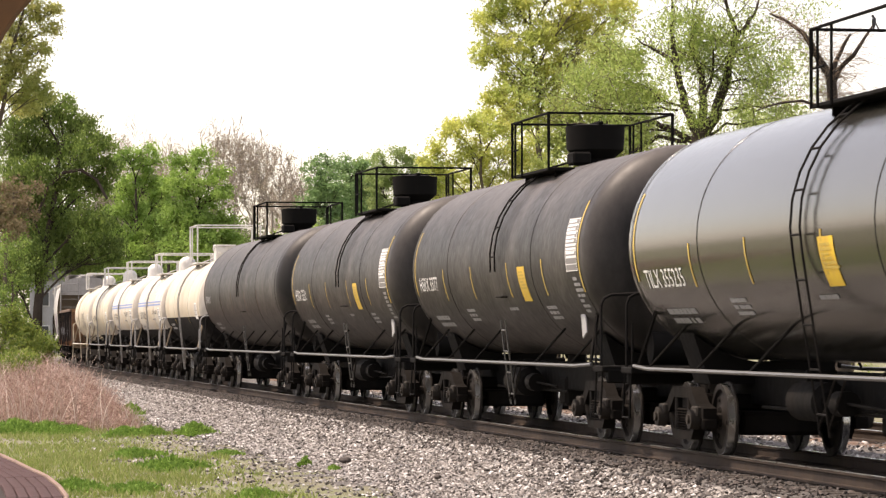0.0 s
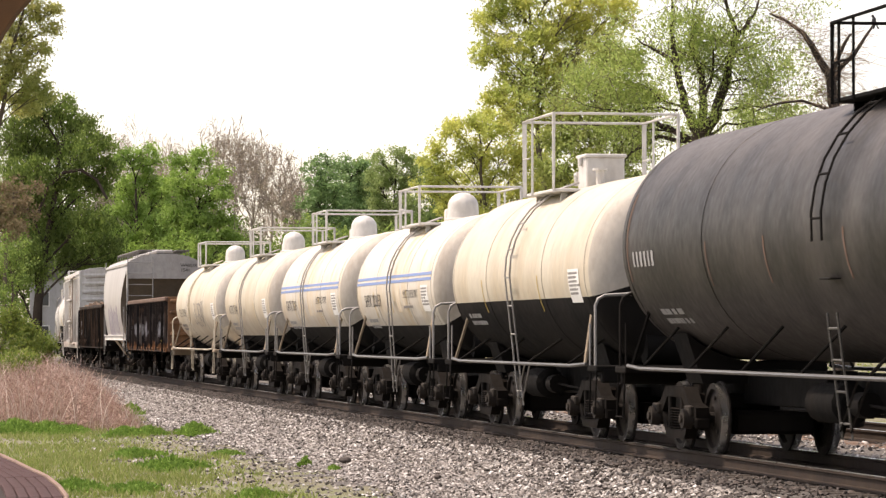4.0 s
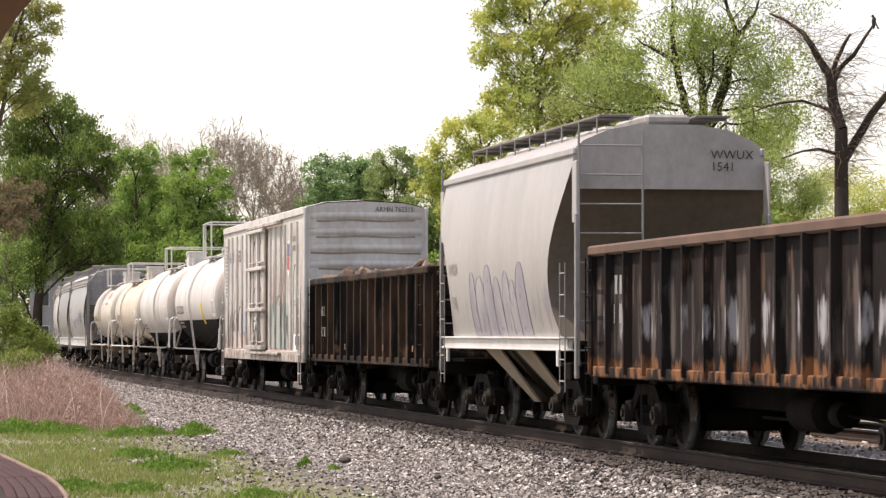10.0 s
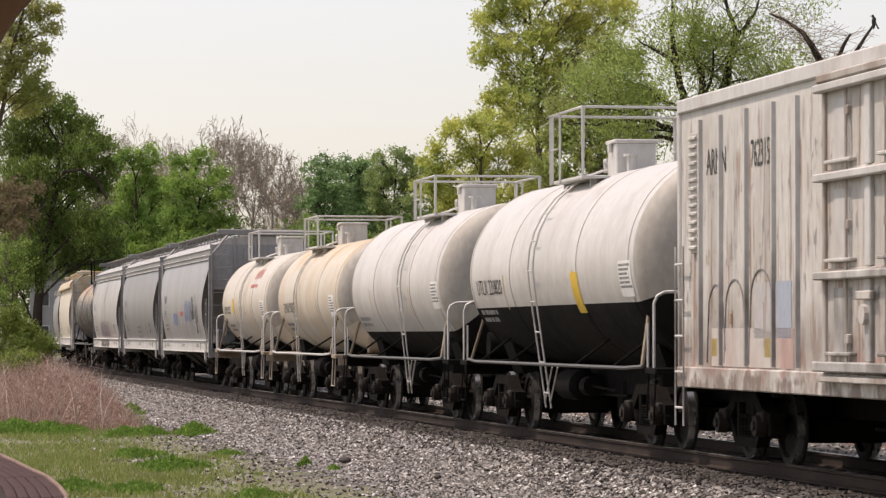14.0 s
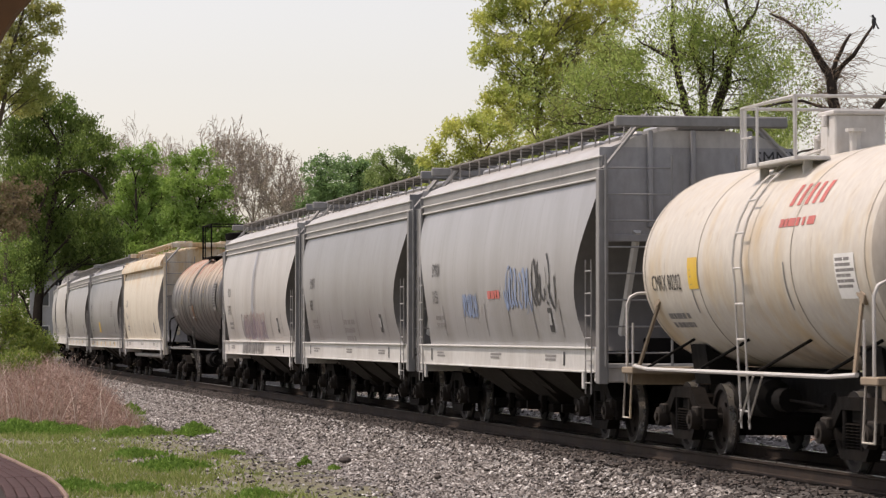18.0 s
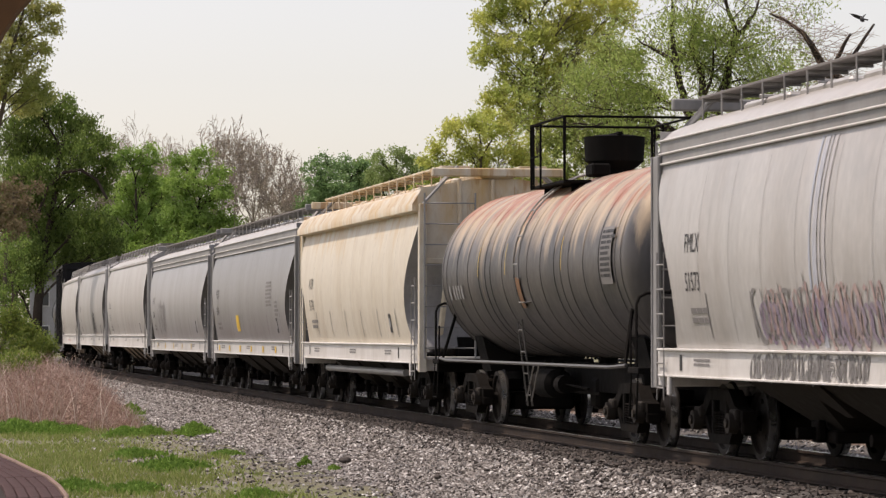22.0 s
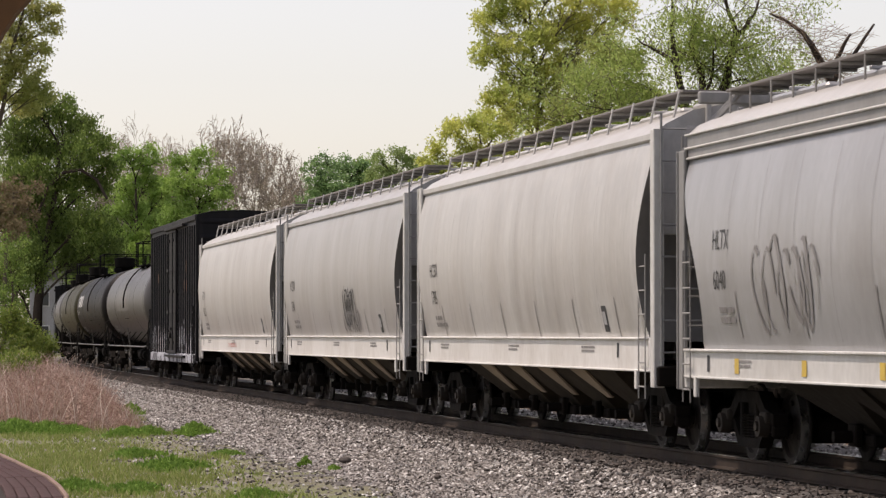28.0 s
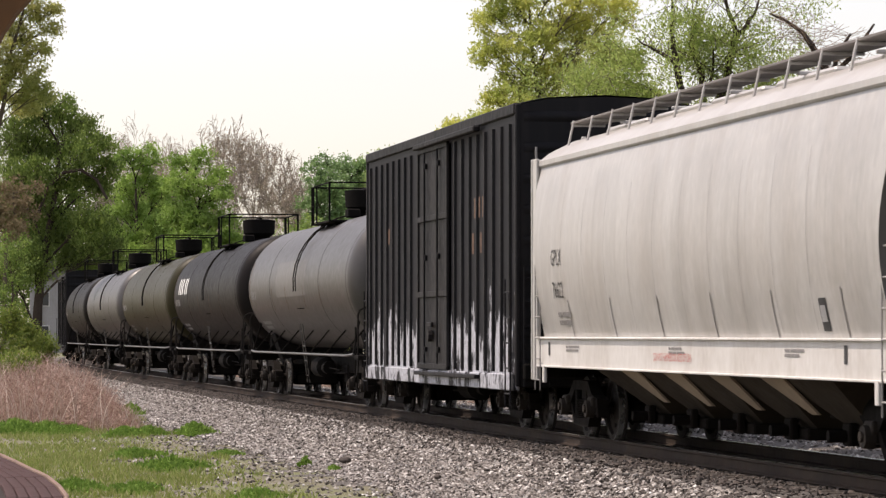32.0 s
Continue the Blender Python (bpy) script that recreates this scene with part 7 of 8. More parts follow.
for lab, px, d, boughs, leaf, sd in (
        ("thin blue-green tree in the distance", 572, 330, [(556, 302, 20), (580, 288, 17), (574, 325, 26), (560, 350, 24), (600, 340, 20)], LEAF_BLUE, 43),
        ("blue-green tree in the distance", 618, 340, [(610, 292, 17), (634, 296, 19), (620, 322, 28), (645, 330, 22), (600, 355, 26)], LEAF_BLUE, 44),
        ("pale green tree in the distance", 650, 345, [(648, 300, 22), (662, 318, 24), (640, 330, 26), (655, 350, 28)], LEAF_HAZY, 47),
        ("fresh green tree in the distance", 690, 330, [(670, 278, 14), (702, 272, 15), (724, 284, 14), (688, 305, 26), (738, 302, 18), (715, 325, 28), (665, 325, 24)], LEAF_HAZY, 45),
        ("fresh green tree in the distance", 752, 335, [(752, 290, 14), (768, 300, 14), (745, 325, 24), (775, 330, 22), (790, 350, 24)], LEAF_HAZY, 46)):
    boughs = [(x, y, r * 1.2) for x, y, r in boughs] + [(px - 24, 362, 26), (px + 22, 366, 28), (px - 4, 396, 34), (px + 34, 400, 30)]
    bough_tree(lab, px, d, boughs, leaf, 0.15, 1.6, sd, spray=0.36, thick=0.2, twig=0.024, bark=BARK)
for i, px in enumerate(range(180, 800, 48)):
    plant("low green thicket behind the line", px, 345 - i * 6, 10.5 + (i * 37 % 5) * 0.5, 4.4, 200 + i, leaf=LEAF_GREEN if i % 2 else LEAF_DARK, n=7000, size=0.2, puff=0.8, levels=3, trunk=0.12, low=0.2, fill=120, base=0.05)

# behind the second track
bough_tree("tall yellow-green cottonwood in fresh leaf", 985, 150, [(868, 20, 40), (915, 10, 46), (872, 82, 40), (850, 100, 24), (930, 72, 50), (985, 42, 55), (900, 142, 46), (960, 132, 55), (1010, 110, 46), (872, 175, 30), (930, 195, 52), (990, 190, 50), (1040, 50, 46), (1040, 0, 46), (985, -35, 55), (910, -45, 50), (858, -40, 34), (1090, 20, 44), (1080, 90, 40)], LEAF_YELLOW, 0.085, 1.55, 33, spray=0.24, thick=0.2)
bough_tree("yellow-green cottonwood in fresh leaf", 870, 165, [(802, 228, 27), (772, 262, 22), (842, 216, 36), (888, 222, 42), (830, 268, 42), (782, 302, 36), (890, 282, 46), (942, 272, 46), (850, 335, 56), (925, 345, 56), (758, 335, 28), (748, 285, 14), (980, 330, 46), (960, 395, 44), (800, 372, 36), (850, 400, 44), (905, 405, 44)], LEAF_YELLOW, 0.09, 1.6, 31, spray=0.26, thick=0.2)
bough_tree("spreading green tree with arching boughs", 1075, 120, [(1070, 88, 36), (1112, 112, 36), (1030, 140, 36), (1082, 158, 46), (1130, 172, 36), (1000, 200, 34), (1058, 214, 52), (1122, 232, 44), (985, 246, 38), (1040, 272, 52), (1108, 290, 50), (975, 305, 44), (1060, 342, 52), (1128, 362, 50), (1000, 372, 46), (1180, 400, 46), (1160, 172, 26), (955, 405, 46), (1010, 430, 46), (945, 445, 46)], LEAF_MOSS, 0.07, 1.7, 34, bark=BARK, spray=0.2, thick=0.16, twig=0.009)
bough_tree("green tree behind the big willow", 1170, 128, [(1120, 420, 46), (1190, 440, 50), (1240, 420, 40), (1150, 350, 34), (1270, 380, 36), (1320, 390, 44), (1380, 400, 44), (1080, 430, 44)], LEAF_MOSS, 0.075, 1.5, 35, spray=0.22, thick=0.16)
plant("pale green tree thinly in leaf", 1345, 130, 11.5, 3.2, 36, leaf=LEAF_PALE, n=46000, size=0.055, puff=0.42, levels=5, split=2, stem=True, clumps=420, fill=360, base=0.1)
plant("pale yellow-green tree thinly in leaf", 1500, 150, 10.0, 4.6, 37, leaf=LEAF_YELLOW, n=42000, size=0.06, puff=0.46, levels=5, split=2, stem=True, clumps=300, fill=200, base=0.05)
for i in range(34):
    s = -120 + i * 6.6
    sd = -17.5 - 1.8 * ((i * 53) % 3)
    x, y = on_line(s, sd)
    tree("green thicket along the far side of the tracks", x, y, 5.2 + 1.5 * ((i * 29) % 4) / 3, 3.6, 300 + i, leaf=(LEAF_GREEN, LEAF_MOSS, LEAF_DARK)[i % 3], n=5000, size=0.13, puff=0.6, levels=3, trunk=0.1, category="shrub", low=0.15)


# tree row behind the station, mirrored by the glossy tanks
for i in range(11):
    tree("leafy green tree behind the station", -60 + i * 11 + 3 * math.sin(i * 5), -34 - 5 * (i % 3), 11 + 2.5 * math.sin(i * 3), 6.0, 500 + i, leaf=(LEAF_GREEN, LEAF_FRESH)[i % 2], n=6000, size=0.4, puff=1.1, levels=3, fill=260, base=0.1)


# big willow with dark limbs, drawn limb by limb
def limb_tree(label, px0, d, chains, leaf, n, size, puff, seed):
    px = 6047 / d
    t = thing("tree", label, "tree")
    t.location = (*at_view(px0, d), FLOOR)
    rng = np.random.default_rng(seed)
    segs, twigs = [], []
    for pts, r0, r1, lev in chains:
        ps = [np.array([(x - px0) / px, 0.0, EYE + (591.4 - y) / px - FLOOR]) for x, y in pts]
        depth = rng.normal(0, 0.5)
        for i in range(len(ps)):
            ps[i] = ps[i] + np.array([0, depth * i / len(ps), 0])
        fine = []
        for a, b in zip(ps, ps[1:]):
            for k in range(3):
                fine.append(a + (b - a) * k / 3 + rng.normal(0, 0.03, 3) * (k > 0))
        fine.append(ps[-1])
        m = len(fine) - 1
        r1 = r1 * (0.35 if lev else 1.0)
        own = [(fine[i], fine[i + 1], lev, 0.8 * (r0 + (r1 - r0) * i / m), 0.8 * (r0 + (r1 - r0) * (i + 1) / m)) for i in range(m)]
        part("limb" if lev else "trunk", branch_mesh("limb", own, BARK, 0.008), None, t)
        if lev:
            for _ in range(int(m * 1.3)):
                i = rng.integers(int(m * 0.3), m)
                p = fine[i]
                dr = rng.normal(0, 1, 3) + np.array([0, 0, 0.35])
                l, r = rng.uniform(1.0, 3.0), max(0.01, (r0 + r1) * 0.08)
                for j in range(4):
                    q = p + dr / np.linalg.norm(dr) * l / 4
                    segs.append((p, q, 3, r, r * 0.75))
                    if j > 1:
                        twigs.append((p, q))
                    if j and rng.random() < 0.8:
                        e = rng.normal(0, 1, 3)
                        e = q + e / np.linalg.norm(e) * l * 0.35
                        segs.append((q, e, 3, r * 0.5, r * 0.3))
                        twigs.append((q, e))
                    p, r = q, r * 0.75
                    dr = dr + rng.normal(0, 0.5, 3)
    tagged(part("twigwork", branch_mesh("twigwork", segs, BARK_BROWN, 0.006), None, t), kind="stuff")
    a, b = np.array([w[0] for w in twigs]), np.array([w[1] for w in twigs])
    wt = rng.gamma(0.45, 1.0, len(a))
    i = rng.choice(len(a), n, p=wt / wt.sum())
    c = a[i] + (b[i] - a[i]) * rng.random((n, 1)) + rng.normal(0, puff, (n, 3))
    part("crown", leaf_mesh("crown", c, size, rng, leaf, 0.5), None, t)


limb_tree("big dark-limbed willow with thin pale leaves", 1240, 100, [
    ([(1243, 738), (1240, 420), (1238, 300), (1236, 235)], 0.36, 0.27, 0),
    ([(1236, 240), (1216, 195), (1204, 150), (1196, 110), (1160, 88), (1128, 66)], 0.2, 0.06, 1),
    ([(1204, 150), (1196, 100), (1188, 60), (1190, 10), (1180, -60)], 0.13, 0.05, 1),
    ([(1238, 240), (1246, 190), (1243, 130), (1226, 80), (1230, 40), (1240, -20)], 0.19, 0.06, 1),
    ([(1245, 180), (1262, 130), (1262, 90), (1290, 60)], 0.07, 0.03, 2),
    ([(1240, 245), (1268, 205), (1284, 150), (1294, 100), (1304, 60), (1290, 20), (1280, -60)], 0.24, 0.09, 1),
    ([(1304, 65), (1322, 45), (1340, 15), (1350, -40)], 0.11, 0.05, 1),
    ([(1284, 150), (1310, 140), (1340, 150), (1365, 165)], 0.05, 0.02, 2),
    ([(1230, 255), (1190, 232), (1150, 228), (1110, 245)], 0.08, 0.03, 2),
    ([(1245, 250), (1285, 218), (1330, 215), (1370, 235)], 0.06, 0.02, 2),
    ([(1216, 195), (1180, 180), (1140, 150), (1100, 140)], 0.06, 0.02, 2),
    ([(1228, 250), (1195, 232), (1160, 214), (1110, 208), (1060, 218), (1010, 216), (965, 205)], 0.13, 0.025, 1),
    ([(1215, 250), (1165, 240), (1130, 262), (1095, 292), (1060, 300)], 0.09, 0.03, 1),
    ([(1200, 195), (1150, 192), (1100, 198), (1050, 190), (1000, 170)], 0.05, 0.015, 2),
    ([(1255, 275), (1290, 270), (1315, 282), (1340, 276)], 0.06, 0.02, 2),
    ([(1275, 195), (1320, 190), (1370, 182), (1410, 178)], 0.05, 0.015, 2),
    ([(1262, 130), (1290, 95), (1330, 100), (1370, 120)], 0.04, 0.015, 2),
], LEAF_WILLOW, 40000, 0.05, 0.2, 61)


# dead tree with a bird on its highest limb; the bird flies off later
BIRD = {}


def dead_tree():
    d = 95.0
    px = 6047 / d
    bark = weathered("dead_grey_brown_bark", (0.05, 0.04, 0.035), 0.95, spec=0.1, dirt=(0.1, 0.083, 0.07), amount=0.8, streak=0.6, bump=0.9)
    t = thing("tree", "dead broken tree with bare drooping twigs", "tree")
    t.location = (*at_view(1470, d), FLOOR)
    rng = np.random.default_rng(77)

    def place(x, y):
        return np.array([(x - 1470) / px, 0.0, EYE + (591.4 - y) / px - FLOOR])
    segs = []

    def limb(pts, r0, r1, lev):
        ps = [place(*p) for p in pts]
        for i in range(len(ps)):
            ps[i] = ps[i] + np.array([0, rng.normal(0, 0.12) * (i > 0), 0])
        m = len(ps) - 1
        own = [(ps[i], ps[i + 1], lev, r0 + (r1 - r0) * i / m, r0 + (r1 - r0) * (i + 1) / m) for i in range(m)]
        part("limb" if lev else "trunk", branch_mesh("limb", own, bark, 0.007), None, t)
        return ps
    trunk = limb([(1492, 745), (1490, 480), (1492, 330), (1488, 230), (1476, 180), (1471, 135)], 0.24, 0.14, 0)
    left = limb([(1471, 135), (1452, 105), (1436, 80), (1421, 58), (1395, 38), (1365, 22)], 0.13, 0.025, 1)
    right = limb([(1474, 150), (1490, 118), (1512, 96), (1530, 68), (1549, 42)], 0.085, 0.03, 1)
    fork = limb([(1490, 290), (1518, 245), (1545, 200), (1575, 160)], 0.14, 0.09, 1)
    stub = limb([(1474, 130), (1482, 105), (1496, 75), (1506, 60)], 0.08, 0.03, 2)
    low = limb([(1488, 205), (1455, 190), (1420, 178), (1380, 182), (1340, 195)], 0.06, 0.015, 2)
    low2 = limb([(1490, 275), (1450, 264), (1420, 268), (1385, 280)], 0.06, 0.015, 2)
    for chain, k in ((trunk[2:], 330), (left, 170), (right[:3], 60), (fork, 170), (low, 30), (stub, 30)):
        for _ in range(k):
            i = rng.integers(0, len(chain) - 1)
            p = chain[i] + (chain[i + 1] - chain[i]) * rng.random()
            side = rng.choice([-1, 1])
            l = rng.uniform(0.3, 1.25)
            q = p.copy()
            dr = np.array([side * rng.uniform(0.2, 1.0), rng.normal(0, 0.45), rng.uniform(-0.3, 0.8)])
            for j in range(4):
                w = q + dr / np.linalg.norm(dr) * l / 4
                segs.append((q, w, 3, 0.008, 0.005))
                q = w
                dr = dr + np.array([0, 0, -0.05]) + rng.normal(0, 0.26, 3)
    tagged(part("twigwork", branch_mesh("twigwork", segs, TWIG_TAN, 0.005), None, t), kind="stuff")
    top = Vector(t.location) + Vector([float(c) for c in right[-1]])
    b = thing("bird", "small dark bird on a dead limb, flying off later", "bird")
    BIRD["body"], BIRD["perch"] = b, top
    b.location = top
    s = Shape()
    for i in range(6):
        a0, a1 = -1 + 2 * i / 6, -1 + 2 * (i + 1) / 6
        s.tube((0.02 * a0, 0, 0.1 + 0.11 * a0), (0.02 * a1, 0, 0.1 + 0.11 * a1), 0.065 * math.sqrt(max(0.02, 1 - a0 * a0)), 0.065 * math.sqrt(max(0.02, 1 - a1 * a1)), n=10)
    part("body", s, INK, b)
    h = Shape()
    h.tube((-0.02, 0, 0.19), (-0.03, 0, 0.27), 0.045, 0.03, n=8)
    part("head", h, INK, b)
    part("beak", Shape().tube((-0.05, 0, 0.235), (-0.11, 0, 0.23), 0.015, 0.003, n=6), INK, b)
    part("tail", Shape().prism([(0.02, 0.06), (0.06, 0.05), (0.15, -0.12), (0.11, -0.13)], -0.025, 0.025), INK, b)
    for y in (-0.02, 0.02):
        part("leg", Shape().tube((0, y, -0.02), (0, y, 0.03), 0.006, n=5), INK, b)
    BIRD["wings"] = []
    for sd in (-1, 1):
        # tapered wing along the shoulder's own axis, tip trailing
        wing = Shape().add([(x, sd * y, z + t) for t in (0, 0.012) for x, y, z in ((-0.05, 0, 0), (-0.05, 0.12, 0.0), (0.0, 0.3, 0), (0.05, 0.14, 0), (0.06, 0, 0))],
                           [(0, 1, 2, 3, 4), (9, 8, 7, 6, 5), (0, 1, 6, 5), (1, 2, 7, 6), (2, 3, 8, 7), (3, 4, 9, 8), (4, 0, 5, 9)])
        BIRD["wings"].append((part("wing", wing, INK, b), sd))


dead_tree()


# ---- house glimpsed through the trees ----
def house():
    x, y = at_view(128, 400)
    t = thing("house", "grey clapboard house glimpsed behind the trees", "house")
    t.location = (x, y, FLOOR)
    wall = weathered("grey_siding", (0.3, 0.3, 0.31), 0.8, amount=0.4)
    glass = weathered("dark_window", (0.03, 0.035, 0.04), 0.15, amount=0.1)
    roof = weathered("dark_shingle", (0.1, 0.095, 0.09), 0.9, amount=0.5)
    part("wall", Shape().box((0, 0, 4.3), (9, 8, 8.6), 0.02), wall, t)
    part("roof", Shape().prism([(-5, 8.5), (5, 8.5), (0, 12)], -4.4, 4.4), roof, t)
    for i in range(3):
        for z in (2.3, 6.2):
            w = part("window", Shape().box((-2.8 + i * 2.8, -4.02, z), (1.2, 0.1, 1.7), 0.02), weathered("white_trim", (0.6, 0.6, 0.6), 0.6), t)
            part("pane", Shape().box((-2.8 + i * 2.8, -4.08, z), (1.0, 0.04, 1.5), 0.01), glass, w)


house()


# ---- near bank: bush, brambles, weeds and grass ----
for i, (px, d, h, sp) in enumerate(((48, 150, 2.6, 1.2), (5, 140, 3.2, 1.5), (80, 158, 2.0, 0.8), (30, 125, 1.2, 1.2))):
    plant("thin yellow-green bush at the edge of the brambles", px, d, h + 0.3, sp, 400 + i, leaf=LEAF_BUSH, n=3600, size=0.075, puff=0.34, levels=3, trunk=0.12, category="shrub", low=0.1, fill=160, base=0.05)


def blades(name, x, y, z, height, width, lean, mat, seed, label, category, bits=2):
    """Bent blades or stems, one strip each."""
    rng = np.random.default_rng(seed)
    n = len(x)
    a = rng.uniform(0, 2 * np.pi, n)
    dx, dy = np.cos(a), np.sin(a)
    ln = lean * rng.uniform(0.2, 1.3, n) * height
    rows = []
    for k in range(bits + 1):
        t = k / bits
        cx, cy, cz = x + dx * ln * t * t, y + dy * ln * t * t, z + height * (t - 0.15 * t * t)
        w = width * (1 - 0.85 * t) / 2
        rows.append(np.stack([cx - w, cy, cz], -1))
        rows.append(np.stack([cx + w, cy, cz], -1))
    v = np.stack(rows, 1).reshape(-1, 3)
    m = 2 * (bits + 1)
    q = np.array([(2 * k, 2 * k + 1, 2 * k + 3, 2 * k + 2) for k in range(bits)])
    f = (q[None] + m * np.arange(n)[:, None, None]).reshape(-1, 4)
    ob = new(name, fast_mesh(name, v, f, mat))
    return tagged(ob, label, category, kind="stuff")


def along(s, side):
    h = np.interp(s, S_GRID, LINE_H)
    return np.interp(s, S_GRID, LINE_X) + side * np.cos(h), np.interp(s, S_GRID, LINE_Y) - side * np.sin(h)


rng = np.random.default_rng(50)
n = 46000
s = rng.uniform(-25, 91, n)
near = np.interp(s, [-25, 16, 60, 91], [2.0, 2.5, 4.0, 5.5])
side = near + rng.random(n) ** 1.3 * 8.5
x, y = along(s, side)
clump = np.array([noise.noise(Vector((a * 0.5, b * 0.25, 0))) for a, b in zip(x, y)])
hgt = np.clip(rng.uniform(0.7, 1.6, n) * (0.95 + 0.6 * clump) * np.clip((side - near) / 1.2 + 0.25, 0.25, 1) * np.clip((91 - s) / 8, 0.4, 1), 0.15, 2.0)
blades("dry_brambles", x, y, np.full(n, FLOOR), hgt * rng.uniform(0.35, 0.85, n), 0.013, 0.95, DRY, 51, "pinkish-brown dry bramble stems along the bank", "brambles", 3)
k = rng.integers(0, n, 90000)
fuzz = np.stack([x[k] + rng.normal(0, 0.12, 90000), y[k] + rng.normal(0, 0.2, 90000), FLOOR + hgt[k] * 0.78 * rng.random(90000) ** 0.6], -1)
tagged(new("bramble_twigs", leaf_mesh("bramble_twigs", fuzz, 0.011, rng, DRY, -0.1, 20.0)), "tangle of fine reddish-brown bramble twigs", "brambles", kind="stuff")

n = 1300
s = rng.uniform(30, 92, n)
near = np.interp(s, [16, 60, 92], [2.6, 4.1, 5.5])
side = near + rng.random(n) ** 1.6 * 5.5
x, y = along(s, side)
pick = np.array([noise.noise(Vector((a * 0.8, b * 0.3, 3))) for a, b in zip(x, y)]) + rng.normal(0, 0.25, n) > 0.0
blades("arching_canes", x[pick], y[pick], np.full(pick.sum(), FLOOR), rng.uniform(0.8, 2.0, n)[pick] * np.clip((side - near) / 1.5 + 0.3, 0.3, 1)[pick], 0.018, 0.7, CANE, 53, "pale arching bramble canes among dry stems", "brambles", 5)

n = 90000
s = rng.uniform(58, 132, n)
side = np.interp(s, [58, 132], [3.9, 6.1]) + rng.random(n) * 7
x, y = along(s, side)
patch = np.array([noise.noise(Vector((a * 0.7, b * 0.35, 5))) + 0.5 * noise.noise(Vector((a * 2.1, b * 1.2, 9))) for a, b in zip(x, y)])
edge = np.interp(s, [58, 132], [3.9, 6.1])
keep = patch + rng.normal(0, 0.45, n) > 0.78 - 0.45 * np.clip(side - edge, 0, 2.0)
keep &= rng.random(n) > 0.9 * np.exp(-((y - 67.5) / 1.5) ** 2)
x, y, patch = x[keep], y[keep], patch[keep]
blades("grass", x, y, np.full(len(x), FLOOR), 0.04 + 0.07 * rng.random(len(x)) + 0.06 * np.clip(patch, 0, 1), 0.026, 0.7, GRASS, 52, "short yellowish-green grass thinning into gravel", "grass", 1)

for k, (px, py, rad, hgt) in enumerate(((345, 770, 0.32, 0.36), (262, 770, 0.3, 0.24), (222, 772, 0.35, 0.26), (28, 768, 0.6, 0.42), (85, 768, 0.5, 0.36), (130, 768, 0.3, 0.24), (303, 830, 0.42, 0.24), (240, 808, 0.36, 0.18), (455, 882, 0.25, 0.15), (540, 826, 0.08, 0.2), (232, 735, 0.3, 0.42), (130, 868, 0.3, 0.2), (240, 870, 0.28, 0.16), (400, 806, 0.2, 0.1), (590, 834, 0.08, 0.1))):
    d = (EYE - FLOOR) * 6047 / (py - 591.4)
    cx, cy = at_view(px, d)
    m = int(2600 * rad / 0.4)
    a, q = rng.uniform(0, 2 * np.pi, m), rng.random(m) ** 0.55
    lump = 0.8 + 0.3 * np.sin(3 * a + k) + rng.normal(0, 0.22, m)
    tuft = 0.35 + 0.65 * rng.random(m) ** 2
    c = np.stack([cx + np.cos(a) * q * rad * 1.25 * lump, cy + np.sin(a) * q * rad * 3.0 * lump, FLOOR + 0.85 * hgt * np.clip(1 - q, 0.05, 1) ** 0.5 * tuft + 0.01], -1)
    tagged(new("weeds", leaf_mesh("weeds", c, 0.042, rng, WEED, -0.7, 2.4)), "leafy clump of fresh green weeds in gravel", "weeds", kind="stuff")
for k, (px, py, r) in enumerate(((700, 792, 0.12), (672, 795, 0.09), (612, 823, 0.1), (655, 805, 0.06), (1030, 876, 0.09), (775, 852, 0.07))):
    d = (EYE - FLOOR) * 6047 / (py - 591.4)
    cx, cy = at_view(px, d)
    cx, cy = float(cx), float(cy)
    rn = random.Random(k)
    st = Shape()
    st.grid(lambda u, v: (r * math.cos(u * 6.2832) * math.sin(v * 3.1416) * (1 + 0.25 * math.sin(3 * u * 6.28 + k)), 0.8 * r * math.sin(u * 6.2832) * math.sin(v * 3.1416), 0.55 * r * math.cos(v * 3.1416)), 9, 6)
    tagged(part("stone", st, STONES_DARK, None, at=pose(cx, cy, FLOOR + 0.05 + r * 0.3, 0, 0, rn.uniform(0, 180))), "dark lump of stone on the ballast", "stone")


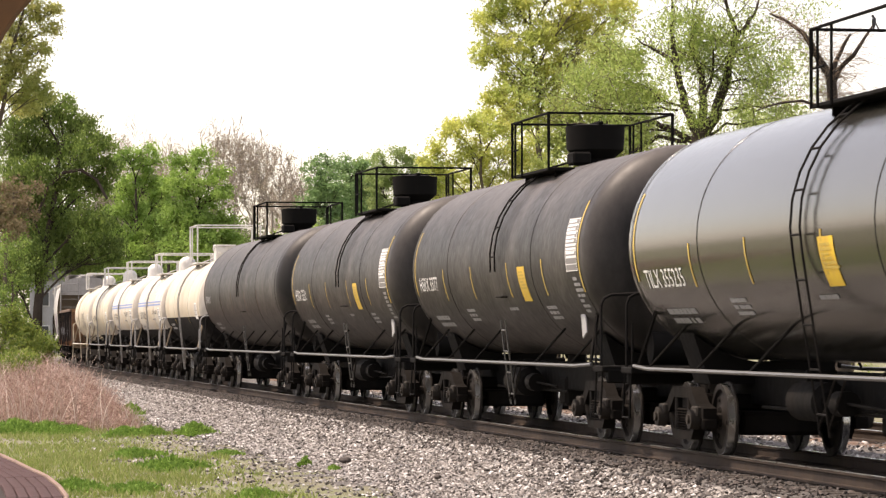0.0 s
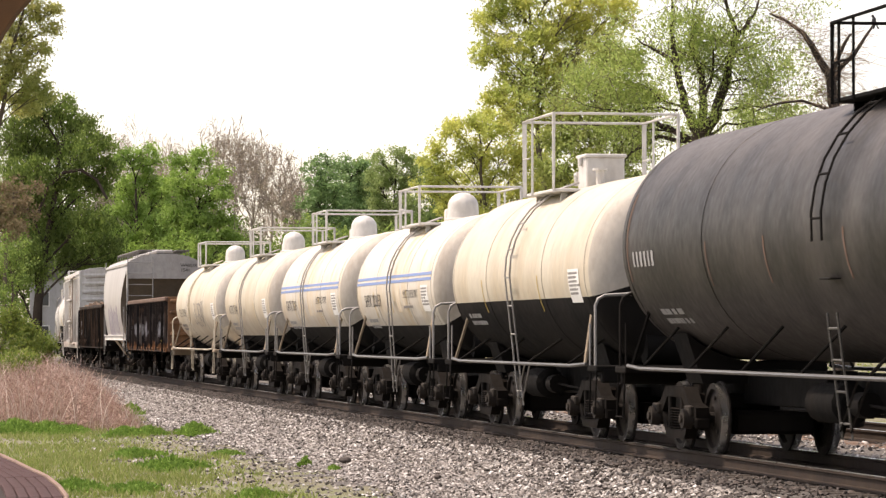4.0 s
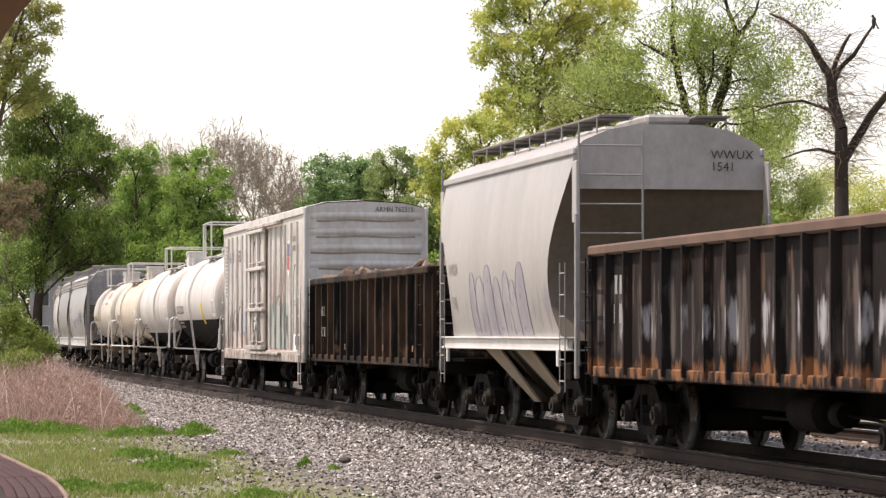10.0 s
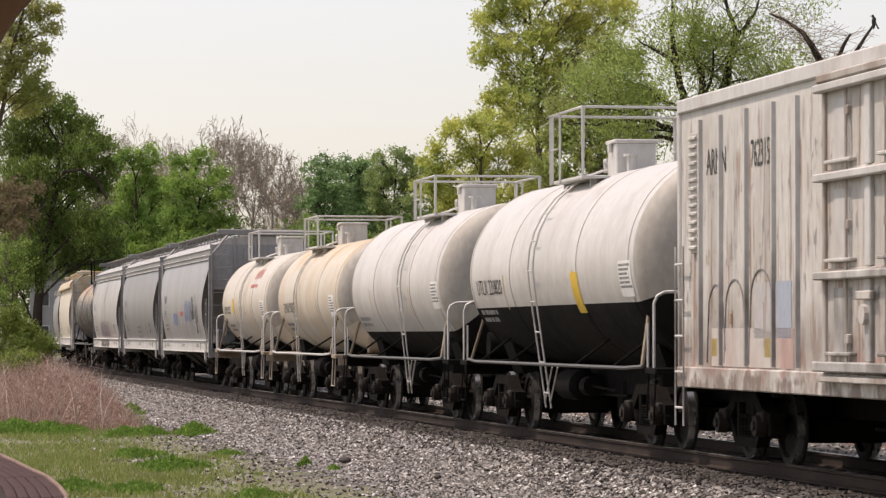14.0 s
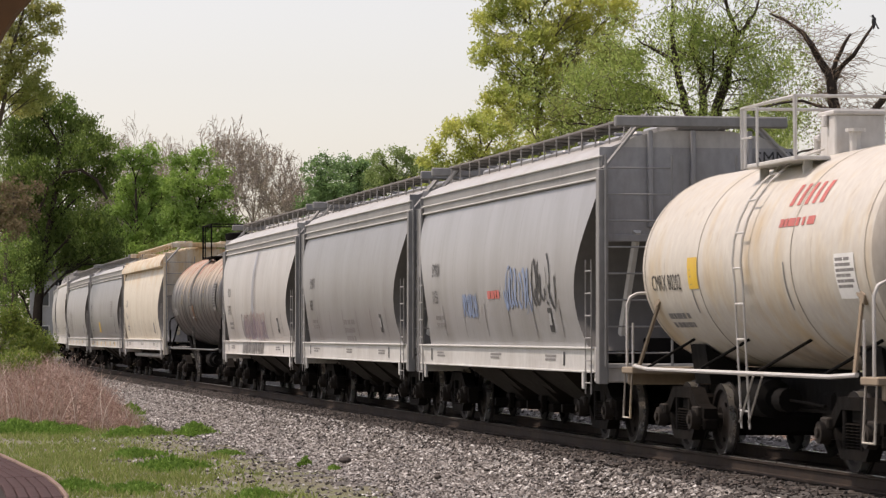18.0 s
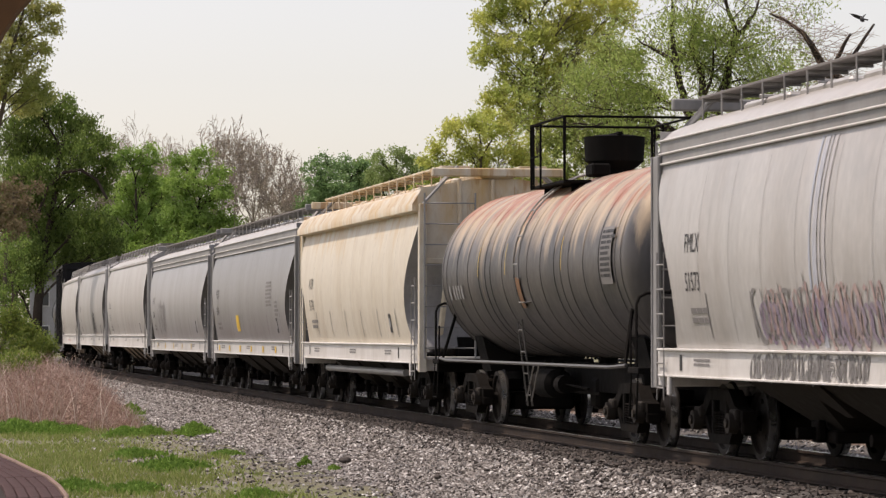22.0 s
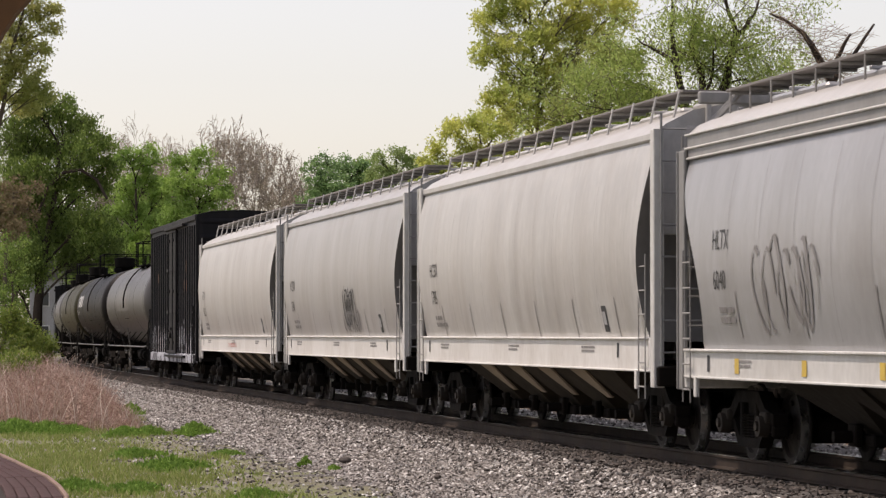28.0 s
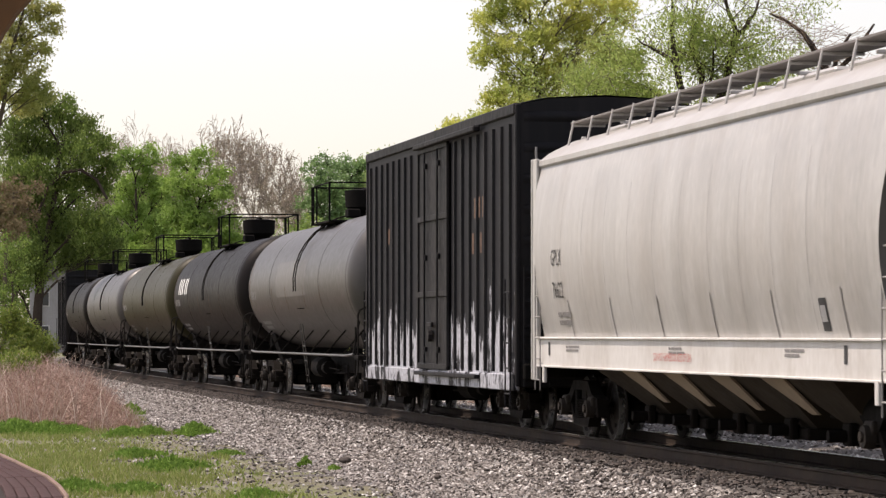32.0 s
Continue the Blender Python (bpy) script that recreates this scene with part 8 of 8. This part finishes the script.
# ---- platform with its canopy bracket ----
def platform():
    top = -0.05
    p = thing("platform", "dark brick-paved station platform with a curved edge", "platform", kind="structure")
    curve = [(-3.35, 29.5), (-3.45, 31.2), (-3.66, 33.3), (-3.98, 35.5), (-4.4, 38.0), (-4.86, 40.2), (-5.3, 42.4), (-5.78, 44.7), (-6.7, 48.5), (-8.2, 53.5)]
    kerb = weathered("worn_stone_kerb", (0.24, 0.17, 0.14), 0.85, amount=0.5, streak=0, spec=0.1)
    brick = weathered("paving_brick", (0.085, 0.055, 0.054), 0.9, dirt=(0.05, 0.038, 0.04), amount=0.7, streak=0, spec=0.05)
    mortar = weathered("paving_mortar", (0.05, 0.042, 0.04), 0.95, amount=0.5, streak=0, spec=0.05)
    body = Shape()
    body.prism([(-10, 53.5), (-10, 8.0), (-3.0, 8.0), (-3.2, 20)] + curve, FLOOR - 0.1, top - 0.02, "z")
    part("slab", body, mortar, p)
    for (ax, ay), (bx, by) in zip(curve, curve[1:]):
        l = math.hypot(bx - ax, by - ay)
        a = math.atan2(by - ay, bx - ax)
        part("kerb_stone", Shape().box((0, 0, 0), (l - 0.004, 0.045, 0.3), 0.015), kerb, p, at=pose((ax + bx) / 2, (ay + by) / 2, top - 0.11, 0, 0, math.degrees(a)))
    bm = Shape().box((0, 0, 0), (0.205, 0.1, 0.06), 0.008).mesh("brick", brick)
    n = 0
    for row in range(1, 12):
        off = -0.08 + row * 0.112
        for (ax, ay), (bx, by) in zip(curve, curve[1:8]):
            l = math.hypot(bx - ax, by - ay)
            tx, ty = (bx - ax) / l, (by - ay) / l
            k = int(l / 0.215)
            for i in range(k):
                if ay < 31 or n > 295:
                    continue
                q = (i + 0.5 * (row % 2) + 0.25) * 0.215
                n += 1
                part("brick", bm, None, p, at=pose(ax + tx * q - ty * (off + 0.05), ay + ty * q + tx * (off + 0.05), top - 0.012, 0, 0, math.degrees(math.atan2(ty, tx))))
    wood = weathered("brown_stained_timber", (0.16, 0.08, 0.035), 0.7, dirt=(0.085, 0.042, 0.02), amount=0.6, bump=0.3, spec=0.2)
    c = thing("canopy_bracket", "brown stained timber canopy post with curved brace", "bracket")
    c.location = (-3.95, 25, 0)
    part("post", Shape().box((0.24, 0, 2.27), (0.24, 0.24, 4.64), 0.02), wood, c)
    part("beam", Shape().box((0.9, 0, 4.72), (2.6, 0.24, 0.26), 0.02), wood, c)
    br = Shape()
    # curved lower edge of the brace
    inn = [(1.9 + 1.36 * math.cos(t), 3.06 + 1.36 * math.sin(t)) for t in [math.pi * (0.5 + 0.5 * i / 12) for i in range(13)]]
    br.prism(inn + [(0.36, 4.6)], -0.09, 0.09)
    part("brace", br, wood, c)


platform()


# ---- everything that moves ----
def travelled(t):
    u = t - 16
    return 13.2535 * u - 0.04269 * u * u / 2 + 0.000957 * u ** 3 / 6


def bird_flight():
    """Perched, then off to the side behind the dead tree and down into the thicket."""
    px, py, pz = BIRD["perch"]
    perched = pose(px, py, pz)
    rows = [(0, perched), (21.6, perched)]
    for t, dx, dy, dz in ((21.8, -0.13, 0.1, 0.1), (22.0, -0.25, 0.3, 0.12), (22.2, -0.44, 0.6, 0.05), (22.4, -0.68, 1.0, -0.1), (22.6, -0.85, 1.5, -0.33), (22.8, -1.2, 2.0, -0.9), (23.1, -1.8, 2.6, -2.4), (23.6, -2.4, 3.2, -5.5)):
        rows.append((t, pose(px + dx, py + dy, pz + dz, 0, -50, -60)))
    landed = pose(px - 2.6, py + 3.4, FLOOR + 0.03, 0, 0, -60)
    walk(BIRD["body"], rows + [(24.2, landed), (32, landed)])
    for wing, sd in BIRD["wings"]:
        beat = [(0, -82), (21.6, -82), (21.7, -10)] + [(21.8 + 0.1 * k, 38 if k % 2 == 0 else -32) for k in range(19)] + [(23.8, -10), (24.2, -82), (32, -82)]
        walk(wing, [(t, pose(0, sd * 0.055, 0.16, sd * a)) for t, a in beat])


def motions():
    bird_flight()
    for car, mid, base in CARS:
        rows = []
        for k in range(33):
            s = mid + travelled(k)
            a, b = on_line(s - base), on_line(s + base)
            rows.append((k, pose((a[0] + b[0]) / 2, (a[1] + b[1]) / 2, 0, 0, 0, math.degrees(math.atan2(b[1] - a[1], b[0] - a[0])))))
        walk(car, rows)
    for ax in (-0.889, 0.889):
        same = [w for w, a in WHEELSETS if a == ax]
        walk(same[0], [(k / FPS, pose(ax, 0, 0.457) @ Matrix.Rotation(travelled(k / FPS) / 0.457, 4, "Y")) for k in range(32 * FPS + 1)])
        turn = same[0].animation_data
        for w in same[1:]:
            w.rotation_mode = "QUATERNION"
            w.animation_data_create()
            w.animation_data.action = turn.action
            w.animation_data.action_slot = turn.action_slot


motions()
